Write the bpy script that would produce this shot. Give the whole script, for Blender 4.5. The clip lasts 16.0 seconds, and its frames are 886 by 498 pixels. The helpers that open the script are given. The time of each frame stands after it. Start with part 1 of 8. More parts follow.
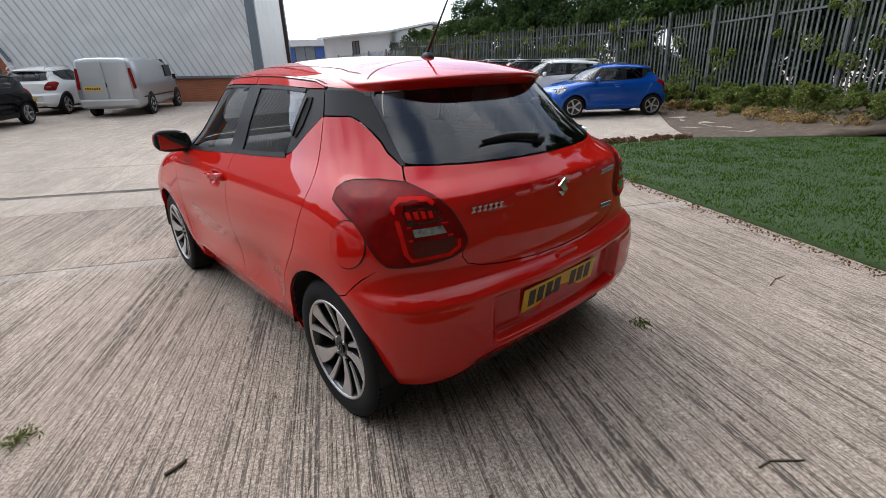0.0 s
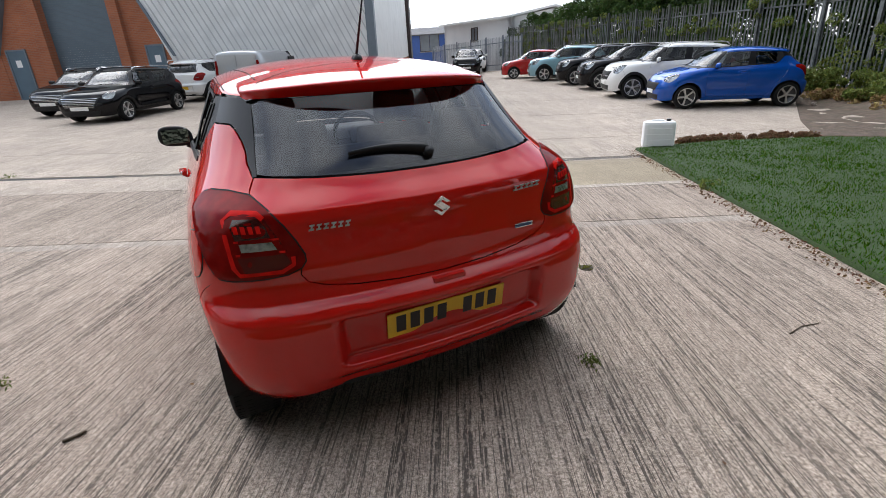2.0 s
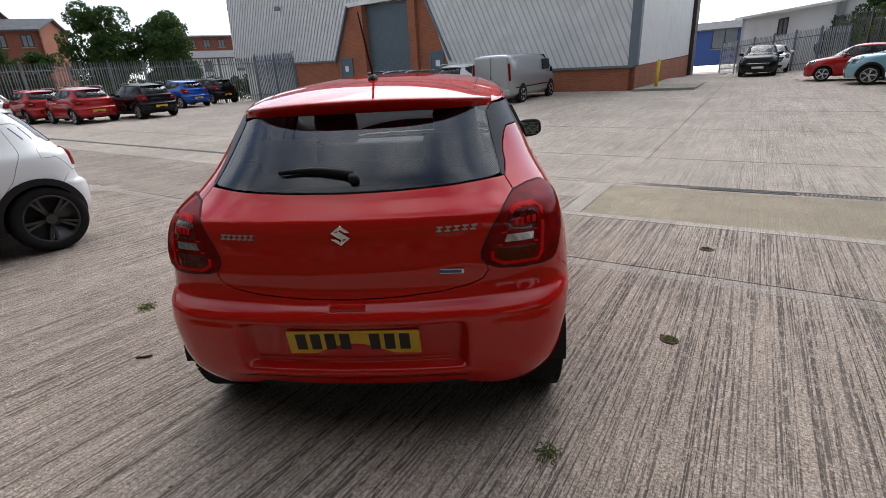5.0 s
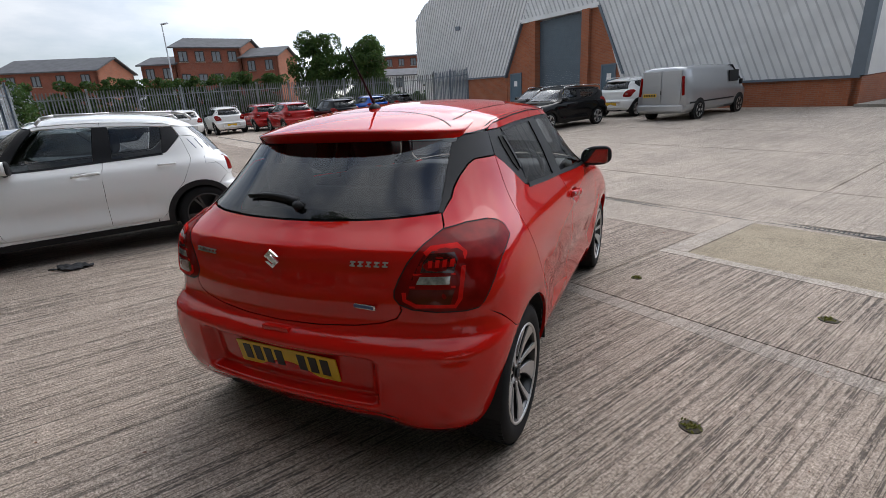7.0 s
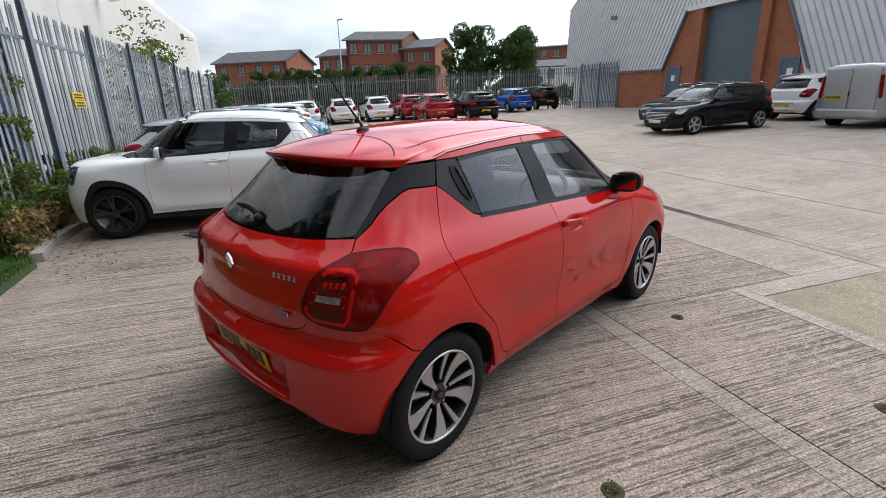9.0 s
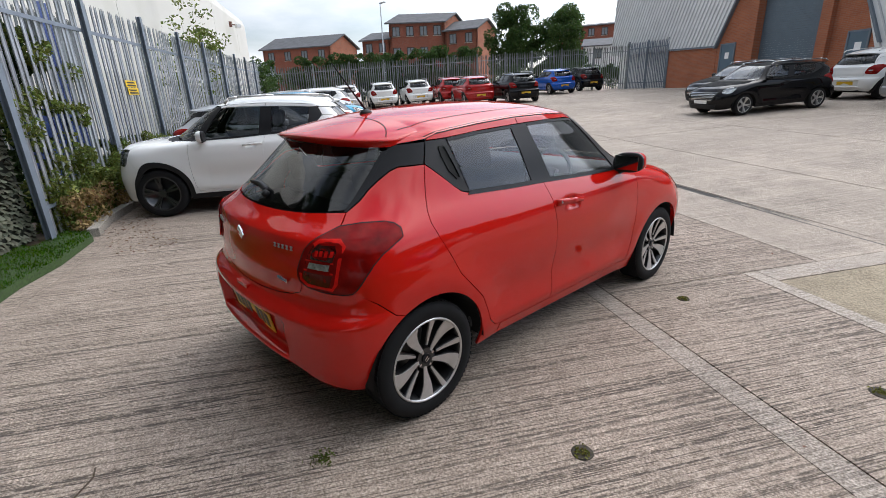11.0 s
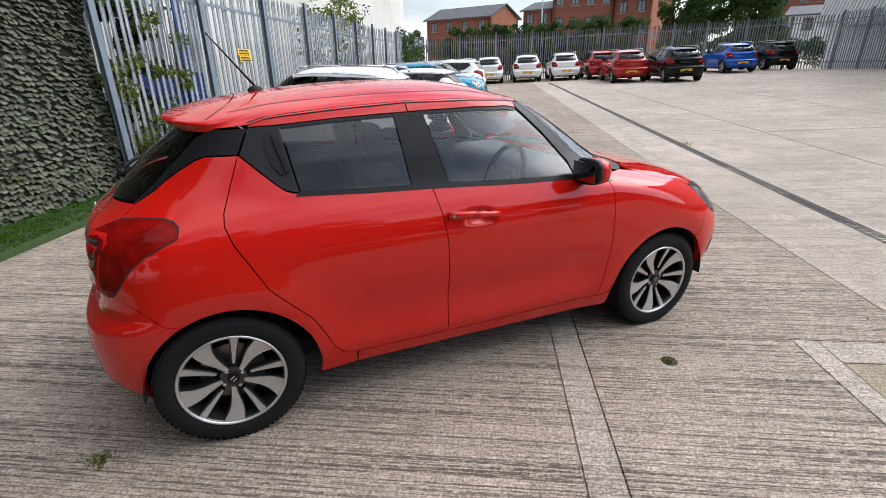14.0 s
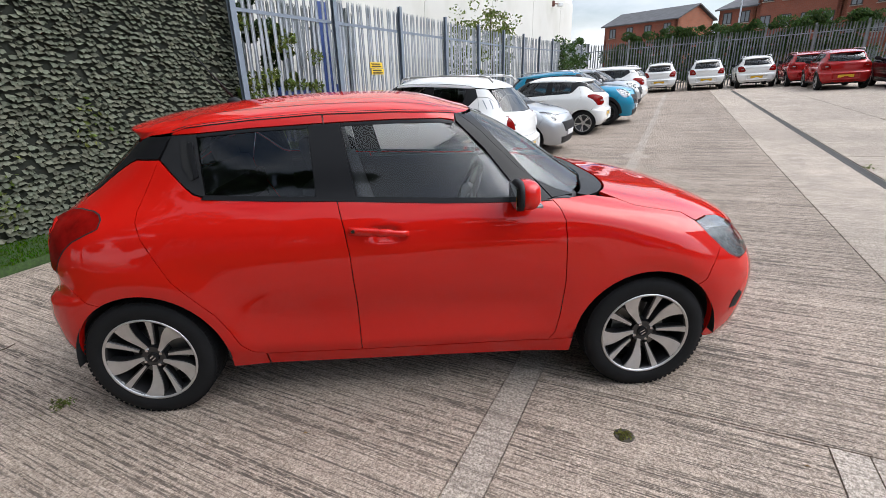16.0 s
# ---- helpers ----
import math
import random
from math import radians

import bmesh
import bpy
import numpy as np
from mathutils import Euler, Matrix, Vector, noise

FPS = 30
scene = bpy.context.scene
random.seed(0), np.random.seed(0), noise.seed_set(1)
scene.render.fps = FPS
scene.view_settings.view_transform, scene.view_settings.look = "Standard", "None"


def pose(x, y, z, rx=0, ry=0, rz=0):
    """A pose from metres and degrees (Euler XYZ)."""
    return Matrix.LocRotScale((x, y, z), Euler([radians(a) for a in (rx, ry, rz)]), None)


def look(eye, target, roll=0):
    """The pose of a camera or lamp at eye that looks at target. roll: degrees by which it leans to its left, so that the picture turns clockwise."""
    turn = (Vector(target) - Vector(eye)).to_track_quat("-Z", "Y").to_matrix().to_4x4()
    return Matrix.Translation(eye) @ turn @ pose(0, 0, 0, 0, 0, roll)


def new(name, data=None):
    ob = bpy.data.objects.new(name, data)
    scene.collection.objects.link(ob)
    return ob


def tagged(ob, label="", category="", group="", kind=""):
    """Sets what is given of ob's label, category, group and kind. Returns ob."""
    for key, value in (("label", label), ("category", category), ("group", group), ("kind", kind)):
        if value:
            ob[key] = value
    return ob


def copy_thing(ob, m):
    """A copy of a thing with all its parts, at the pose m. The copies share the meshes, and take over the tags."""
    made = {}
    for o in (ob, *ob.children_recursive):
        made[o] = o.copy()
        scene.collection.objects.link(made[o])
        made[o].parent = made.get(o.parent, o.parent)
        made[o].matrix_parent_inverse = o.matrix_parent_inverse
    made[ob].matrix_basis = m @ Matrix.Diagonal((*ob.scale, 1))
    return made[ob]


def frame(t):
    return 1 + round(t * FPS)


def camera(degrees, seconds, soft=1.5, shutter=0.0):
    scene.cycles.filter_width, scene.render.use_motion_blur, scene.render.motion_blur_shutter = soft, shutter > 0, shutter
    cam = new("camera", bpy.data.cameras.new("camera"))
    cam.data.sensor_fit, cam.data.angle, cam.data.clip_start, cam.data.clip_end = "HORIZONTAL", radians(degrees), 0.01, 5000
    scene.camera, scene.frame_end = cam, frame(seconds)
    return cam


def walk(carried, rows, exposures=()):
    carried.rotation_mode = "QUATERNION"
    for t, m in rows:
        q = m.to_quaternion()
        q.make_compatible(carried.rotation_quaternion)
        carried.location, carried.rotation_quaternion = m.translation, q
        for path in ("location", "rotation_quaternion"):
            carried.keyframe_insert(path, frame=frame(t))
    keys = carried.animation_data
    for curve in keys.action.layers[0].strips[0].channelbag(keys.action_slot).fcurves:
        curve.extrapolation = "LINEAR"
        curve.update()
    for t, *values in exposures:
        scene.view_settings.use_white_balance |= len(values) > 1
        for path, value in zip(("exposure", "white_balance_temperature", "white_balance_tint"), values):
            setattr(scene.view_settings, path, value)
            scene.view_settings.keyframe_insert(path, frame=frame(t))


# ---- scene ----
cam = camera(87.2, 16.0, 0.75)
PATH = [
    (0, (-1.599, -1.573, 1.355), (-0.366, -0.157, 0.666), -2.6),
    (0.5, (-1.432, -1.658, 1.331), (-0.284, -0.189, 0.606), -2.0),
    (1, (-1.184, -1.702, 1.315), (-0.135, -0.173, 0.565), -2.2),
    (1.5, (-0.98, -1.811, 1.337), (-0.048, -0.207, 0.59), -2.9),
    (2, (-0.734, -1.983, 1.382), (0.09, -0.307, 0.666), -3.3),
    (2.5, (-0.497, -2.037, 1.379), (0.221, -0.295, 0.708), -3.9),
    (3, (-0.314, -2.073, 1.393), (0.238, -0.265, 0.742), -3.0),
    (3.2, (-0.228, -2.103, 1.384), (0.259, -0.274, 0.735), -2.7),
    (5.3, (0.639, -2.05, 1.414), (0.342, -0.186, 0.755), -2.8),
    (5.5, (0.732, -2.048, 1.428), (0.35, -0.197, 0.772), -2.4),
    (6, (0.952, -1.98, 1.423), (0.401, -0.161, 0.802), -2.9),
    (6.5, (1.125, -1.837, 1.427), (0.413, -0.061, 0.846), -2.6),
    (7, (1.332, -1.747, 1.431), (0.498, -0.022, 0.857), -3.1),
    (7.5, (1.52, -1.619, 1.437), (0.566, 0.04, 0.855), -3.1),
    (8, (1.651, -1.388, 1.426), (0.55, 0.178, 0.847), -3.2),
    (8.5, (1.881, -1.283, 1.48), (0.658, 0.192, 0.908), -2.5),
    (9, (2.105, -1.307, 1.572), (0.794, 0.085, 0.983), -1.5),
    (9.2, (2.16, -1.346, 1.572), (0.836, 0.023, 0.961), -1.7),
    (11.3, (2.418, -1.176, 1.56), (0.989, 0.065, 0.914), -2.2),
    (11.5, (2.427, -1.077, 1.541), (0.993, 0.158, 0.895), -2.1),
    (12, (2.412, -0.79, 1.52), (0.937, 0.399, 0.878), -1.3),
    (12.5, (2.51, -0.555, 1.536), (0.971, 0.53, 0.863), -1.1),
    (13, (2.626, -0.351, 1.544), (1.017, 0.6, 0.833), -0.3),
    (13.5, (2.663, -0.061, 1.541), (0.988, 0.75, 0.81), 0.0),
    (14, (2.725, 0.205, 1.554), (1.01, 0.93, 0.825), -0.8),
    (14.5, (2.766, 0.47, 1.567), (1.009, 1.084, 0.835), -0.9),
    (15, (2.722, 0.762, 1.534), (0.907, 1.208, 0.823), -0.8),
    (15.5, (2.789, 1.065, 1.534), (0.922, 1.319, 0.864), -1.6),
    (16, (2.84, 1.36, 1.533), (0.961, 1.438, 0.851), -1.8),
]
walk(cam, [(t, look(eye, target, roll)) for t, eye, target, roll in PATH],
     [(0.0, 0.64), (2.0, 0.70), (3.0, 0.44), (7.0, 0.26), (8.0, 0.34), (9.0, 0.46), (12.0, 0.56), (14.5, 0.72), (16.0, 0.66)])

# world: broken cloud over a pale blue sky, and a weak, wide sun
world = bpy.data.worlds.new("sky")
scene.world = world
world.use_nodes = True
wn, wl = world.node_tree.nodes, world.node_tree.links
wn.clear()
w_out = wn.new("ShaderNodeOutputWorld")
w_bg = wn.new("ShaderNodeBackground")
w_sky = wn.new("ShaderNodeTexSky")
w_sky.sky_type = "NISHITA"
w_sky.sun_disc = False
SUN_EL, SUN_ROT = radians(48), radians(4)
w_sky.sun_elevation, w_sky.sun_rotation = SUN_EL, SUN_ROT
w_sky.air_density, w_sky.dust_density = 1.0, 2.0
w_tc = wn.new("ShaderNodeTexCoord")
w_map = wn.new("ShaderNodeMapping")
w_map.inputs["Scale"].default_value = (1.0, 1.0, 3.2)
w_no = wn.new("ShaderNodeTexNoise")
w_no.inputs["Scale"].default_value = 2.1
w_no.inputs["Detail"].default_value = 7.0
w_no.inputs["Roughness"].default_value = 0.55
w_rmp = wn.new("ShaderNodeValToRGB")
w_rmp.color_ramp.elements[0].position, w_rmp.color_ramp.elements[0].color = 0.34, (0, 0, 0, 1)
w_rmp.color_ramp.elements[1].position, w_rmp.color_ramp.elements[1].color = 0.58, (1, 1, 1, 1)
w_scl = wn.new("ShaderNodeVectorMath")
w_scl.operation = "SCALE"
w_scl.inputs["Scale"].default_value = 0.11
w_no2 = wn.new("ShaderNodeTexNoise")
w_no2.inputs["Scale"].default_value = 5.0
w_no2.inputs["Detail"].default_value = 6.0
w_cl = wn.new("ShaderNodeMixRGB")
w_cl.inputs[1].default_value = (0.47, 0.55, 0.67, 1)
w_cl.inputs[2].default_value = (1.02, 1.03, 1.05, 1)
w_mix = wn.new("ShaderNodeMixRGB")
wl.new(w_tc.outputs["Generated"], w_map.inputs["Vector"])
wl.new(w_map.outputs["Vector"], w_no.inputs["Vector"])
wl.new(w_map.outputs["Vector"], w_no2.inputs["Vector"])
wl.new(w_no.outputs["Fac"], w_rmp.inputs["Fac"])
wl.new(w_no2.outputs["Fac"], w_cl.inputs[0])
wl.new(w_sky.outputs["Color"], w_scl.inputs[0])
wl.new(w_rmp.outputs["Color"], w_mix.inputs[0])
wl.new(w_scl.outputs["Vector"], w_mix.inputs[1])
wl.new(w_cl.outputs["Color"], w_mix.inputs[2])
wl.new(w_mix.outputs["Color"], w_bg.inputs["Color"])
# thin cloud glows round the place of the sun
sun_dir = Vector((math.sin(SUN_ROT) * math.cos(SUN_EL), math.cos(SUN_ROT) * math.cos(SUN_EL), math.sin(SUN_EL)))
w_dot = wn.new("ShaderNodeVectorMath")
w_dot.operation = "DOT_PRODUCT"
w_dot.inputs[1].default_value = sun_dir
w_pos = wn.new("ShaderNodeMath")
w_pos.operation = "MAXIMUM"
w_pos.inputs[1].default_value = 0.0
w_pow = wn.new("ShaderNodeMath")
w_pow.operation = "POWER"
w_pow.inputs[1].default_value = 3.0
w_amp = wn.new("ShaderNodeMath")
w_amp.operation = "MULTIPLY_ADD"
w_amp.inputs[1].default_value, w_amp.inputs[2].default_value = 2.95, 0.80
wl.new(w_tc.outputs["Generated"], w_dot.inputs[0])
wl.new(w_dot.outputs["Value"], w_pos.inputs[0])
wl.new(w_pos.outputs["Value"], w_pow.inputs[0])
wl.new(w_pow.outputs["Value"], w_amp.inputs[0])
wl.new(w_amp.outputs["Value"], w_bg.inputs["Strength"])
wl.new(w_bg.outputs["Background"], w_out.inputs["Surface"])

sun = new("sun", bpy.data.lights.new("sun", "SUN"))
sun.data.energy, sun.data.angle, sun.data.color = 0.8, radians(50), (1.0, 0.965, 0.92)
sun.rotation_euler = sun_dir.to_track_quat("Z", "Y").to_euler()


# ---- materials ----
def material(name, color, rough=0.5, metal=0.0, var=0.12, scale=8.0, bump=0.0, bscale=60.0, coat=0.0, stain=None, stain_scale=1.2, obvar=0.0, spec=0.5):
    """A principled surface whose colour varies at two scales, with stains, fine relief and a spread from piece to piece."""
    m = bpy.data.materials.new(name)
    m.use_nodes = True
    n, l = m.node_tree.nodes, m.node_tree.links
    b = n["Principled BSDF"]
    b.inputs["Roughness"].default_value, b.inputs["Metallic"].default_value = rough, metal
    b.inputs["Specular IOR Level"].default_value = spec
    b.inputs["Coat Weight"].default_value, b.inputs["Coat Roughness"].default_value = coat, 0.03
    tc = n.new("ShaderNodeTexCoord")
    no = n.new("ShaderNodeTexNoise")
    no.inputs["Scale"].default_value, no.inputs["Detail"].default_value = scale, 5.0
    l.new(tc.outputs["Object"], no.inputs["Vector"])
    hsv = n.new("ShaderNodeHueSaturation")
    hsv.inputs["Color"].default_value = (*color, 1)
    mr = n.new("ShaderNodeMapRange")
    mr.inputs["To Min"].default_value, mr.inputs["To Max"].default_value = 1 - var, 1 + var
    mr.inputs["From Min"].default_value, mr.inputs["From Max"].default_value = 0.25, 0.75
    l.new(no.outputs["Fac"], mr.inputs["Value"])
    val = mr.outputs["Result"]
    if obvar:
        oi = n.new("ShaderNodeObjectInfo")
        m2 = n.new("ShaderNodeMapRange")
        m2.inputs["To Min"].default_value, m2.inputs["To Max"].default_value = 1 - obvar, 1 + obvar
        l.new(oi.outputs["Random"], m2.inputs["Value"])
        mu = n.new("ShaderNodeMath")
        mu.operation = "MULTIPLY"
        l.new(val, mu.inputs[0])
        l.new(m2.outputs["Result"], mu.inputs[1])
        val = mu.outputs["Value"]
    l.new(val, hsv.inputs["Value"])
    col = hsv.outputs["Color"]
    if stain:
        n2 = n.new("ShaderNodeTexNoise")
        n2.inputs["Scale"].default_value, n2.inputs["Detail"].default_value = stain_scale, 6.0
        l.new(tc.outputs["Object"], n2.inputs["Vector"])
        rp = n.new("ShaderNodeValToRGB")
        rp.color_ramp.elements[0].position, rp.color_ramp.elements[1].position = 0.48, 0.68
        l.new(n2.outputs["Fac"], rp.inputs["Fac"])
        mx = n.new("ShaderNodeMixRGB")
        mx.inputs[2].default_value = (*stain, 1)
        l.new(rp.outputs["Color"], mx.inputs[0])
        l.new(col, mx.inputs[1])
        col = mx.outputs["Color"]
    l.new(col, b.inputs["Base Color"])
    if bump:
        n3 = n.new("ShaderNodeTexNoise")
        n3.inputs["Scale"].default_value, n3.inputs["Detail"].default_value = bscale, 4.0
        l.new(tc.outputs["Object"], n3.inputs["Vector"])
        bp = n.new("ShaderNodeBump")
        bp.inputs["Strength"].default_value, bp.inputs["Distance"].default_value = bump, 0.01
        l.new(n3.outputs["Fac"], bp.inputs["Height"])
        l.new(bp.outputs["Normal"], b.inputs["Normal"])
    return m


def glass(name, color, rough=0.0):
    m = bpy.data.materials.new(name)
    m.use_nodes = True
    n, l = m.node_tree.nodes, m.node_tree.links
    n.remove(n["Principled BSDF"])
    tr = n.new("ShaderNodeBsdfTransparent")
    tr.inputs["Color"].default_value = (*color, 1)
    gl = n.new("ShaderNodeBsdfGlossy")
    gl.inputs["Roughness"].default_value = rough
    fr = n.new("ShaderNodeFresnel")
    fr.inputs["IOR"].default_value = 1.62
    ad = n.new("ShaderNodeMixShader")
    l.new(fr.outputs["Fac"], ad.inputs[0])
    l.new(tr.outputs["BSDF"], ad.inputs[1])
    l.new(gl.outputs["BSDF"], ad.inputs[2])
    l.new(ad.outputs["Shader"], n["Material Output"].inputs["Surface"])
    return m


# yard axes: E1 runs along the joints, E2 across them to the warehouse
E1, E2 = Vector((0.879, -0.477, 0)), Vector((0.477, 0.879, 0))
YARD = math.atan2(E1.y, E1.x)


def concrete(name, base, grooves, dark=0.45):
    """Tined concrete: fine parallel grooves across the bays, blotches, pits and pale wear."""
    m = bpy.data.materials.new(name)
    m.use_nodes = True
    n, l = m.node_tree.nodes, m.node_tree.links
    b = n["Principled BSDF"]
    b.inputs["Roughness"].default_value = 0.88
    b.inputs["Specular IOR Level"].default_value = 0.3
    ge = n.new("ShaderNodeNewGeometry")
    rot = n.new("ShaderNodeMapping")
    rot.inputs["Rotation"].default_value = (0, 0, -YARD)
    l.new(ge.outputs["Position"], rot.inputs["Vector"])

    def noise_of(sc, detail, stretch=None, rough=0.55):
        t = n.new("ShaderNodeTexNoise")
        t.inputs["Scale"].default_value, t.inputs["Detail"].default_value, t.inputs["Roughness"].default_value = sc, detail, rough
        if stretch:
            mp = n.new("ShaderNodeMapping")
            mp.inputs["Scale"].default_value = stretch
            l.new(rot.outputs["Vector"], mp.inputs["Vector"])
            l.new(mp.outputs["Vector"], t.inputs["Vector"])
        else:
            l.new(rot.outputs["Vector"], t.inputs["Vector"])
        return t.outputs["Fac"]

    def ramp(fac, p0, p1, c0=(0, 0, 0, 1), c1=(1, 1, 1, 1)):
        r = n.new("ShaderNodeValToRGB")
        r.color_ramp.elements[0].position, r.color_ramp.elements[1].position = p0, p1
        r.color_ramp.elements[0].color, r.color_ramp.elements[1].color = c0, c1
        l.new(fac, r.inputs["Fac"])
        return r.outputs["Color"]

    def mix(mode, fac, a, c):
        x = n.new("ShaderNodeMixRGB")
        x.blend_type = mode
        for k, v in ((0, fac), (1, a), (2, c)):
            if isinstance(v, (int, float)):
                x.inputs[k].default_value = v
            elif isinstance(v, tuple):
                x.inputs[k].default_value = v
            else:
                l.new(v, x.inputs[k])
        return x.outputs["Color"]

    col = mix("MIX", ramp(noise_of(0.35, 4), 0.35, 0.7), (*[c * 0.86 for c in base], 1), (*[c * 1.14 for c in base], 1))
    col = mix("MIX", ramp(noise_of(2.6, 6, rough=0.65), 0.45, 0.75), col, (*[c * 0.74 for c in base], 1))
    col = mix("MULTIPLY", 0.9, col, ramp(noise_of(75, 5, rough=0.85), 0.43, 0.57, (0.52, 0.50, 0.47, 1), (1.36, 1.36, 1.36, 1)))
    # tined grooves in uneven sets, broken by crumbling, over short dashes of mortar
    sets = ramp(noise_of(1.0, 3, (4.0, 0.30, 1.0), 0.6), 0.30, 0.56)
    lines = ramp(noise_of(1.0, 1.0, (72.0, 0.42, 1.0), 0.5), 0.566, 0.598)
    hair = ramp(noise_of(1.0, 1.0, (120.0, 0.8, 1.0), 0.5), 0.570, 0.60)
    crumb = ramp(noise_of(34, 3, (1.0, 0.35, 1.0), 0.75), 0.40, 0.51)
    gv = mix("LIGHTEN", 1.0, mix("MULTIPLY", 0.45, lines, sets), mix("MULTIPLY", 0.8, hair, sets))
    gv = mix("MULTIPLY", 0.85, gv, crumb)
    dash = ramp(noise_of(1.0, 4, (80.0, 9.0, 1.0), 0.8), 0.40, 0.60, (0.68, 0.66, 0.64, 1), (1.18, 1.18, 1.18, 1))
    col = mix("MULTIPLY", grooves, col, dash)
    col = mix("MIX", mix("MULTIPLY", 1.0, gv, (1.05 * grooves, 1.05 * grooves, 1.05 * grooves, 1)), col, (*[c * dark * 0.42 for c in base], 1))
    # pale mortar left on the ridges, and dark pits
    ridge = ramp(noise_of(1.0, 2.5, (90.0, 14.0, 1.0), 0.7), 0.60, 0.635)
    col = mix("MIX", mix("MULTIPLY", 1.0, ridge, (0.5 * grooves, 0.5 * grooves, 0.5 * grooves, 1)), col, (*[min(0.8, c * 1.4) for c in base], 1))
    pits = ramp(noise_of(60, 2, (1.0, 0.6, 1.0), 0.5), 0.68, 0.74)
    col = mix("MIX", mix("MULTIPLY", 1.0, pits, (0.8, 0.8, 0.8, 1)), col, (*[c * 0.25 for c in base], 1))
    l.new(col, b.inputs["Base Color"])
    bp = n.new("ShaderNodeBump")
    bp.inputs["Strength"].default_value, bp.inputs["Distance"].default_value = 0.9, 0.010
    hgt = mix("SUBTRACT", grooves, mix("MULTIPLY", 0.7, noise_of(90, 3), dash), gv)
    l.new(hgt, bp.inputs["Height"])
    l.new(bp.outputs["Normal"], b.inputs["Normal"])
    return m


M_CONC = concrete("concrete_tined", (0.43, 0.353, 0.291), 0.85)
M_CONC2 = concrete("concrete_far", (0.49, 0.417, 0.35), 0.45)
M_SCREED = concrete("concrete_screed", (0.43, 0.37, 0.316), 0.5)
M_PALESCREED = concrete("concrete_pale_edging", (0.48, 0.415, 0.355), 0.3)
M_TAN = concrete("concrete_tan", (0.36, 0.30, 0.215), 0.15)
M_JOINT = material("joint_fill", (0.06, 0.055, 0.05), 0.95, var=0.4, scale=30)
M_GALV = material("galvanised_steel", (0.42, 0.44, 0.47), 0.45, 0.6, 0.15, 4, stain=(0.25, 0.27, 0.28), obvar=0.15)
M_STEEL_G = material("painted_steel_grey", (0.17, 0.20, 0.24), 0.5, 0.2, 0.15, 5)
M_DARKGALV = material("weathered_galvanised_steel", (0.25, 0.27, 0.28), 0.6, 0.4, 0.2, 4, stain=(0.12, 0.13, 0.12), obvar=0.2)
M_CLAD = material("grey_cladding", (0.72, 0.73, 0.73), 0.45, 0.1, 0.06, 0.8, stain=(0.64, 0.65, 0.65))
# cladding grey darkened, so the ribs carry their shadow lines in the colour
M_RIBSHADE = material("grey_cladding_rib", (0.50, 0.51, 0.52), 0.5, 0.1, 0.1, 0.8)
M_DARKFENCE = material("dull_dark_steel", (0.10, 0.11, 0.11), 0.65, 0.3, 0.25, 4, stain=(0.07, 0.08, 0.06), obvar=0.25)
M_EASTFENCE = material("grimy_galvanised_steel", (0.17, 0.18, 0.18), 0.65, 0.3, 0.25, 4, stain=(0.10, 0.11, 0.09), obvar=0.25)
M_WHITEPANEL = material("cream_panel", (0.76, 0.755, 0.73), 0.6, 0, 0.04, 0.7, stain=(0.70, 0.695, 0.67))
M_TRIM = material("slate_trim", (0.13, 0.16, 0.19), 0.5, 0, 0.1, 3)
M_SHUTTER = material("slate_blue_shutter", (0.10, 0.135, 0.165), 0.55, 0.1, 0.08, 2)
M_DOORB = material("slate_blue_door", (0.08, 0.13, 0.17), 0.5, 0, 0.08, 2)


def brickwork(name, c1, c2, mortar, scale=1.0):
    m = bpy.data.materials.new(name)
    m.use_nodes = True
    n, l = m.node_tree.nodes, m.node_tree.links
    b = n["Principled BSDF"]
    b.inputs["Roughness"].default_value = 0.9
    uv = n.new("ShaderNodeTexCoord")
    mp = n.new("ShaderNodeMapping")
    mp.inputs["Rotation"].default_value = (radians(90), 0, 0)
    l.new(uv.outputs["Object"], mp.inputs["Vector"])
    br = n.new("ShaderNodeTexBrick")
    br.inputs["Color1"].default_value, br.inputs["Color2"].default_value, br.inputs["Mortar"].default_value = (*c1, 1), (*c2, 1), (*mortar, 1)
    br.inputs["Scale"].default_value = scale
    br.inputs["Brick Width"].default_value, br.inputs["Row Height"].default_value, br.inputs["Mortar Size"].default_value = 0.225, 0.075, 0.008
    l.new(mp.outputs["Vector"], br.inputs["Vector"])
    no = n.new("ShaderNodeTexNoise")
    no.inputs["Scale"].default_value, no.inputs["Detail"].default_value = 1.1, 5
    l.new(uv.outputs["Object"], no.inputs["Vector"])
    mr = n.new("ShaderNodeMapRange")
    mr.inputs["To Min"].default_value, mr.inputs["To Max"].default_value = 0.75, 1.25
    l.new(no.outputs["Fac"], mr.inputs["Value"])
    hs = n.new("ShaderNodeHueSaturation")
    l.new(br.outputs["Color"], hs.inputs["Color"])
    l.new(mr.outputs["Result"], hs.inputs["Value"])
    l.new(hs.outputs["Color"], b.inputs["Base Color"])
    return m


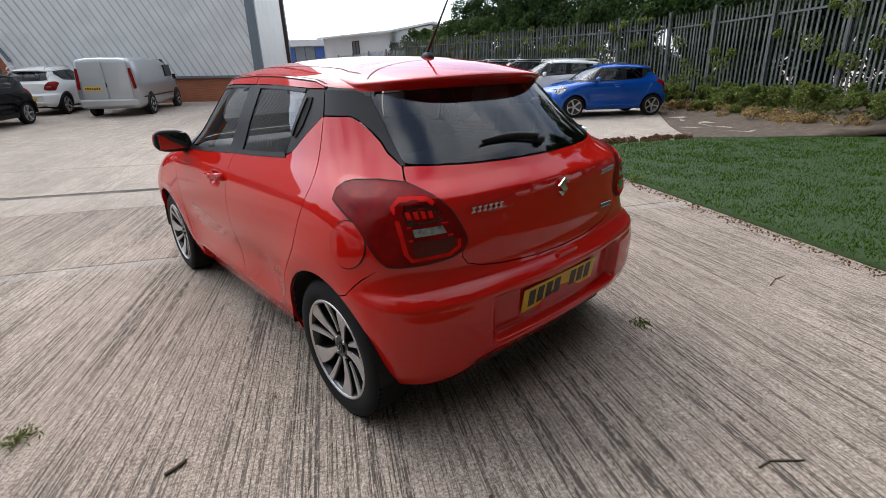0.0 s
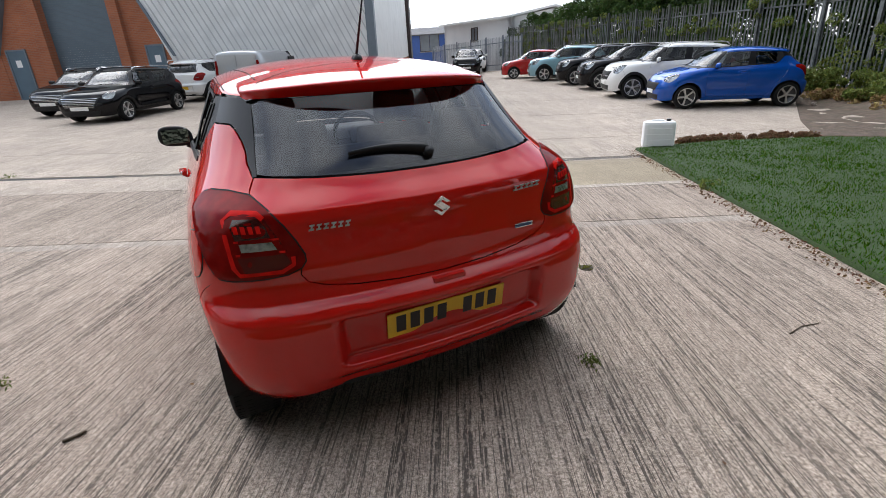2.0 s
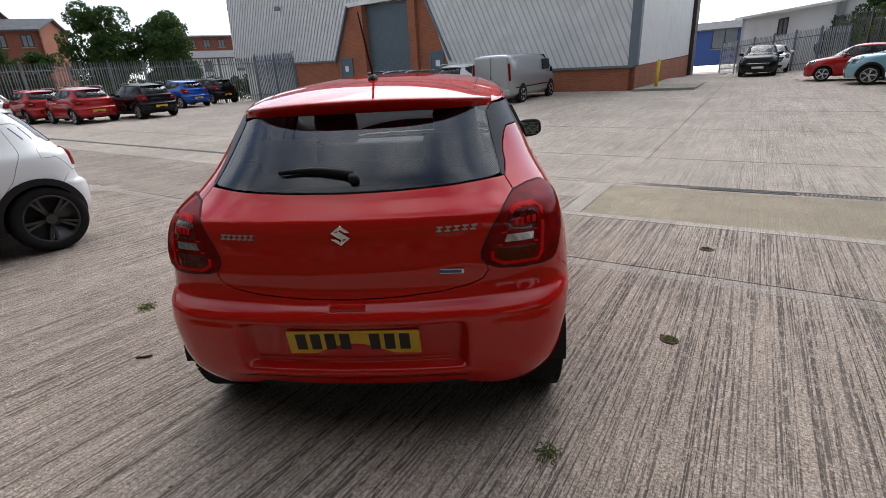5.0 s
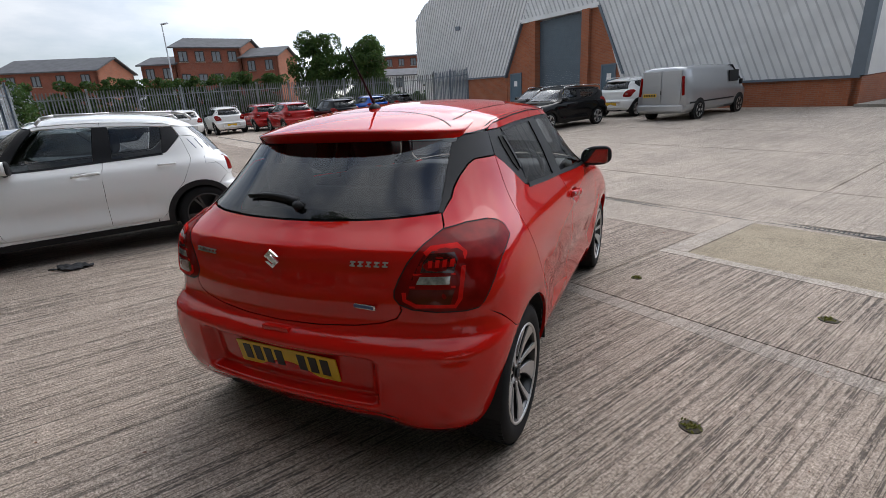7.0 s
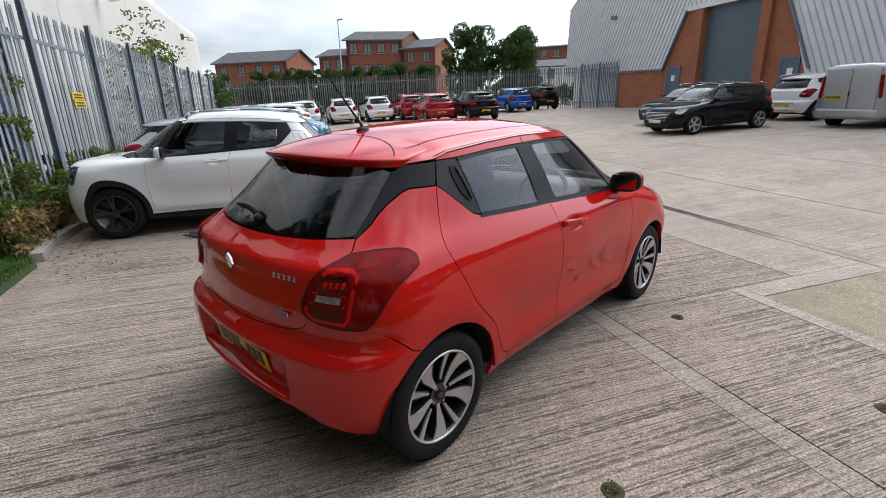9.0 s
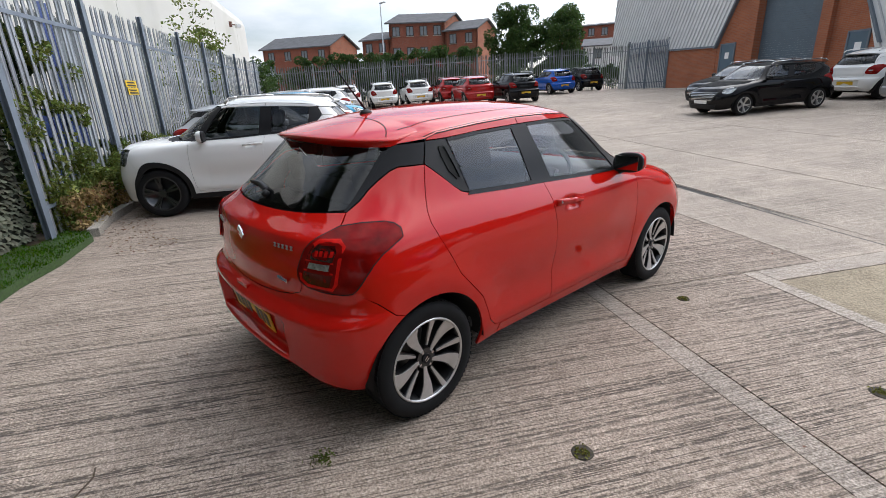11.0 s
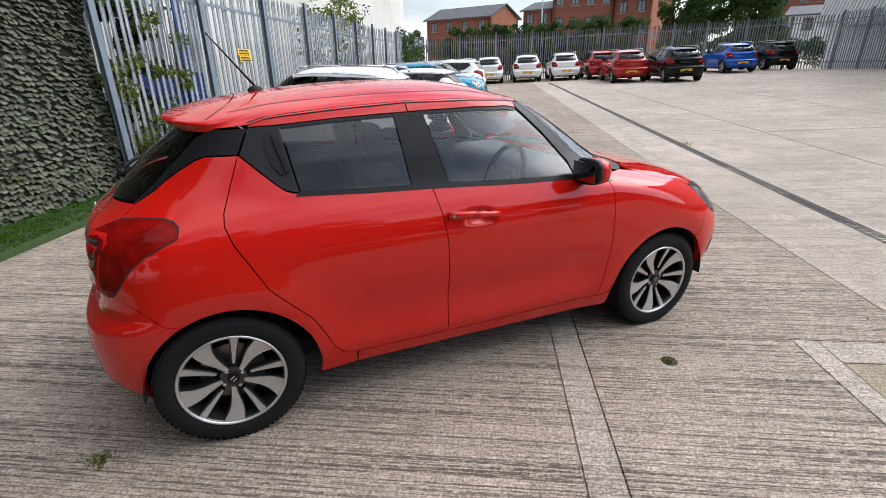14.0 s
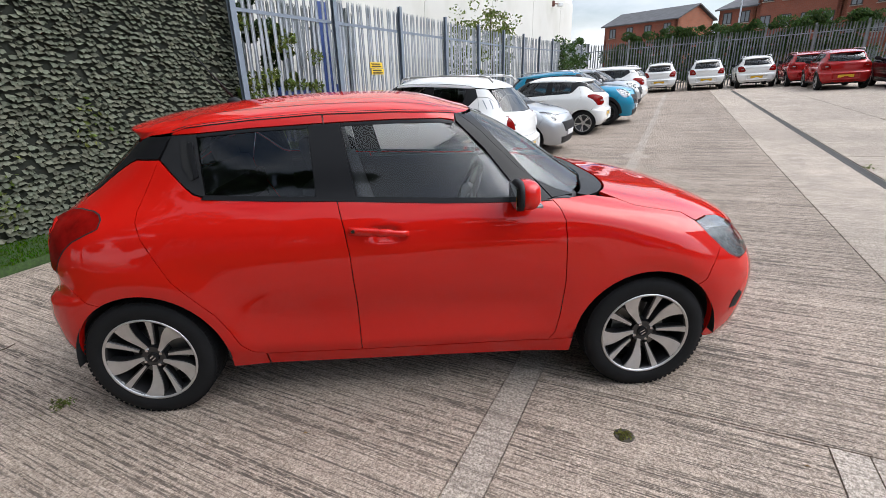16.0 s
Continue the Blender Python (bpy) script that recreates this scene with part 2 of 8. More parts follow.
M_BRICK = brickwork("orange_brick", (0.36, 0.115, 0.05), (0.30, 0.09, 0.04), (0.28, 0.16, 0.11))
M_BRICK_FLAT = brickwork("red_brick_flats", (0.235, 0.072, 0.042), (0.205, 0.060, 0.036), (0.19, 0.10, 0.075))
M_GABLE = brickwork("orange_brick_gable", (0.33, 0.115, 0.06), (0.30, 0.10, 0.052), (0.25, 0.135, 0.09))
M_ROOFT = material("grey_roof_tiles", (0.085, 0.085, 0.09), 0.8, 0, 0.25, 1.5)
M_WINFRAME = material("dark_window_frame", (0.03, 0.022, 0.02), 0.5)
M_PANE = material("window_pane", (0.16, 0.18, 0.20), 0.08, 0, 0.2, 1.0)
M_YELLOW = material("yellow_paint", (0.75, 0.50, 0.02), 0.5, 0, 0.12, 6, stain=(0.5, 0.33, 0.03))
M_WHITE = material("white_paint", (0.78, 0.78, 0.77), 0.4, 0, 0.04, 3)
M_BLUEBOARD = material("deep_blue_board", (0.015, 0.04, 0.16), 0.5, 0, 0.1, 3)


# ---- building helpers ----
def bm_obj(name, bm, mat, parent=None, label="", smooth=False):
    me = bpy.data.meshes.new(name)
    bm.normal_update()
    bm.to_mesh(me)
    bm.free()
    for mm in (mat if isinstance(mat, (list, tuple)) else [mat]):
        me.materials.append(mm)
    if smooth:
        me.polygons.foreach_set("use_smooth", [True] * len(me.polygons))
    ob = new(name, me)
    if parent is not None:
        ob.parent = parent
    if label:
        ob["label"] = label
    return ob


def part(name, bm, mat, parent, label="", smooth=False):
    return bm_obj(name, bm, mat, parent, label, smooth)


def share(name, ob, m, parent=None):
    """Another object on the mesh of ob, at the local pose m."""
    c = new(name, ob.data)
    if parent is not None:
        c.parent = parent
    c.matrix_basis = m
    return c


def empty(name, m=None, label="", category="", group="", kind=""):
    e = new(name)
    e.empty_display_size = 0.2
    if m is not None:
        e.matrix_basis = m
    return tagged(e, label, category, group, kind)


def add_box(bm, c, s, bevel=0.0, rot=None):
    """A box of size s round c, with its edges bevelled."""
    r = bmesh.ops.create_cube(bm, size=1.0)
    vs = r["verts"]
    M = Matrix.Translation(c) @ (rot.to_4x4() if rot is not None else Matrix.Identity(4)) @ Matrix.Diagonal((*s, 1))
    bmesh.ops.transform(bm, matrix=M, verts=vs)
    if bevel:
        es = list({e for v in vs for e in v.link_edges})
        bmesh.ops.bevel(bm, geom=es, offset=bevel, segments=2, affect="EDGES", profile=0.6)


def add_cyl(bm, p0, p1, r0, r1=None, seg=16, caps=True):
    p0, p1 = Vector(p0), Vector(p1)
    d = p1 - p0
    r = bmesh.ops.create_cone(bm, cap_ends=caps, segments=seg, radius1=r0, radius2=r0 if r1 is None else r1, depth=d.length)
    bmesh.ops.transform(bm, matrix=Matrix.Translation((p0 + p1) / 2) @ d.to_track_quat("Z", "Y").to_matrix().to_4x4(), verts=r["verts"])
    return r["verts"]


def add_prism(bm, poly, h0, h1, to3):
    """A polygon in a plane, given depth from h0 to h1; to3(a, b, h) places it."""
    a = [bm.verts.new(to3(u, v, h0)) for u, v in poly]
    b = [bm.verts.new(to3(u, v, h1)) for u, v in poly]
    bm.faces.new(a)
    bm.faces.new(list(reversed(b)))
    k = len(poly)
    for i in range(k):
        bm.faces.new((a[i], b[i], b[(i + 1) % k], a[(i + 1) % k]))
    bmesh.ops.recalc_face_normals(bm, faces=bm.faces)


def softplus(v, k=1.2):
    return math.log1p(math.exp(max(-30.0, min(30.0, v * k)))) / k


def ground_z(x, y):
    """The yard is level round the car and rises gently past the drain."""
    return 0.045 * softplus(y - 5.0) - 0.045 * softplus(y - 60.0)


def yard(s, n):
    """A point of the yard from its distances along E1 and E2."""
    p = E1 * s + E2 * n
    return Vector((p.x, p.y, ground_z(p.x, p.y)))


# ---- ground ----
def ground_sheet():
    bm = bmesh.new()
    xs = [-1500, -700, -300, -150, -90] + [v for v in range(-60, 61, 4)] + [90, 150, 300, 700, 1500]
    ys = xs
    rows = []
    for n in ys:
        row = []
        for s in xs:
            p = E1 * s + E2 * n
            row.append(bm.verts.new((p.x, p.y, ground_z(p.x, p.y) - 0.015)))
        rows.append(row)
    for j in range(len(ys) - 1):
        for i in range(len(xs) - 1):
            bm.faces.new((rows[j][i], rows[j][i + 1], rows[j + 1][i + 1], rows[j + 1][i]))
    return tagged(bm_obj("ground", bm, M_CONC2, smooth=True), "pale worn concrete ground of a trading estate yard", "ground", kind="structure")


ground_sheet()



def slab(name, s0, s1, n0, n1, mat, parent, gap=0.005, lift=0.0, steps=6):
    """A slab of concrete that follows the ground, with its own edges and chamfers."""
    bm = bmesh.new()
    k = max(1, min(60, int((s1 - s0) / 1.5)))
    kn = max(1, min(60, int((n1 - n0) / 1.5)))
    top = []
    for j in range(kn + 1):
        row = []
        for i in range(k + 1):
            q = yard(s0 + gap + (s1 - s0 - 2 * gap) * i / k, n0 + gap + (n1 - n0 - 2 * gap) * j / kn)
            row.append(bm.verts.new((q.x, q.y, q.z + lift)))
        top.append(row)
    for j in range(kn):
        for i in range(k):
            bm.faces.new((top[j][i], top[j][i + 1], top[j + 1][i + 1], top[j + 1][i]))
    edge = [e for e in bm.edges if e.is_boundary]
    r = bmesh.ops.extrude_edge_only(bm, edges=edge)
    for v in r["geom"]:
        if isinstance(v, bmesh.types.BMVert):
            v.co.z -= 0.06
    bmesh.ops.recalc_face_normals(bm, faces=bm.faces)
    return part(name, bm, mat, parent)


pavement = empty("pavement", label="tined concrete yard laid in long bays with open joints", category="pavement", kind="structure")
# bays nearer than the drain
slab("concrete_slab", -40, 40, -30, -7.2, M_CONC, pavement)
slab("concrete_slab", -40, 40, -7.2, -2.6, M_CONC, pavement)
slab("concrete_slab", -40, 40, -2.6, 1.90, M_CONC, pavement)
slab("concrete_strip", -40, 40, 1.90, 2.06, M_SCREED, pavement, 0.003, -0.002)
slab("concrete_slab", -40, -0.28, 2.06, 4.12, M_CONC, pavement)
slab("concrete_slab", -40, -0.28, 4.12, 5.03, M_CONC2, pavement)
slab("concrete_slab", -0.28, 40, 2.06, 3.32, M_CONC, pavement, 0.004)
slab("concrete_strip", -0.28, 9.0, 3.32, 3.46, M_PALESCREED, pavement, 0.003, 0.001)
slab("concrete_strip", -0.28, -0.06, 3.46, 5.03, M_PALESCREED, pavement, 0.003, 0.001)
slab("concrete_patch", -0.06, 9.0, 3.46, 4.95, M_TAN, pavement, 0.006, -0.002)
slab("concrete_slab", 9.0, 40, 3.32, 5.03, M_CONC2, pavement)
# bays past the drain
for na, nb in ((5.17, 7.1), (7.1, 10.6), (10.6, 14.2), (14.2, 17.8), (17.8, 23.0), (23.0, 40.0)):
    for sa, sb in ((-40, -24), (-24, -16), (-16, -8), (-8, 0), (0, 8), (8, 16), (16, 40)):
        slab("concrete_slab", sa, sb, na, nb, M_CONC2, pavement, 0.01)


def drain():
    root = empty("drain_channel", label="narrow cast-iron slot drain running across the yard", category="drain", kind="structure")
    m_iron = material("cast_iron", (0.07, 0.065, 0.06), 0.7, 0.5, 0.3, 20)
    # near-black strip that keeps the slot dark above the pale ground sheet
    bed = bmesh.new()
    rows = [[bed.verts.new(yard(a, n) + Vector((0, 0, -0.010))) for n in (5.03, 5.17)] for a in range(-28, 15)]
    for p, q in zip(rows[:-1], rows[1:]):
        bed.faces.new((p[0], q[0], q[1], p[1]))
    part("channel_bed", bed, M_JOINT, root, "dark strip under the grating")
    for a in range(-28, 14):
        bm = bmesh.new()
        p0, p1 = yard(a, 5.1), yard(a + 0.985, 5.1)
        w = E2 * 0.058
        for sgn in (-1, 1):
            vs = [p0 + w * sgn, p1 + w * sgn, p1 + w * sgn * 0.62, p0 + w * sgn * 0.62]
            bm.faces.new([bm.verts.new(v + Vector((0, 0, -0.002))) for v in (vs if sgn < 0 else vs[::-1])])
        for k in range(24):
            q0, q1 = p0.lerp(p1, k / 24), p0.lerp(p1, (k + 0.45) / 24)
            bm.faces.new([bm.verts.new(v + Vector((0, 0, -0.004))) for v in (q0 - w * 0.62, q1 - w * 0.62, q1 + w * 0.62, q0 + w * 0.62)])
        bmesh.ops.recalc_face_normals(bm, faces=bm.faces)
        part("grating", bm, m_iron, root)
    return root


drain()


# ---- palisade fences ----
def pale_mesh(h):
    """A W-section pale with a triple-pointed head."""
    bm = bmesh.new()
    prof = [(-0.034, 0.012), (-0.022, -0.004), (-0.008, 0.010), (0.008, 0.010), (0.022, -0.004), (0.034, 0.012)]
    tops = [h, h - 0.11, h - 0.02, h - 0.02, h - 0.11, h]
    bot, top = [], []
    for (x, y), z in zip(prof, tops):
        bot.append(bm.verts.new((x, y, 0.05)))
        top.append(bm.verts.new((x, y, z)))
    for i in range(5):
        bm.faces.new((bot[i], bot[i + 1], top[i + 1], top[i]))
    r = bmesh.ops.extrude_face_region(bm, geom=list(bm.faces))
    bmesh.ops.translate(bm, vec=(0, 0.003, 0), verts=[v for v in r["geom"] if isinstance(v, bmesh.types.BMVert)])
    bmesh.ops.recalc_face_normals(bm, faces=bm.faces)
    return bm


def fence(points, height, mat_pale, mat_post, label, bay=2.3, pitch=0.15, step_top=0.0, lean=0.0):
    root = empty("palisade_fence", label=label, category="fence", kind="structure")
    post0 = pale0 = None
    for (x0, y0), (x1, y1) in zip(points[:-1], points[1:]):
        d = Vector((x1 - x0, y1 - y0, 0))
        L, ang = d.length, math.atan2(y1 - y0, x1 - x0)
        nb = max(1, round(L / bay))
        for i in range(nb + 1):
            q = Vector((x0, y0, 0)).lerp(Vector((x1, y1, 0)), i / nb)
            M = pose(q.x, q.y, ground_z(q.x, q.y), 0, 0, math.degrees(ang))
            if post0 is None:
                bm = bmesh.new()
                add_box(bm, (0, 0.045, (height + 0.08) / 2 - 0.2), (0.10, 0.008, height + 0.48))
                add_box(bm, (0, 0.105, (height + 0.08) / 2 - 0.2), (0.10, 0.008, height + 0.48))
                add_box(bm, (0, 0.075, (height + 0.08) / 2 - 0.2), (0.008, 0.052, height + 0.48))
                post0 = part("post", bm, mat_post, root)
                post0.matrix_basis = M
            else:
                share("post", post0, M, root)
        for i in range(nb):
            qa, qb = (Vector((x0, y0, 0)).lerp(Vector((x1, y1, 0)), k / nb) for k in (i, i + 1))
            qa.z, qb.z = ground_z(qa.x, qa.y), ground_z(qb.x, qb.y)
            for hz in (0.42, height - 0.42):
                bm = bmesh.new()
                off = Vector((-math.sin(ang), math.cos(ang), 0)) * 0.028
                a, b = qa + off + Vector((0, 0, hz)), qb + off + Vector((0, 0, hz))
                up = Vector((0, 0, 0.025))
                th = off.normalized() * 0.006
                sec = [a - up, a + up, a + up + th, a - up + th, b - up, b + up, b + up + th, b - up + th]
                v = [bm.verts.new(c) for c in sec]
                for f in ((0, 1, 2, 3), (7, 6, 5, 4), (0, 4, 5, 1), (1, 5, 6, 2), (2, 6, 7, 3), (3, 7, 4, 0)):
                    bm.faces.new([v[k] for k in f])
                part("rail", bm, mat_post, root)
        k = int(L / pitch)
        for i in range(k):
            q = Vector((x0, y0, 0)).lerp(Vector((x1, y1, 0)), (i + 0.5) / k)
            M = pose(q.x, q.y, ground_z(q.x, q.y), random.uniform(-0.4, 0.4), random.uniform(-0.6, 0.6) + lean, math.degrees(ang) + random.uniform(-4, 4))
            if pale0 is None:
                pale0 = part("pale", pale_mesh(height), mat_pale, root)
                pale0.matrix_basis = M
            else:
                share("pale", pale0, M, root)
    return root


fence([(-28.6, 12.2), (-4.66, -1.27)], 3.0, M_GALV, M_STEEL_G, "galvanised steel palisade fence with pointed pales beside the cream building")
fence([(-15.5, 33.0), (-22.3, 30.6), (-28.6, 12.2)], 3.0, M_DARKGALV, M_DARKGALV, "weathered steel palisade fence behind the rows of parked cars")
fence([(-15.5, 33.0), (-12.4, 32.3)], 3.1, M_STEEL_G, M_STEEL_G, "dark steel palisade gate against the warehouse corner", bay=1.6, pitch=0.13)
fence([(16.4, 6.4), (22.0, 30.5)], 3.0, M_EASTFENCE, M_DARKFENCE, "weathered palisade fence overgrown with bramble behind parked cars")
fence([(9.0, -4.2), (13.4, 0.9), (16.4, 6.4)], 3.0, M_EASTFENCE, M_DARKFENCE, "tall weathered palisade fence above a weedy bank")


# ---- warehouse ----
N_FACE = 22.6


def face_pt(s, z, d=0.0):
    """A point of the warehouse front: s along E1, height z, d in front of it."""
    p = E1 * s + E2 * (N_FACE - d)
    return Vector((p.x, p.y, z))


def end_pt(n, z, d=0.0, s=-3.45):
    p = E1 * (s + d) + E2 * n
    return Vector((p.x, p.y, z))


def warehouse():
    root = empty("warehouse", label="large grey-clad warehouse with slanted ribs and an orange brick entrance", category="warehouse", kind="structure")
    # brick plinths and entrance trapezoid
    bm = bmesh.new()
    add_prism(bm, [(-26.3, 0.2), (-22.2, 0.2), (-22.2, 3.36), (-26.3, 3.48)], 0.0, -0.3, face_pt)
    part("brick_plinth", bm, M_BRICK, root)
    bm = bmesh.new()
    add_prism(bm, [(-13.4, 0.2), (-3.5, 0.2), (-3.5, 1.80), (-13.4, 2.05)], 0.0, -0.3, face_pt)
    part("brick_plinth", bm, M_BRICK, root)
    for poly in ([(-22.2, 0.2), (-19.5, 0.2), (-19.5, 6.35), (-20.72, 6.35), (-22.2, 3.3)], [(-16.05, 0.2), (-12.3, 0.2), (-13.4, 2.75), (-15.05, 6.3), (-16.05, 6.3)]):
        bm = bmesh.new()
        add_prism(bm, poly, -0.02, -0.45, face_pt)
        part("brick_wall", bm, M_BRICK, root)
    for s0, s1 in ((-20.0, -19.5), (-16.05, -15.55)):
        bm = bmesh.new()
        add_prism(bm, [(s0, 0.2), (s1, 0.2), (s1, 6.3), (s0, 6.3)], 0.22, -0.02, face_pt)
        part("brick_pier", bm, M_BRICK, root)
    # roller shutter with its laths
    sh = empty("roller_shutter")
    sh.parent = root
    z = 0.6
    while z < 6.2:
        bm = bmesh.new()
        add_prism(bm, [(-19.5, z), (-16.05, z), (-16.05, z + 0.10), (-19.5, z + 0.10)], -0.24, -0.3, face_pt)
        part("lath", bm, M_SHUTTER, sh)
        z += 0.105
    # small doors with frame, leaf and notice
    for s0, s1, zt in ((-21.82, -20.92, 3.40), (-14.72, -13.93, 3.27)):
        d = empty("side_door")
        d.parent = root
        bm = bmesh.new()
        for poly in ([(s0 - 0.07, 0.9), (s0, 0.9), (s0, zt + 0.07), (s0 - 0.07, zt + 0.07)], [(s1, 0.9), (s1 + 0.07, 0.9), (s1 + 0.07, zt + 0.07), (s1, zt + 0.07)], [(s0, zt), (s1, zt), (s1, zt + 0.07), (s0, zt + 0.07)]):
            add_prism(bm, poly, 0.05, -0.02, face_pt)
        part("frame", bm, M_TRIM, d)
        bm = bmesh.new()
        add_prism(bm, [(s0, 0.9), (s1, 0.9), (s1, zt), (s0, zt)], 0.015, -0.02, face_pt)
        part("leaf", bm, M_DOORB, d)
        bm = bmesh.new()
        add_prism(bm, [(s0 + 0.3, zt - 0.75), (s0 + 0.58, zt - 0.75), (s0 + 0.58, zt - 0.42), (s0 + 0.3, zt - 0.42)], 0.022, 0.012, face_pt)
        part("notice", bm, M_WHITE, d, "small white notice")
    # cladding sheets
    def clad(poly, lean, name="cladding", pitch=0.31):
        bm = bmesh.new()
        add_prism(bm, poly, 0.06, -0.1, face_pt)
        sheet = part(name, bm, M_CLAD, root)
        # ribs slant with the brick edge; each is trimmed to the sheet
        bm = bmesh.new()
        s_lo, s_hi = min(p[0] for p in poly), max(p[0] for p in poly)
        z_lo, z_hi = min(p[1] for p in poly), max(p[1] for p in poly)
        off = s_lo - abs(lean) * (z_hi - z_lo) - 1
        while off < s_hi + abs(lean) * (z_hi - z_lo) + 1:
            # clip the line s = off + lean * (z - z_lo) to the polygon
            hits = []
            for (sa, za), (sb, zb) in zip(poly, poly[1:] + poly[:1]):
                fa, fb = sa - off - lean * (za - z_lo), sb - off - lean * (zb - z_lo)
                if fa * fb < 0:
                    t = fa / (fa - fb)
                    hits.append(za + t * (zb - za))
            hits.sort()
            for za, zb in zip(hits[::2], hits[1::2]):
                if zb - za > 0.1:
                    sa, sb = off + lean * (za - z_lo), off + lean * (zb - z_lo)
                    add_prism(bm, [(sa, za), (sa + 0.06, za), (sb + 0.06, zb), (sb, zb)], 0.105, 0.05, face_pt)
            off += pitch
        # the darker grey paints in the shadow line along each rib
        part("ribs", bm, M_RIBSHADE, sheet)
    clad([(-33.0, 3.6), (-22.25, 3.32), (-20.75, 6.45), (-20.2, 7.6), (-20.2, 13.0), (-24.0, 12.0), (-31.5, 9.3), (-32.7, 8.5)], 0.46)
    clad([(-13.35, 2.05), (-3.75, 1.83), (-3.6, 13.0), (-18.0, 13.0), (-16.0, 8.5), (-15.0, 6.45)], -0.46)
    clad([(-20.72, 6.5), (-15.05, 6.42), (-16.05, 8.5), (-18.05, 13.0), (-20.15, 13.0), (-20.15, 7.6)], -0.46)
    bm = bmesh.new()
    add_prism(bm, [(-20.8, 6.33), (-15.0, 6.27), (-15.0, 6.5), (-20.8, 6.56)], 0.16, 0.0, face_pt)
    part("flashing", bm, M_CLAD, root)
    for poly in ([(-22.3, 3.25), (-20.78, 6.4), (-20.68, 6.4), (-22.2, 3.25)], [(-13.4, 2.75), (-15.06, 6.35), (-14.96, 6.35), (-13.3, 2.75)]):
        bm = bmesh.new()
        add_prism(bm, poly, 0.2, -0.05, face_pt)
        part("edge_trim", bm, M_TRIM, root)
    for poly in ([(-26.3, 3.44), (-22.2, 3.3), (-22.2, 3.4), (-26.3, 3.54)], [(-13.4, 2.0), (-3.5, 1.76), (-3.5, 1.86), (-13.4, 2.1)]):
        bm = bmesh.new()
        add_prism(bm, poly, 0.13, -0.02, face_pt)
        part("drip_trim", bm, M_TRIM, root)
    # corner trim and the end wall
    bm = bmesh.new()
    add_prism(bm, [(-3.78, 1.84), (-3.38, 1.84), (-3.2, 13), (-3.6, 13)], 0.14, -0.3, face_pt)
    part("corner_trim", bm, M_TRIM, root)
    bm = bmesh.new()
    add_prism(bm, [(N_FACE, 0.2), (N_FACE + 20, 0.5), (N_FACE + 20, 2.7), (N_FACE, 1.80)], 0.0, -0.3, end_pt)
    part("brick_plinth", bm, M_BRICK, root)
    bm = bmesh.new()
    add_prism(bm, [(N_FACE + 0.31, 1.84), (N_FACE + 19.0, 2.7), (N_FACE + 19.0, 13), (N_FACE + 0.31, 13)], -0.02, -0.3, end_pt)
    part("end_wall", bm, M_WHITEPANEL, root)
    bm = bmesh.new()
    add_prism(bm, [(N_FACE + 18.9, 1.2), (N_FACE + 20.4, 1.2), (N_FACE + 20.4, 8.2), (N_FACE + 18.9, 8.2)], 0.25, -0.3, end_pt)
    part("end_pier", bm, material("dark_brown_frame", (0.035, 0.02, 0.018), 0.6), root)
    bm = bmesh.new()
    add_prism(bm, [(N_FACE + 20.4, 1.2), (N_FACE + 22.0, 1.2), (N_FACE + 22.0, 9), (N_FACE + 20.4, 9)], 0.1, -0.3, end_pt)
    part("end_pier", bm, M_BRICK, root)
    # back and roof, closing the body
    bm = bmesh.new()
    add_prism(bm, [(-32.6, 1), (-3.9, 1), (-3.9, 12.9), (-24, 11.9), (-32.6, 8.4)], -0.5, -24, face_pt)
    part("body", bm, M_CLAD, root)
    # floodlight
    fl = empty("floodlight")
    fl.parent = root
    bm = bmesh.new()
    add_box(bm, face_pt(-26.9, 7.0, 0.35), (0.34, 0.2, 0.26), 0.03)
    part("housing", bm, M_STEEL_G, fl)
    bm = bmesh.new()
    add_cyl(bm, face_pt(-26.9, 7.05, 0.0), face_pt(-26.9, 7.05, 0.4), 0.03, seg=8)
    part("bracket", bm, M_STEEL_G, fl)
    return root


warehouse()


# ---- the red hatchback: one smooth body surface, cut into panels ----
# heights against half width, rear end, front end, and the fullness of the corners
K_W = [(0.16, 0.76), (0.24, 0.795), (0.33, 0.825), (0.46, 0.846), (0.60, 0.858), (0.74, 0.862), (0.85, 0.856), (0.93, 0.838), (1.00, 0.806), (1.06, 0.772), (1.20, 0.712), (1.33, 0.648), (1.40, 0.612), (1.50, 0.55)]
K_R = [(0.16, -0.37), (0.24, -0.462), (0.31, -0.520), (0.38, -0.548), (0.45, -0.556), (0.58, -0.563), (0.62, -0.556), (0.64, -0.536), (0.655, -0.515), (0.675, -0.507), (0.78, -0.501), (0.88, -0.492), (0.945, -0.488), (0.968, -0.480), (0.985, -0.460), (1.02, -0.415), (1.07, -0.365), (1.20, -0.215), (1.33, -0.055), (1.40, 0.02), (1.50, 0.10)]
K_F = [(0.16, 3.07), (0.24, 3.12), (0.35, 3.145), (0.50, 3.16), (0.65, 3.145), (0.75, 3.10), (0.84, 3.01), (0.92, 2.78), (0.98, 2.45), (1.02, 2.28), (1.08, 2.17), (1.20, 1.99), (1.33, 1.77), (1.40, 1.62), (1.50, 1.38)]
K_NR = [(0.16, 7.5), (0.60, 9.5), (0.90, 8.5), (1.00, 6.0), (1.06, 5.0), (1.50, 4.5)]
K_BOW = [(0.16, 0.12), (0.50, 0.15), (0.70, 0.20), (0.95, 0.22), (1.05, 0.25), (1.30, 0.17), (1.50, 0.15)]
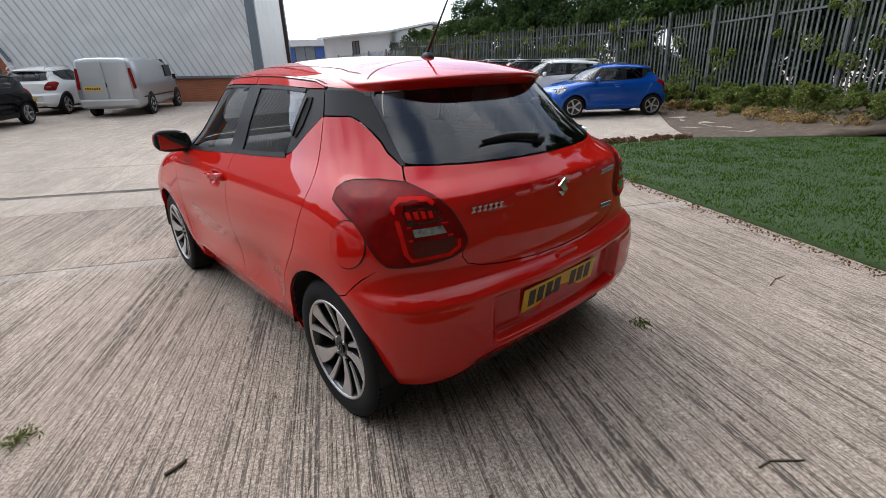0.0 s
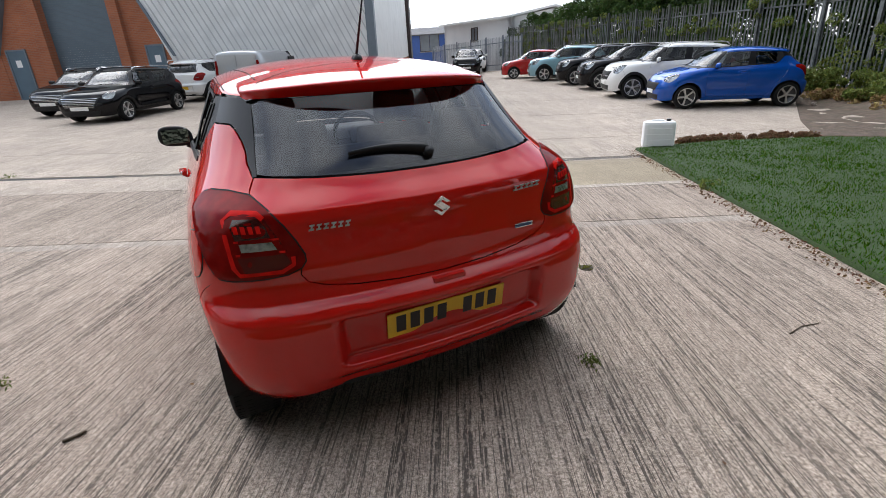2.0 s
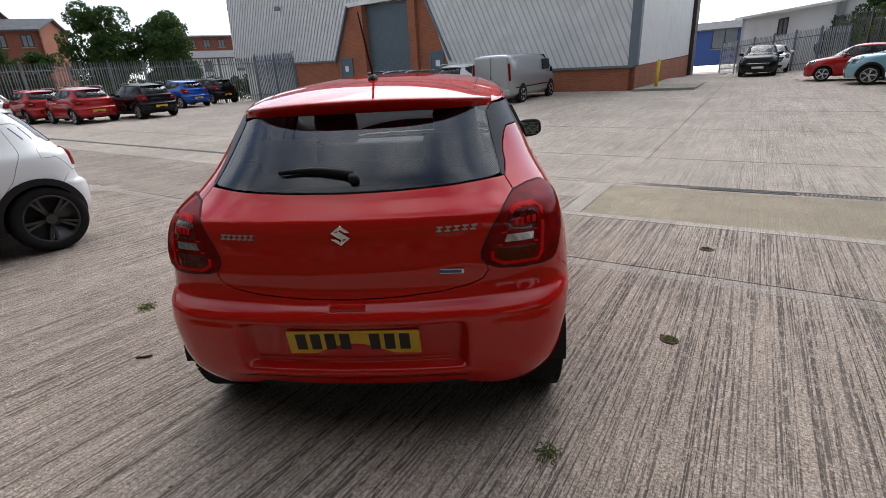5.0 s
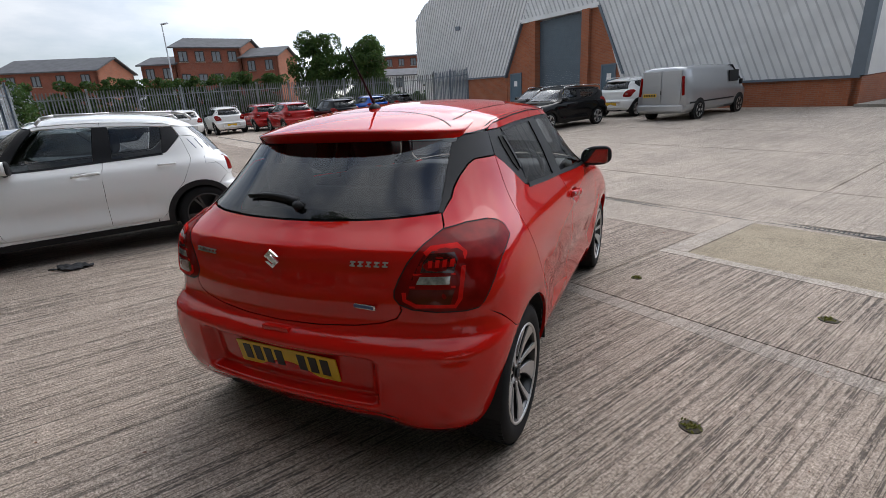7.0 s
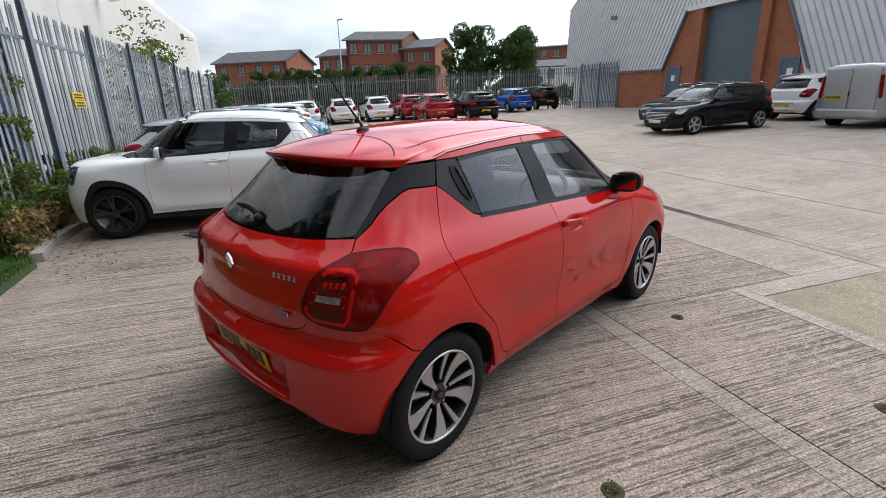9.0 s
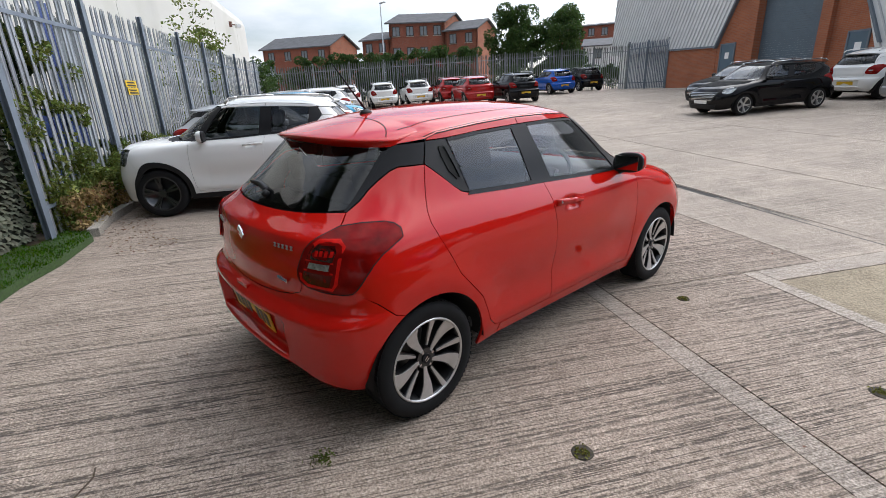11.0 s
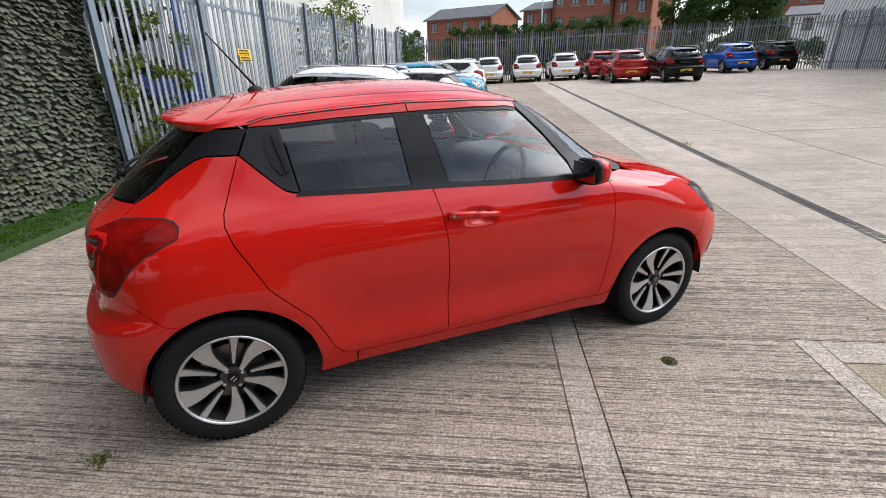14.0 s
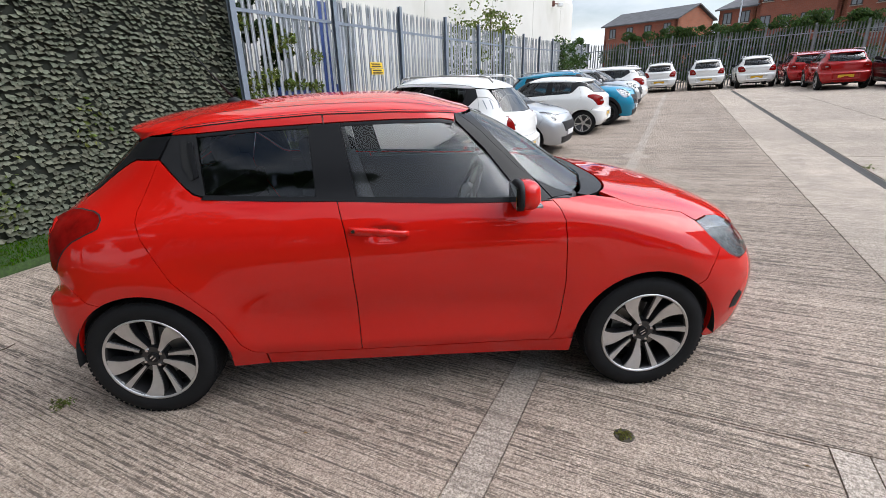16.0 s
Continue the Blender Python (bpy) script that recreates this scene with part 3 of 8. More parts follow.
K_NF = [(0.16, 4.6), (0.45, 3.9), (0.85, 2.7), (1.00, 3.2), (1.50, 4.5)]
K_CF = [(0.16, 2.10), (0.90, 2.05), (0.98, 1.7), (1.06, 1.3), (1.50, 0.9)]
REAR_C = 0.6


def knots(k, v):
    """A smooth curve through knots."""
    xs, ys = np.array([a for a, _ in k]), np.array([b for _, b in k])
    v = np.clip(np.asarray(v, float), xs[0], xs[-1])
    d = np.diff(ys) / np.diff(xs)
    m = np.empty(len(xs))
    m[0], m[-1] = d[0], d[-1]
    w = np.diff(xs)
    m[1:-1] = (d[:-1] * w[1:] + d[1:] * w[:-1]) / (w[1:] + w[:-1])
    i = np.clip(np.searchsorted(xs, v) - 1, 0, len(xs) - 2)
    h = w[i]
    t = (v - xs[i]) / h
    return (2 * t**3 - 3 * t**2 + 1) * ys[i] + (t**3 - 2 * t**2 + t) * h * m[i] + (-2 * t**3 + 3 * t**2) * ys[i + 1] + (t**3 - t**2) * h * m[i + 1]


# arc length round a reference corner, so that U runs in metres
_th = np.linspace(0, math.pi / 2, 4001)


def _polar(phi, n):
    """A superellipse met at the slope phi: across and along."""
    t = np.tan(np.minimum(phi, math.pi / 2 - 1e-6))
    d = (1 + t**n) ** (1 / n)
    return t / d, 1 / d


def _arc(n, a, b):
    x, c = _polar(_th, n)
    x, y = a * x, -b * c
    return np.concatenate([[0], np.cumsum(np.hypot(np.diff(x), np.diff(y)))])


ARC_R = _arc(5.0, 0.85, 1.1)
ARC_F = _arc(2.6, 0.85, 1.15)
U_A, U_B = float(ARC_R[-1]), float(ARC_R[-1]) + 1.5
U_C = U_B + float(ARC_F[-1])


def body_xy(U, z):
    """The body's outline at height z; U runs from the middle of the tail round the right side to the nose."""
    U, z = np.asarray(U, float), np.asarray(z, float)
    w, yr, yf = knots(K_W, z), knots(K_R, z), knots(K_F, z)
    nr, nf, cf = knots(K_NR, z), knots(K_NF, z), knots(K_CF, z)
    th = np.interp(U, ARC_R, _th)
    xq, cq = _polar(th, nr)
    xr = w * xq
    yrr = REAR_C - (REAR_C - yr) * cq + knots(K_BOW, z) * xr**2 * cq
    t = np.clip((U - U_A) / (U_B - U_A), 0, 1)
    ym = REAR_C + (cf - REAR_C) * t
    tf = np.interp(U - U_B, ARC_F, _th)
    sq, cq = _polar(tf, nf)
    xf, yff = w * cq, cf + (yf - cf) * sq
    x = np.where(U <= U_A, xr, np.where(U <= U_B, w, xf))
    y = np.where(U <= U_A, yrr, np.where(U <= U_B, ym, yff))
    # swell of the arches, and the shallow hollow along the doors
    side = np.clip((x / w - 0.9) / 0.1, 0, 1)
    for ya in (0.02, 2.44):
        x = x + 0.014 * side * np.exp(-((np.hypot(y - ya, z - 0.31) - 0.40) / 0.10) ** 2)
    x = x - 0.020 * side * np.exp(-((z - 0.50) / 0.11) ** 2) * np.clip((y - 0.35) / 0.3, 0, 1) * np.clip((2.1 - y) / 0.3, 0, 1)
    x = x + 0.008 * side * np.exp(-((z - 0.33) / 0.05) ** 2) * np.clip((y - 0.35) / 0.3, 0, 1) * np.clip((2.1 - y) / 0.3, 0, 1)
    x = x - 0.022 * side * np.exp(-(((y - 1.185) / 0.062) ** 4) - ((z - 0.890) / 0.032) ** 4)
    # wide hollow for the number plate, a lip below it, and the tuck under the lip
    st = lambda v: np.clip(v, 0, 1) ** 2 * (3 - 2 * np.clip(v, 0, 1))  # noqa: E731
    tail = np.where(U < 0.7, 1.0, 0.0)
    y = y + 0.05 * tail * st((0.455 - x) / 0.05) * st((0.590 - z) / 0.030) * st((z - 0.388) / 0.022)
    y = y - 0.010 * tail * st((0.50 - x) / 0.10) * np.exp(-(((z - 0.376) / 0.014) ** 2))
    y = y + 0.030 * tail * st((0.60 - x) / 0.24) * st((0.362 - z) / 0.050)
    return x, y


def body(U, z, off=0.0, sx=1.0):
    """Points of the body surface, moved off along the outward normal; sx -1 gives the other side."""
    U, z = np.asarray(U, float), np.asarray(z, float)
    x, y = body_xy(U, z)
    e = 0.004
    xa, ya = body_xy(np.minimum(U + e, U_C), z)
    xb, yb = body_xy(np.maximum(U - e, 0), z)
    xc, yc = body_xy(U, z + e)
    xd, yd = body_xy(U, z - e)
    tu = np.stack([xa - xb, ya - yb, np.zeros_like(x)], -1)
    tz = np.stack([xc - xd, yc - yd, np.full_like(x, 2 * e)], -1)
    nn = np.cross(tu, tz)
    nn /= np.maximum(np.linalg.norm(nn, axis=-1, keepdims=True), 1e-12)
    p = np.stack([x, y, z + 0 * x], -1) + off * nn
    if sx < 0:
        p, nn = p * np.array([-1, 1, 1]), nn * np.array([-1, 1, 1])
    return p, nn


def at_rear(x, z):
    """U of the point of the tail at half width x."""
    w, nr = float(knots(K_W, z)), float(knots(K_NR, z))
    q = min(0.99999, x / w)
    return float(np.interp(math.atan(q / (1 - q**nr) ** (1 / nr)), _th, ARC_R))


def at_side(y, z):
    """U of the point of the side at y."""
    us = np.linspace(0.3, U_C, 900)
    ys = body_xy(us, np.full_like(us, z))[1]
    return float(np.interp(y, ys, us))


def at_front(x, z):
    """U of the point of the nose or windscreen at half width x."""
    w, nf = float(knots(K_W, z)), float(knots(K_NF, z))
    q = min(0.99999, x / w)
    return U_B + float(np.interp(math.pi / 2 - math.atan(q / (1 - q**nf) ** (1 / nf)), _th, ARC_F))


def body_s(U, z, off=0.0):
    """The body over its full width: below 0 and past U_C the surface goes on over the other side."""
    U, z = np.asarray(U, float), np.asarray(z, float)
    flip = np.where((U < 0) | (U > U_C), -1.0, 1.0)
    V = np.where(U > U_C, 2 * U_C - U, np.abs(U))
    p, n = body(V, z, off)
    f = np.stack([flip, np.ones_like(flip), np.ones_like(flip)], -1)
    return p * f, n * f


def path_uv(pts, step=0.025):
    """A closed outline from marks ('s', y, z) on the side, ('r', x, z) on the tail or ('f', x, z) on the front; negative x is the other half."""
    def conv(k, a, z):
        if k == "s":
            return (at_side(a, z), z)
        if k == "r":
            return (math.copysign(at_rear(abs(a), z), a), z)
        u = at_front(abs(a), z)
        return (u if a >= 0 else 2 * U_C - u, z)
    out = []
    for p, q in zip(pts, pts[1:] + pts[:1]):
        if p[0] == q[0]:
            k = max(1, int(math.ceil(math.hypot(q[1] - p[1], q[2] - p[2]) / step)))
            out += [conv(p[0], p[1] + (q[1] - p[1]) * i / k, p[2] + (q[2] - p[2]) * i / k) for i in range(k)]
        else:
            a, b = conv(*p), conv(*q)
            k = max(1, int(math.ceil(math.hypot(b[0] - a[0], b[1] - a[1]) / step)))
            out += [(a[0] + (b[0] - a[0]) * i / k, a[1] + (b[1] - a[1]) * i / k) for i in range(k)]
    return out


def inside(poly, x, y):
    poly = np.asarray(poly)
    res = np.zeros(len(x), bool)
    j = len(poly) - 1
    for i in range(len(poly)):
        xi, yi, xj, yj = *poly[i], *poly[j]
        c = (yi > y) != (yj > y)
        if yi != yj:
            res ^= c & (x < (xj - xi) * (y - yi) / (yj - yi) + xi)
        j = i
    return res


from mathutils import geometry


def panel(name, pts, mat, parent, sx=1, off=0.0, gap=0.0022, thick=0.014, du=0.035, dz=0.028, label="", bulge=None):
    """A panel cut from the body surface along an outline, with a turned-in edge and the surface's own normals."""
    loop = path_uv(pts) if isinstance(pts[0][0], str) else pts
    nb = len(loop)
    P = np.array(loop)
    us, zs = np.arange(P[:, 0].min(), P[:, 0].max(), du), np.arange(P[:, 1].min(), P[:, 1].max(), dz)
    gu, gz = [a.ravel() for a in np.meshgrid(us + du / 2, zs + dz / 2)]
    ok = inside(P, gu, gz)
    gu, gz = gu[ok], gz[ok]
    if len(gu):
        d = np.min(np.hypot((gu[:, None] - P[None, :, 0]) / du, (gz[:, None] - P[None, :, 1]) / dz), axis=1)
        gu, gz = gu[d > 0.45], gz[d > 0.45]
    co = [Vector((a, b)) for a, b in loop] + [Vector((a, b)) for a, b in zip(gu, gz)]
    v2, e2, f2, ov, _, _ = geometry.delaunay_2d_cdt(co, [(i, (i + 1) % nb) for i in range(nb)], [], 1, 1e-6)
    A = np.array([(v.x, v.y) for v in v2])
    p, n = body_s(A[:, 0], A[:, 1], off)
    if bulge is not None:
        p = p + n * np.array([bulge(a, b) for a, b in A])[:, None]
    faces = [tuple(f) for f in f2]
    # boundary edges in order of the triangles
    cnt = {}
    for f in faces:
        for a, b in zip(f, f[1:] + f[:1]):
            cnt[(a, b)] = 1
    rim = [(a, b) for a, b in cnt if (b, a) not in cnt]
    push = np.zeros_like(p)
    for a, b in rim:
        t = p[b] - p[a]
        for v in (a, b):
            c = np.cross(n[v], t)
            push[v] += c / max(np.linalg.norm(c), 1e-9)
    ln = np.linalg.norm(push, axis=1, keepdims=True)
    push = np.where(ln > 1e-9, push / np.maximum(ln, 1e-9), 0)
    p = p + push * gap
    k = len(p)
    rv = sorted({a for e in rim for a in e})
    idx1 = {v: k + i for i, v in enumerate(rv)}
    idx2 = {v: k + len(rv) + i for i, v in enumerate(rv)}
    edge_p = np.concatenate([p[rv], p[rv] - n[rv] * thick])
    verts = np.concatenate([p, edge_p])
    norms = np.concatenate([n, -push[rv], -push[rv]])
    quads = [(b, a, idx2[a], idx2[b]) for a, b in rim]
    quads = [(idx1[b], idx1[a], c, d) for (b, a, c, d) in quads]
    flip = sx < 0
    if flip:
        verts, norms = verts * np.array([-1, 1, 1]), norms * np.array([-1, 1, 1])
    allf = faces + quads
    if flip:
        allf = [f[::-1] for f in allf]
    me = bpy.data.meshes.new(name)
    me.from_pydata([tuple(v) for v in verts], [], allf)
    me.polygons.foreach_set("use_smooth", [True] * len(me.polygons))
    me.normals_split_custom_set_from_vertices([tuple(v) for v in norms])
    me.materials.append(mat)
    ob = new(name, me)
    ob.parent = parent
    if label:
        ob["label"] = label
    return ob


def grow(loop, d):
    """An outline in surface coordinates, moved outwards by d."""
    P = np.array(loop)
    t = np.roll(P, -1, 0) - np.roll(P, 1, 0)
    t /= np.maximum(np.linalg.norm(t, axis=1, keepdims=True), 1e-9)
    nrm = np.stack([t[:, 1], -t[:, 0]], -1)
    area = np.sum(P[:, 0] * np.roll(P[:, 1], -1) - np.roll(P[:, 0], -1) * P[:, 1])
    return [tuple(q) for q in P + nrm * (d if area > 0 else -d)]


def mirror_half(pts):
    """A full outline from its right half, listed from the middle of the top to the middle of the bottom."""
    left = [(k, -a, z) for k, a, z in reversed(pts) if abs(a) > 1e-6]
    return pts + left


def paint(name, color, flake=0.25, rough=0.28, coat=1.0):
    """Car paint: a base with faint metal flake under a clear coat."""
    m = bpy.data.materials.new(name)
    m.use_nodes = True
    n, l = m.node_tree.nodes, m.node_tree.links
    b = n["Principled BSDF"]
    b.inputs["Base Color"].default_value = (*color, 1)
    b.inputs["Metallic"].default_value, b.inputs["Roughness"].default_value = flake, rough
    b.inputs["Specular IOR Level"].default_value = 0.0
    b.inputs["Coat Weight"].default_value, b.inputs["Coat Roughness"].default_value, b.inputs["Coat IOR"].default_value = coat, 0.02, 1.5
    tc = n.new("ShaderNodeTexCoord")
    no = n.new("ShaderNodeTexNoise")
    no.inputs["Scale"].default_value, no.inputs["Detail"].default_value = 5.0, 5.0
    l.new(tc.outputs["Object"], no.inputs["Vector"])
    mr = n.new("ShaderNodeMapRange")
    mr.inputs["To Min"].default_value, mr.inputs["To Max"].default_value = rough * 0.85, rough * 1.25
    l.new(no.outputs["Fac"], mr.inputs["Value"])
    l.new(mr.outputs["Result"], b.inputs["Roughness"])
    return m


M_RED = paint("red_car_paint", (0.54, 0.010, 0.006), 0.0, 0.4)
M_BLACKTRIM = material("black_gloss_trim", (0.010, 0.010, 0.011), 0.38, 0, 0.05, 10, spec=0.18)
M_BLACKPLASTIC = material("black_plastic", (0.014, 0.014, 0.015), 0.55, 0, 0.1, 20, bump=0.1, bscale=400, spec=0.25)
M_RUBBER = material("tyre_rubber", (0.010, 0.010, 0.0105), 0.75, 0, 0.2, 12, spec=0.2)
M_PRIVACY = glass("privacy_glass", (0.42, 0.43, 0.435))
M_GLASS = glass("clear_glass", (0.95, 0.97, 0.965))
M_CHROME = material("chrome", (0.62, 0.62, 0.63), 0.16, 1.0, 0.05, 8)
M_BADGE = material("dull_badge_metal", (0.45, 0.45, 0.46), 0.4, 0.9, 0.05, 8)
M_ALLOY = material("machined_alloy", (0.60, 0.59, 0.58), 0.42, 0.9, 0.08, 20)
M_WHEELBLACK = material("black_wheel_paint", (0.012, 0.012, 0.013), 0.3, 0, 0.05, 10, coat=0.5)
M_LENS_RED = material("red_lamp_lens", (0.18, 0.004, 0.003), 0.10, 0, 0.45, 14, coat=0.30, spec=0.0)
M_LENS_DARK = material("dark_red_lamp_cell", (0.045, 0.002, 0.002), 0.12, 0, 0.3, 30, coat=1.0)
M_LENS_SIDE = material("red_side_lens", (0.085, 0.002, 0.002), 0.12, 0, 0.2, 8, coat=1.0, spec=0.2)
M_HEADREF = material("headlamp_reflector", (0.58, 0.59, 0.60), 0.25, 0.7, 0.7, 16)
M_LENS_BRAKE = material("smoked_brake_lens", (0.035, 0.003, 0.003), 0.2, 0, 0.1, 8)
M_LENS_BRIGHT = material("bright_red_light_guide", (0.62, 0.012, 0.009), 0.3, 0, 0.2, 30, coat=0.2, spec=0.0)
M_LENS_CLEAR = material("clear_lamp_lens", (0.40, 0.38, 0.37), 0.12, 0.6, 0.55, 60, coat=1.0)
M_PLATE_Y = material("yellow_plate", (0.72, 0.44, 0.02), 0.35, 0, 0.06, 10)
M_INK = material("black_plate_ink", (0.01, 0.01, 0.01), 0.4)
M_SEAT = material("dark_seat_cloth", (0.09, 0.09, 0.095), 0.9, 0, 0.15, 30)
M_VISOR = material("grey_visor_cloth", (0.30, 0.30, 0.29), 0.9, 0, 0.1, 20)
M_DASH = material("dark_dashboard", (0.075, 0.075, 0.08), 0.6, 0, 0.1, 20)
M_UNDER = material("underbody_black", (0.008, 0.008, 0.008), 0.9)

ARCH_R, ARCH_F, ARCH_RAD = (0.04, 0.300), (2.437, 0.305), 0.352


def arc_pts(c, r, a0, a1, k=18):
    return [("s", c[0] + r * math.cos(radians(a0 + (a1 - a0) * i / k)), c[1] + r * math.sin(radians(a0 + (a1 - a0) * i / k))) for i in range(k + 1)]


car = empty("hatchback_car", label="glossy red five-door hatchback with black pillars and tinted rear windows", category="car")

TAIL_EDGE = [("r", 0.600, 1.062), ("r", 0.622, 1.030), ("r", 0.628, 1.018)]
LAMP = [("r", 0.628, 1.016), ("r", 0.66, 1.021), ("s", -0.20, 1.026), ("s", -0.12, 1.024), ("s", -0.085, 1.014), ("s", -0.068, 0.994), ("s", -0.076, 0.962), ("s", -0.125, 0.942), ("s", -0.195, 0.910), ("s", -0.243, 0.872), ("s", -0.278, 0.832), ("s", -0.318, 0.775), ("s", -0.335, 0.757), ("r", 0.74, 0.752), ("r", 0.65, 0.752), ("r", 0.565, 0.760), ("r", 0.520, 0.778), ("r", 0.503, 0.800), ("r", 0.503, 0.825), ("r", 0.522, 0.870), ("r", 0.552, 0.925), ("r", 0.59, 0.978)]
GATE_LOW = [("r", 0.503, 0.825), ("r", 0.503, 0.800), ("r", 0.520, 0.778), ("r", 0.525, 0.752), ("r", 0.505, 0.722), ("r", 0.45, 0.702), ("r", 0.35, 0.686), ("r", 0.18, 0.674), ("r", 0.0, 0.670)]
LAMP_IN = [("r", 0.628, 1.016), ("r", 0.59, 0.978), ("r", 0.552, 0.925), ("r", 0.522, 0.870)]
REAR_CUT = [("s", 0.182, 1.232), ("s", 0.135, 1.12), ("s", 0.098, 1.03), ("s", 0.093, 0.985), ("s", 0.115, 0.915), ("s", 0.154, 0.841), ("s", 0.217, 0.715), ("s", 0.30, 0.622), ("s", 0.375, 0.54), ("s", 0.425, 0.44), ("s", 0.455, 0.365), ("s", 0.50, 0.318), ("s", 0.56, 0.298)]
MID_CUT = [("s", 0.975, 1.046), ("s", 1.005, 0.92), ("s", 1.022, 0.80), ("s", 1.030, 0.60), ("s", 1.030, 0.292)]
FRONT_CUT = [("s", 1.955, 1.006), ("s", 1.985, 0.97), ("s", 2.006, 0.92), ("s", 2.014, 0.82), ("s", 2.018, 0.62), ("s", 2.004, 0.45), ("s", 1.985, 0.34), ("s", 1.955, 0.294)]


def side_panels(sx):
    rev = lambda q: q[::-1]  # noqa: E731
    # rear quarter: from the bumper line round the arch to the door cut, up to the black pillar
    arch_hi = arc_pts(ARCH_R, ARCH_RAD, 118, -6)
    quarter = [("r", 0.600, 1.062), ("r", 0.622, 1.030)] + LAMP[0:13] + [("s", -0.25, 0.70), ("s", -0.178, 0.630)] + arch_hi + [("s", 0.385, 0.222), ("s", 0.56, 0.222), ("s", 0.56, 0.298)] + rev(REAR_CUT[:-1]) + [("s", 0.06, 1.230), ("s", 0.02, 1.215), ("s", -0.045, 1.178), ("s", -0.10, 1.142), ("s", -0.145, 1.108)]
    panel("quarter_panel", quarter, M_RED, car, sx)
    rear_door = [("s", 0.185, 1.232), ("s", 0.306, 1.116), ("s", 0.340, 1.088), ("s", 0.375, 1.076), ("s", 0.70, 1.058)] + MID_CUT[:] + rev(REAR_CUT)[:]
    rear_door = rear_door[::-1]
    panel("rear_door", rear_door, M_RED, car, sx)
    front_door = MID_CUT[::-1] + [("s", 1.45, 1.022)] + FRONT_CUT
    panel("front_door", front_door[::-1], M_RED, car, sx, du=0.018, dz=0.013)
    for shape_marks in (quarter, rear_door, front_door[::-1]):
        panel("inner_lining", shape_marks, M_DASH, car, sx, off=-0.018, gap=0.004, thick=0.004, du=0.06, dz=0.05)
    sill = [("s", 0.565, 0.222), ("s", 2.08, 0.205), ("s", 2.082, 0.30), ("s", 1.955, 0.292), ("s", 1.03, 0.290), ("s", 0.565, 0.296)]
    panel("sill", sill, M_RED, car, sx)
    arch_f = arc_pts(ARCH_F, ARCH_RAD, 176, 14)
    fender = [("s", 1.955, 1.006), ("f", 0.70, 1.000), ("f", 0.690, 0.975), ("s", 2.36, 0.950), ("s", 2.60, 0.902), ("s", 2.665, 0.862), ("s", 2.72, 0.80), ("s", 2.775, 0.752), ("s", 2.72, 0.66), ("s", 2.70, 0.60)] + rev(arch_f)[4:] + [("s", 2.083, 0.30), ("s", 1.955, 0.294)] + rev(FRONT_CUT)[1:-1]
    panel("front_fender", fender[::-1], M_RED, car, sx)
    # black pillar trim and the strips round the windows
    cpil = [("r", 0.600, 1.064), ("s", -0.145, 1.110), ("s", -0.10, 1.144), ("s", -0.045, 1.180), ("s", 0.02, 1.217), ("s", 0.06, 1.232), ("s", 0.180, 1.234), ("s", 0.232, 1.332), ("s", 0.10, 1.326), ("r", 0.545, 1.312), ("r", 0.565, 1.20), ("r", 0.583, 1.12)]
    panel("pillar_trim", cpil, M_BLACKTRIM, car, sx, off=0.0005)
    tri = [("s", 0.187, 1.234), ("s", 0.308, 1.116), ("s", 0.342, 1.090), ("s", 0.377, 1.080), ("s", 0.395, 1.080), ("s", 0.355, 1.336), ("s", 0.236, 1.336)]
    panel("handle_panel", tri, M_BLACKPLASTIC, car, sx, off=-0.003, label="black plastic window corner with a hidden door handle")
    hid = [("s", 0.29, 1.305), ("s", 0.322, 1.308), ("s", 0.352, 1.15), ("s", 0.335, 1.145), ("s", 0.30, 1.19), ("s", 0.285, 1.26)]
    panel("hidden_handle", hid[::-1], M_UNDER, car, sx, off=0.002, thick=0.02)
    grip = [("s", 0.318, 1.30), ("s", 0.345, 1.305), ("s", 0.372, 1.16), ("s", 0.352, 1.15)]
    panel("pull_handle", grip[::-1], M_BLACKTRIM, car, sx, off=0.008, thick=0.015)
    rg = [("s", 0.398, 1.082), ("s", 0.70, 1.064), ("s", 0.882, 1.056), ("s", 0.852, 1.360), ("s", 0.60, 1.352), ("s", 0.358, 1.337)]
    panel("rear_door_glass", rg, M_PRIVACY, car, sx, off=-0.004, thick=0.004).visible_shadow = True
    bpil = [("s", 0.884, 1.050), ("s", 0.975, 1.047), ("s", 1.065, 1.040), ("s", 0.996, 1.364), ("s", 0.925, 1.362), ("s", 0.853, 1.361)]
    panel("door_pillar", bpil, M_BLACKTRIM, car, sx, gap=0.001)
    belt = [("s", 0.377, 1.064), ("s", 0.70, 1.046), ("s", 0.975, 1.036), ("s", 1.45, 1.012), ("s", 1.955, 0.999), ("s", 1.90, 1.016), ("s", 1.45, 1.034), ("s", 0.975, 1.056), ("s", 0.70, 1.066), ("s", 0.395, 1.083)]
    panel("window_trim", [("s", 0.358, 1.337), ("s", 0.36, 1.324), ("s", 0.60, 1.339), ("s", 0.853, 1.347), ("s", 0.852, 1.360), ("s", 0.60, 1.352)], M_BLACKTRIM, car, sx, off=0.001, gap=0, thick=0.006)
    panel("window_trim", [("s", 0.999, 1.364), ("s", 1.002, 1.351), ("s", 1.25, 1.355), ("s", 1.455, 1.351), ("s", 1.51, 1.340), ("s", 1.52, 1.352), ("s", 1.46, 1.364), ("s", 1.25, 1.368)], M_BLACKTRIM, car, sx, off=0.001, gap=0, thick=0.006)
    panel("waist_strip", belt, M_BLACKTRIM, car, sx, off=0.004, gap=0.0)
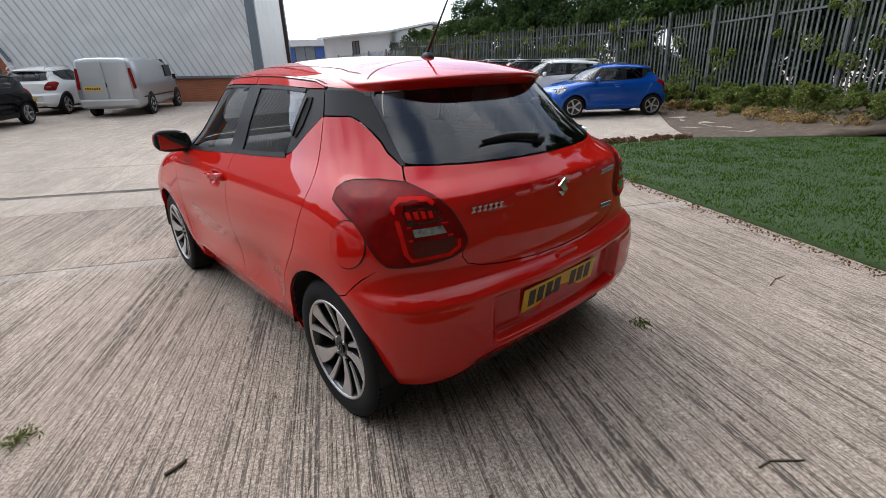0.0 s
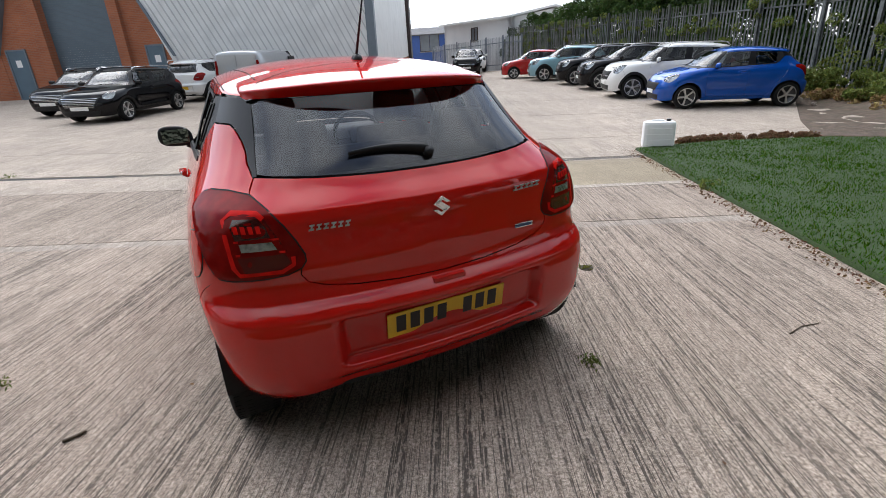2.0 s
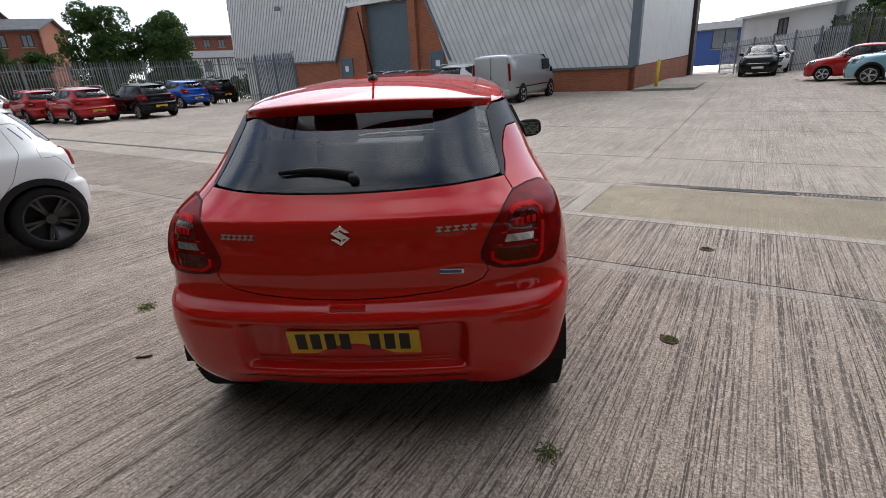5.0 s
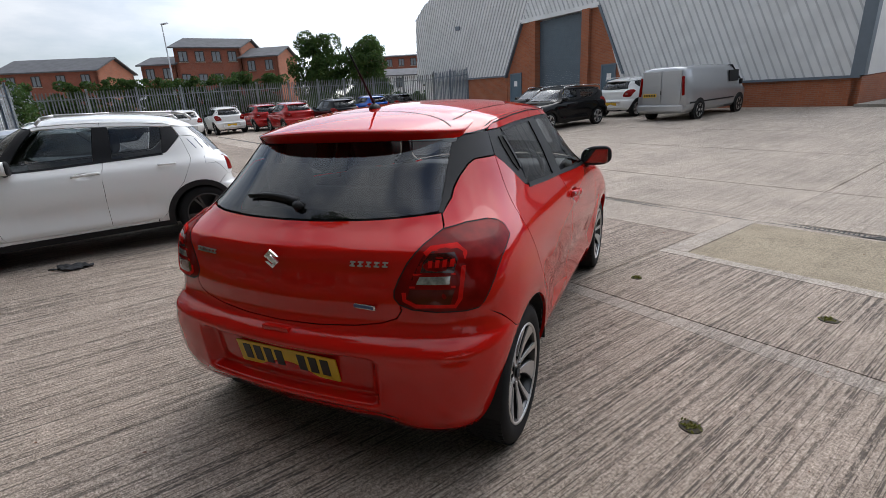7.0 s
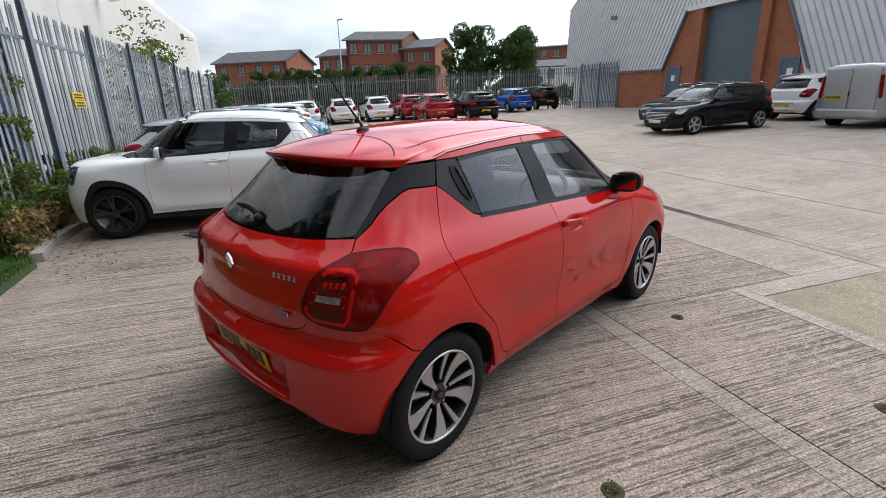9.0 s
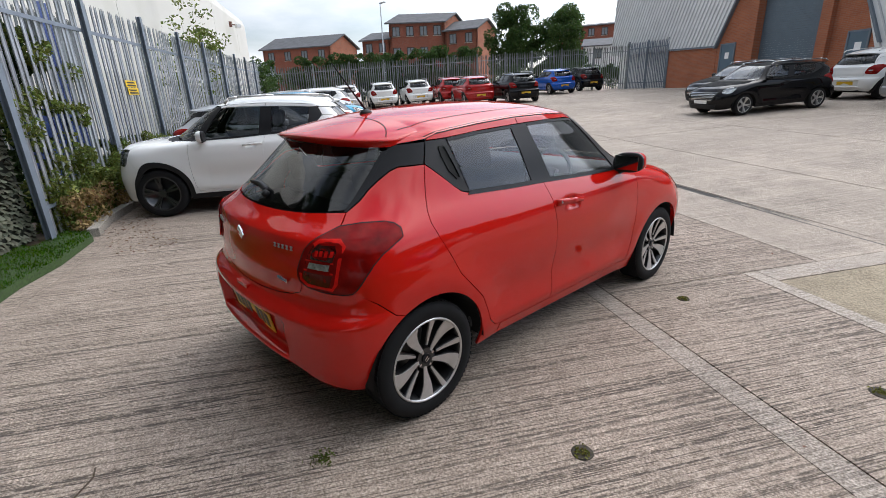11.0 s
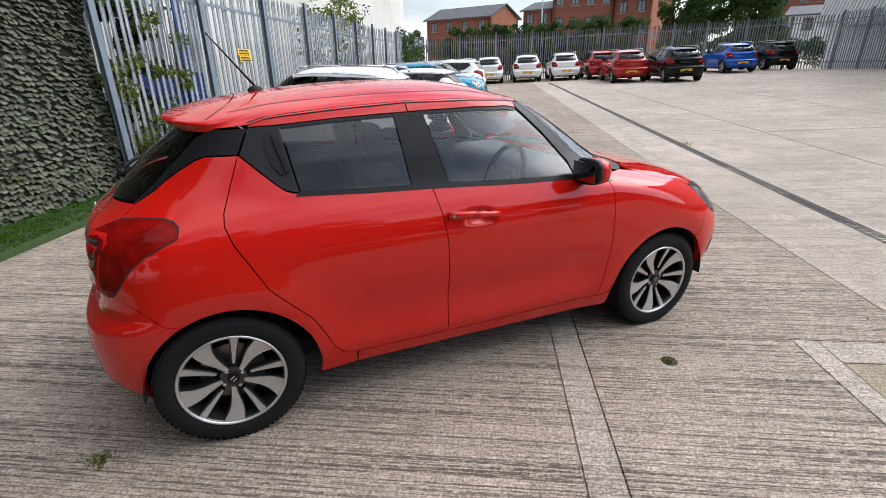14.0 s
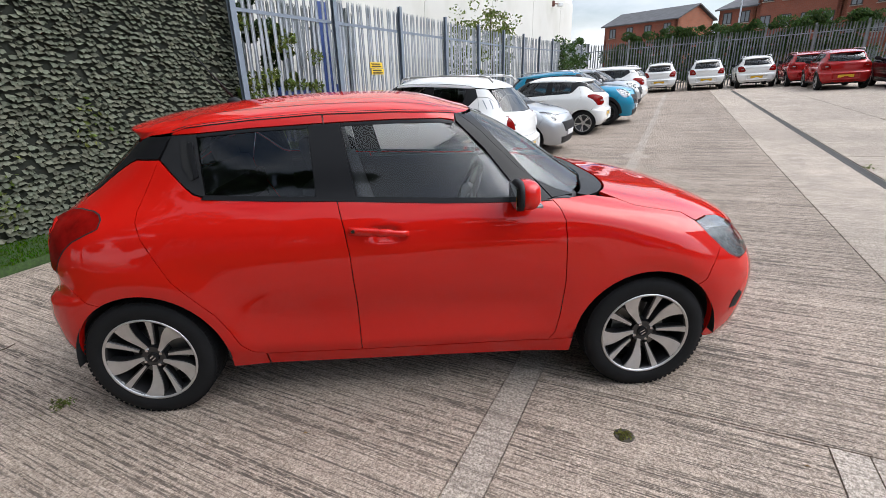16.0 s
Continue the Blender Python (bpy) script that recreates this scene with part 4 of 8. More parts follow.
    fg = [("s", 1.068, 1.045), ("s", 1.45, 1.030), ("s", 1.775, 1.014), ("s", 1.765, 1.08), ("s", 1.65, 1.225), ("s", 1.52, 1.352), ("s", 1.46, 1.364), ("s", 1.25, 1.368), ("s", 0.999, 1.364)]
    panel("front_door_glass", fg, M_GLASS, car, sx, off=-0.004, thick=0.004)
    sail = [("s", 1.778, 1.012), ("s", 1.90, 1.010), ("s", 1.955, 1.008), ("s", 1.76, 1.225), ("s", 1.615, 1.37), ("s", 1.53, 1.383), ("s", 1.535, 1.352), ("s", 1.66, 1.228), ("s", 1.772, 1.085)]
    panel("mirror_sail", sail, M_BLACKTRIM, car, sx, gap=0.001)
    apil = [("s", 1.957, 1.010), ("f", 0.715, 1.012), ("f", 0.665, 1.12), ("f", 0.60, 1.26), ("f", 0.535, 1.378), ("s", 1.617, 1.372), ("s", 1.762, 1.227)]
    panel("windscreen_pillar", apil, M_BLACKTRIM, car, sx, off=0.001)
    # red frame over the doors, up to the roof joint
    top_r = [("s", 0.236, 1.336), ("s", 0.358, 1.340), ("s", 0.60, 1.355), ("s", 0.855, 1.364), ("s", 0.922, 1.366), ("s", 0.918, 1.402), ("s", 0.60, 1.387), ("s", 0.40, 1.372), ("s", 0.30, 1.362), ("s", 0.255, 1.350)]
    panel("rear_door_frame", top_r, M_RED, car, sx)
    panel("inner_frame", top_r, M_VISOR, car, sx, off=-0.016, gap=0, thick=0.004)
    top_f = [("s", 0.925, 1.366), ("s", 1.00, 1.368), ("s", 1.25, 1.372), ("s", 1.46, 1.368), ("s", 1.528, 1.357), ("s", 1.528, 1.384), ("s", 1.45, 1.392), ("s", 1.25, 1.402), ("s", 0.922, 1.402)]
    panel("front_door_frame", top_f, M_RED, car, sx)
    panel("inner_frame", top_f, M_VISOR, car, sx, off=-0.016, gap=0, thick=0.004)
    rim = [(0.235, 1.336), (0.30, 1.354), (0.40, 1.365), (0.60, 1.380), (0.918, 1.395), (1.25, 1.395), (1.45, 1.385), (1.53, 1.377)]
    panel("roof_gutter", [("s", y, z) for y, z in rim] + [("s", y, z + 0.020) for y, z in reversed(rim)], M_UNDER, car, sx, off=-0.003, gap=0, thick=0.01)
    # tail lamp: lens, light ring, cells
    loop = path_uv(LAMP[::-1])
    # black band added over the panel edge for the dark gap round the lens
    panel("lamp_seal", grow(loop, 0.004), M_UNDER, car, sx, off=0.0012, thick=0.004, gap=0)
    core = np.array(loop)
    swell = lambda a, b: 0.010 * min(1.0, float(np.min(np.hypot(core[:, 0] - a, core[:, 1] - b))) / 0.03) ** 0.5  # noqa: E731
    lamp = panel("tail_lamp", loop, M_LENS_RED, car, sx, off=0.002, thick=0.03, gap=0.001, du=0.016, dz=0.012, bulge=swell)
    def inset(marks):
        """The lamp's inner marks, drawn in from its rim."""
        return [(k, 0.634 + (x - 0.612) * 1.04, 0.869 + (z - 0.872) * 0.96) for k, x, z in marks]

    def strip(name, line, width, mat, off=0.0138):
        """A narrow light guide along a line of tail marks."""
        uv = [(at_rear(x, z), z) for _, x, z in inset([("r", x, z) for x, z in line])]
        left, right = [], []
        for j in range(len(uv)):
            a, b = uv[max(0, j - 1)], uv[min(len(uv) - 1, j + 1)]
            d = math.hypot(b[0] - a[0], b[1] - a[1])
            nx, nz = -(b[1] - a[1]) / d * width / 2, (b[0] - a[0]) / d * width / 2
            left.append((uv[j][0] + nx, uv[j][1] + nz))
            right.append((uv[j][0] - nx, uv[j][1] - nz))
        panel(name, right + left[::-1], mat, lamp, sx, off=off, thick=0.004, gap=0, du=0.02, dz=0.02)
    panel("lamp_bowl", inset([("r", 0.580, 0.955), ("r", 0.600, 0.966), ("r", 0.668, 0.967), ("r", 0.690, 0.95), ("r", 0.694, 0.90), ("r", 0.690, 0.805), ("r", 0.678, 0.782), ("r", 0.562, 0.784), ("r", 0.530, 0.802), ("r", 0.527, 0.828), ("r", 0.556, 0.900)]), M_LENS_SIDE, lamp, sx, off=0.0118, thick=0.004, gap=0, label="dark red hollow of the lamp")
    panel("upper_cell", inset([("r", 0.583, 0.935), ("r", 0.575, 0.90), ("r", 0.675, 0.893), ("r", 0.682, 0.935), ("r", 0.668, 0.958), ("r", 0.60, 0.960)]), M_LENS_DARK, lamp, sx, off=0.0125, thick=0.004, gap=0)
    panel("lower_cell", inset([("r", 0.54, 0.838), ("r", 0.532, 0.805), ("r", 0.56, 0.785), ("r", 0.668, 0.780), ("r", 0.680, 0.835)]), M_LENS_SIDE, lamp, sx, off=0.0125, thick=0.004, gap=0)
    panel("reverse_lamp", inset([("r", 0.562, 0.856), ("r", 0.664, 0.854), ("r", 0.666, 0.882), ("r", 0.573, 0.884)]), M_LENS_CLEAR, lamp, sx, off=0.0145, thick=0.004, gap=0, label="clear reversing lamp")
    strip("light_guide", [(0.585, 0.958), (0.60, 0.972), (0.67, 0.974), (0.696, 0.955), (0.70, 0.90), (0.696, 0.80), (0.682, 0.773), (0.56, 0.775), (0.522, 0.796), (0.520, 0.825)], 0.013, M_LENS_BRIGHT)
    strip("light_guide", [(0.552, 0.893), (0.68, 0.889)], 0.007, M_LENS_BRIGHT)
    strip("light_guide", [(0.54, 0.846), (0.682, 0.844)], 0.007, M_LENS_BRIGHT)
    for q in range(4):
        xq = 0.598 + 0.021 * q
        panel("led", inset([("r", xq, 0.915), ("r", xq + 0.012, 0.915), ("r", xq + 0.013, 0.938), ("r", xq + 0.001, 0.938)]), M_LENS_BRIGHT, lamp, sx, off=0.0145, thick=0.003, gap=0)
    # headlamp
    hl = [("s", 2.665, 0.862), ("f", 0.69, 0.866), ("f", 0.64, 0.85), ("f", 0.60, 0.79), ("f", 0.62, 0.72), ("f", 0.70, 0.678), ("s", 2.90, 0.672), ("s", 2.83, 0.71), ("s", 2.775, 0.756), ("s", 2.72, 0.80)]
    hd = panel("headlamp", hl[::-1], M_GLASS, car, sx, off=0.004, thick=0.02)
    panel("reflector", hl[::-1], M_HEADREF, hd, sx, off=-0.012, thick=0.01)
    panel("projector", [("f", 0.70, 0.77), ("f", 0.63, 0.77), ("f", 0.64, 0.70), ("f", 0.70, 0.695)][::-1], M_CHROME, hd, sx, off=-0.004, thick=0.01)
    panel("light_guide", [("s", 2.70, 0.855), ("f", 0.69, 0.856), ("f", 0.65, 0.84), ("f", 0.66, 0.83), ("f", 0.70, 0.842), ("s", 2.72, 0.842)][::-1], M_CHROME, hd, sx, off=-0.003, thick=0.01)
    fog = [("s", 2.895, 0.40), ("s", 2.945, 0.395), ("s", 2.965, 0.47), ("s", 2.93, 0.50), ("s", 2.90, 0.46)]
    panel("fog_recess", fog, M_BLACKPLASTIC, car, sx, off=0.002, gap=0, thick=0.01)
    # inner wheel housings
    for c in (ARCH_R, ARCH_F):
        bm = bmesh.new()
        k = 26
        rows = []
        for xx in (0.845, 0.62):
            rows.append([bm.verts.new((sx * xx, c[0] + 0.358 * math.cos(radians(182 - 184 * i / k)), c[1] + 0.358 * math.sin(radians(182 - 184 * i / k)))) for i in range(k + 1)])
        for i in range(k):
            bm.faces.new((rows[0][i], rows[0][i + 1], rows[1][i + 1], rows[1][i]))
        bm.faces.new(rows[1])
        part("wheel_housing", bm, M_UNDER, car)


for side in (1, -1):
    side_panels(side)

# tail: gate, glass, bumper
gate = panel("tailgate", mirror_half([("r", 0.0, 1.046), ("r", 0.20, 1.048), ("r", 0.40, 1.054), ("r", 0.54, 1.062), ("r", 0.597, 1.064), ("r", 0.620, 1.030)] + LAMP_IN + GATE_LOW)[::-1], M_RED, car, du=0.03, dz=0.014)
rear_glass = panel("rear_window", mirror_half([("r", 0.0, 1.322), ("r", 0.30, 1.320), ("r", 0.50, 1.312), ("r", 0.535, 1.300), ("r", 0.555, 1.20), ("r", 0.575, 1.12), ("r", 0.588, 1.072), ("r", 0.54, 1.066), ("r", 0.40, 1.058), ("r", 0.20, 1.052), ("r", 0.0, 1.050)])[::-1], M_PRIVACY, car, off=-0.001, thick=0.005)
band = [("r", 0.535, 1.300), ("r", 0.552, 1.303), ("r", 0.572, 1.20), ("r", 0.592, 1.12), ("r", 0.602, 1.064), ("r", 0.588, 1.066), ("r", 0.575, 1.12), ("r", 0.555, 1.20)]
for side in (1, -1):
    panel("window_seal", band[::-1], M_BLACKTRIM, car, side, off=0.001, gap=0)
bump_half = GATE_LOW[::-1][:-1] + [("r", 0.503, 0.800), ("r", 0.520, 0.778), ("r", 0.565, 0.760), ("r", 0.65, 0.752), ("r", 0.74, 0.752), ("s", -0.325, 0.757), ("s", -0.25, 0.70), ("s", -0.178, 0.630)] + arc_pts(ARCH_R, ARCH_RAD, 118, 183, 10) + [("s", -0.305, 0.25), ("r", 0.62, 0.245), ("r", 0.40, 0.262), ("r", 0.30, 0.262), ("r", 0.0, 0.262)]
buv = []
for a, b in zip(bump_half[:-1], bump_half[1:]):
    k = max(1, int(math.ceil(math.hypot(b[1] - a[1], b[2] - a[2]) / 0.022))) if a[0] == b[0] else 1
    seg = path_uv([a, b], 0.022)
    buv += seg[: k if a[0] == b[0] else max(1, len(seg) // 2)]
buv.append((0.0, 0.262))
bumper = panel("rear_bumper", (buv + [(-u, z) for u, z in reversed(buv[1:-1])])[::-1], M_RED, car, du=0.022, dz=0.009, thick=0.03)
# front bumper, bonnet, screen
fb = [("f", 0.0, 0.80), ("f", 0.40, 0.81), ("f", 0.60, 0.785), ("f", 0.62, 0.72), ("f", 0.70, 0.676), ("s", 2.90, 0.670), ("s", 2.83, 0.706), ("s", 2.775, 0.75), ("s", 2.72, 0.66), ("s", 2.70, 0.60)] + arc_pts(ARCH_F, ARCH_RAD, 50, -12, 12) + [("f", 0.70, 0.20), ("f", 0.40, 0.20), ("f", 0.0, 0.20)]
half_uv = []
for a, b in zip(fb[:-1], fb[1:]):
    seg = path_uv([a, b])
    half_uv += seg[: max(1, len(seg) // 2)]
half_uv.append((at_front(0.0, 0.20), 0.20))
full_uv = half_uv + [(2 * U_C - u, z) for u, z in reversed(half_uv[1:-1])]
panel("front_bumper", full_uv[::-1], M_RED, car, du=0.022, dz=0.018, thick=0.03)
hood_half = [("f", 0.0, 1.004), ("f", 0.40, 1.002), ("f", 0.64, 0.998), ("f", 0.688, 0.975), ("s", 2.36, 0.950), ("s", 2.60, 0.902), ("s", 2.665, 0.866), ("f", 0.69, 0.868), ("f", 0.64, 0.852), ("f", 0.60, 0.80), ("f", 0.40, 0.812), ("f", 0.0, 0.803)]
huv = []
for a, b in zip(hood_half[:-1], hood_half[1:]):
    seg = path_uv([a, b])
    huv += seg[: max(1, len(seg) // 2)]
huv.append((at_front(0.0, 0.803), 0.803))
panel("bonnet", (huv + [(2 * U_C - u, z) for u, z in reversed(huv[1:-1])])[::-1], M_RED, car, du=0.04, dz=0.008)
cowl_half = [("f", 0.0, 1.045), ("f", 0.50, 1.04), ("f", 0.70, 1.012), ("f", 0.70, 1.0), ("f", 0.64, 1.0), ("f", 0.40, 1.004), ("f", 0.0, 1.006)]
cuv = path_uv(mirror_half(cowl_half))
panel("scuttle", cuv[::-1], M_BLACKPLASTIC, car, off=-0.004)
ws = path_uv(mirror_half([("f", 0.0, 1.395), ("f", 0.30, 1.393), ("f", 0.53, 1.378), ("f", 0.60, 1.258), ("f", 0.662, 1.12), ("f", 0.705, 1.018), ("f", 0.50, 1.045), ("f", 0.0, 1.05)]))
panel("windscreen", ws[::-1], M_GLASS, car, off=-0.003, thick=0.005)

# roof: rises from its joint to a gently curved crown
RIM = [(0.0, 1.330), (0.50, 1.328), (0.75, 1.326), (at_side(0.10, 1.328), 1.330), (at_side(0.24, 1.34), 1.345), (at_side(0.30, 1.362), 1.366), (at_side(0.40, 1.372), 1.376), (at_side(0.60, 1.387), 1.391), (at_side(0.918, 1.402), 1.406), (at_side(1.25, 1.402), 1.406), (at_side(1.45, 1.392), 1.396), (at_side(1.53, 1.384), 1.388), (at_front(0.53, 1.38), 1.384), (at_front(0.30, 1.394), 1.397), (U_C, 1.399)]
CROWN = [(-0.2, 1.38), (0.05, 1.418), (0.30, 1.452), (0.60, 1.478), (0.90, 1.490), (1.20, 1.486), (1.40, 1.468), (1.62, 1.425)]


def roof_pt(U, t):
    """A point of the roof: t runs from the joint to the spine."""
    zr = float(np.interp(abs(U) if U <= U_C else 2 * U_C - U, [a for a, _ in RIM], [b for _, b in RIM]))
    p, n = body_s(np.array([U]), np.array([zr]))
    p = p[0]
    ys = min(max(p[1], 0.30), 1.20)
    x, y = p[0] * (1 - t), p[1] * (1 - t) + ys * t
    zc = float(knots(CROWN, y if abs(p[1] - ys) < 1e-6 else y))
    f = (1 - (1 - t) ** 2.3) ** 0.75
    return Vector((x, y, zr + (zc - zr) * f))


def roof():
    bm = bmesh.new()
    k, m = 150, 16
    us = [-U_C + 2 * U_C * i / k for i in range(k)]
    rows = []
    for u in us:
        rows.append([bm.verts.new(roof_pt(u, (j / m) ** 1.6)) for j in range(m + 1)])
    for i in range(k):
        a, b = rows[i], rows[(i + 1) % k]
        for j in range(m):
            bm.faces.new((a[j], b[j], b[j + 1], a[j + 1]))
    bmesh.ops.remove_doubles(bm, verts=bm.verts, dist=0.0006)
    bmesh.ops.recalc_face_normals(bm, faces=bm.faces)
    lining = bm.copy()
    bmesh.ops.transform(lining, matrix=Matrix.Translation((0, 0.07, -0.022)) @ Matrix.Diagonal((0.96, 0.91, 1, 1)), verts=lining.verts)
    ob = part("roof", bm, M_RED, car, smooth=True)
    bmesh.ops.delete(lining, geom=[v for v in lining.verts if v.co.y < 0.30], context="VERTS")
    part("headliner", lining, M_VISOR, car, smooth=True)
    return ob


roof()


def spoiler():
    from mathutils.bvhtree import BVHTree
    shell = BVHTree.FromObject([o for o in car.children if o.name.split(".")[0] == "roof"][0], bpy.context.evaluated_depsgraph_get())
    bm = bmesh.new()
    k, half = 48, 0.565
    rows = []
    for i in range(k + 1):
        x = -half + 2 * half * i / k
        q = abs(x) / half
        p, n = body_s(np.array([math.copysign(at_rear(abs(x), 1.330), x)]), np.array([1.330]))
        lo, _ = body_s(np.array([math.copysign(at_rear(abs(x), 1.317), x)]), np.array([1.317]))
        p, F = Vector(p[0]), Vector(lo[0]) + Vector((0, -0.004, 0))
        g = 0.070 * (1 - q**4) + 0.006
        A = shell.ray_cast(Vector((x, 0.25, 2.0)), Vector((0, 0, -1)))[0] + Vector((0, 0, 0.0005))
        C = p + Vector((0, -g, 0.036 - 0.020 * q**2))
        lift = lambda s2: Vector((0, 0, 0.011 * math.sin(math.pi * s2) * (1 - 0.7 * q**2)))  # noqa: E731
        D = C + Vector((0, 0.004, -0.010))
        E = p + Vector((0, -g * 0.62, 0.000))
        rows.append([bm.verts.new(v) for v in (A, A.lerp(C, 0.3) + lift(0.3), A.lerp(C, 0.6) + lift(0.6), A.lerp(C, 0.88) + lift(0.88), C, D, E, F)])
    for a, b in zip(rows[:-1], rows[1:]):
        for j in range(7):
            bm.faces.new((a[j], b[j], b[j + 1], a[j + 1]))
    bm.faces.new(rows[0])
    bm.faces.new(rows[-1][::-1])
    bmesh.ops.recalc_face_normals(bm, faces=bm.faces)
    ob = part("spoiler", bm, M_RED, car, smooth=True)
    sub = ob.modifiers.new("round", "SUBSURF")
    sub.levels = sub.render_levels = 1
    # high brake lamp under the lip
    bm = bmesh.new()
    p, n = body_s(np.array([0.0]), np.array([1.330]))
    y0 = p[0][1] - 0.055
    add_box(bm, (0.0, y0 + 0.020, 1.340), (0.26, 0.03, 0.016), 0.004, Matrix.Rotation(radians(-30), 3, "X"))
    part("brake_lamp", bm, M_LENS_BRAKE, car)
    return ob


spoiler()


def roof_seams():
    """Dark joints pressed into the roof: one before the spoiler and one along each side."""
    from mathutils.bvhtree import BVHTree
    deps = bpy.context.evaluated_depsgraph_get()
    trees = [BVHTree.FromObject(o, deps) for o in car.children if o.name.split(".")[0] in ("roof", "spoiler")]

    def down(x, y):
        hits = [t.ray_cast(Vector((x, y, 2.0)), Vector((0, 0, -1))) for t in trees]
        hits = [h for h in hits if h[0] is not None]
        return max(hits, key=lambda h: h[0].z)[:2] if hits else None

    def seam(line, w):
        bm = bmesh.new()
        rows = []
        for i, (x, y) in enumerate(line):
            a, b = Vector(line[max(0, i - 1)]), Vector(line[min(len(line) - 1, i + 1)])
            d = (b - a).normalized()
            row = []
            for s2 in (-1, 1):
                h = down(x - d.y * w * s2, y + d.x * w * s2)
                if h is None:
                    break
                row.append(bm.verts.new(h[0] + h[1] * 0.0012))
            if len(row) == 2:
                rows.append(row)
        for p, q in zip(rows[:-1], rows[1:]):
            bm.faces.new((p[0], p[1], q[1], q[0]))
        bmesh.ops.recalc_face_normals(bm, faces=bm.faces)
        part("roof_seam", bm, M_UNDER, car)
    seam([(-0.54 + 1.08 * i / 40, 0.155 + 0.05 * (1 - abs(-1 + i / 20) ** 2) - 0.10 * abs(-1 + i / 20) ** 5) for i in range(41)], 0.0028)
    for sx in (1, -1):
        seam([(sx * (0.487 + 0.016 * math.sin(math.pi * i / 40)), 0.17 + 1.30 * i / 40) for i in range(41)], 0.0026)


roof_seams()


# ---- wheels ----
def wheel():
    root = empty("wheel")
    root.parent = car
    # tyre: turned profile with shoulder and sidewall
    prof = [(-0.085, 0.215), (-0.094, 0.235), (-0.097, 0.262), (-0.090, 0.288), (-0.078, 0.300), (-0.06, 0.3045), (0.06, 0.3045), (0.078, 0.300), (0.090, 0.288), (0.097, 0.262), (0.094, 0.235), (0.085, 0.215)]
    k = 64
    def turned(name, pr, mat, parent, close=False):
        bm = bmesh.new()
        rows = [[bm.verts.new((x, r * math.cos(2 * math.pi * i / k), r * math.sin(2 * math.pi * i / k))) for x, r in pr] for i in range(k)]
        for i in range(k):
            a, b = rows[i], rows[(i + 1) % k]
            for j in range(len(pr) - 1):
                bm.faces.new((a[j], a[j + 1], b[j + 1], b[j]))
        bmesh.ops.recalc_face_normals(bm, faces=bm.faces)
        return part(name, bm, mat, parent, smooth=True)
    tyre = turned("tyre", prof, M_RUBBER, root)
    # tread blocks
    bm = bmesh.new()
    for i in range(72):
        a = 2 * math.pi * i / 72
        for x, w, sh in ((-0.068, 0.026, 0.0), (-0.024, 0.03, 0.5), (0.024, 0.03, 0.2), (0.068, 0.026, 0.7)):
            aa = a + sh * 2 * math.pi / 72
            c = Vector((x, 0.3035 * math.cos(aa), 0.3035 * math.sin(aa)))
            R = Matrix.Rotation(aa, 3, "X")
            add_box(bm, c, (w, 0.004, 0.017), 0, R)
    part("tread", bm, M_RUBBER, tyre)
    rim = turned("rim", [(0.083, 0.219), (0.088, 0.221), (0.090, 0.216), (0.086, 0.208), (0.076, 0.203), (0.02, 0.196), (-0.08, 0.205)], M_WHEELBLACK, root)
    turned("rim_edge", [(0.0885, 0.2215), (0.0925, 0.2185), (0.0915, 0.213), (0.086, 0.2085)], M_ALLOY, rim)
    bm = bmesh.new()
    add_cyl(bm, (-0.02, 0, 0), (-0.005, 0, 0), 0.135, seg=40)
    part("brake_disc", bm, material("brake_disc_steel", (0.25, 0.24, 0.23), 0.4, 0.9), root)
    bm = bmesh.new()
    add_cyl(bm, (-0.06, 0, 0), (-0.045, 0, 0), 0.2, seg=40)
    part("drum_shield", bm, M_UNDER, root)

    def spoke(a0, r0, r1, w0, w1, flare, sweep):
        """A blade from hub to rim as (radius, angle, width, height) along its length."""
        pts = []
        for i in range(11):
            q = i / 10
            pts.append((r0 + (r1 - r0) * q, a0 + sweep * math.sin(math.pi * q), w0 + (w1 - w0) * q**flare, 0.060 + 0.027 * q**1.4))
        return pts
    def blade(name, pts, depth, mat, dx):
        bm = bmesh.new()
        rings = []
        for r, a, w, x in pts:
            c = Vector((0, math.cos(a), math.sin(a)))
            t = Vector((0, -math.sin(a), math.cos(a)))
            f = c * r + Vector((x + dx, 0, 0))
            rings.append([bm.verts.new(v) for v in (f - t * w / 2, f + t * w / 2, f + t * w / 2 - Vector((depth, 0, 0)), f - t * w / 2 - Vector((depth, 0, 0)))])
        for p, q in zip(rings[:-1], rings[1:]):
            for j in range(4):
                bm.faces.new((p[j], p[(j + 1) % 4], q[(j + 1) % 4], q[j]))
        bm.faces.new(rings[0])
        bm.faces.new(rings[-1][::-1])
        bmesh.ops.recalc_face_normals(bm, faces=bm.faces)
        return part(name, bm, mat, root)
    for i in range(5):
        a = 2 * math.pi * i / 5 + 0.78
        wide = spoke(a, 0.046, 0.211, 0.018, 0.090, 1.45, 0.10)
        blade("spoke", wide, 0.006, M_ALLOY, 0.0)
        blade("spoke_back", [(r, b, w + 0.008, x) for r, b, w, x in wide], 0.04, M_WHEELBLACK, -0.005)
        thin = spoke(a + math.pi / 5, 0.072, 0.211, 0.010, 0.030, 1.2, 0.0)
        blade("spoke", thin, 0.006, M_ALLOY, 0.0)
        blade("spoke_back", [(r, b, w + 0.012, x) for r, b, w, x in thin], 0.035, M_WHEELBLACK, -0.006)
    bm = bmesh.new()
    add_cyl(bm, (0.0, 0, 0), (0.058, 0, 0), 0.062, 0.055, seg=32)
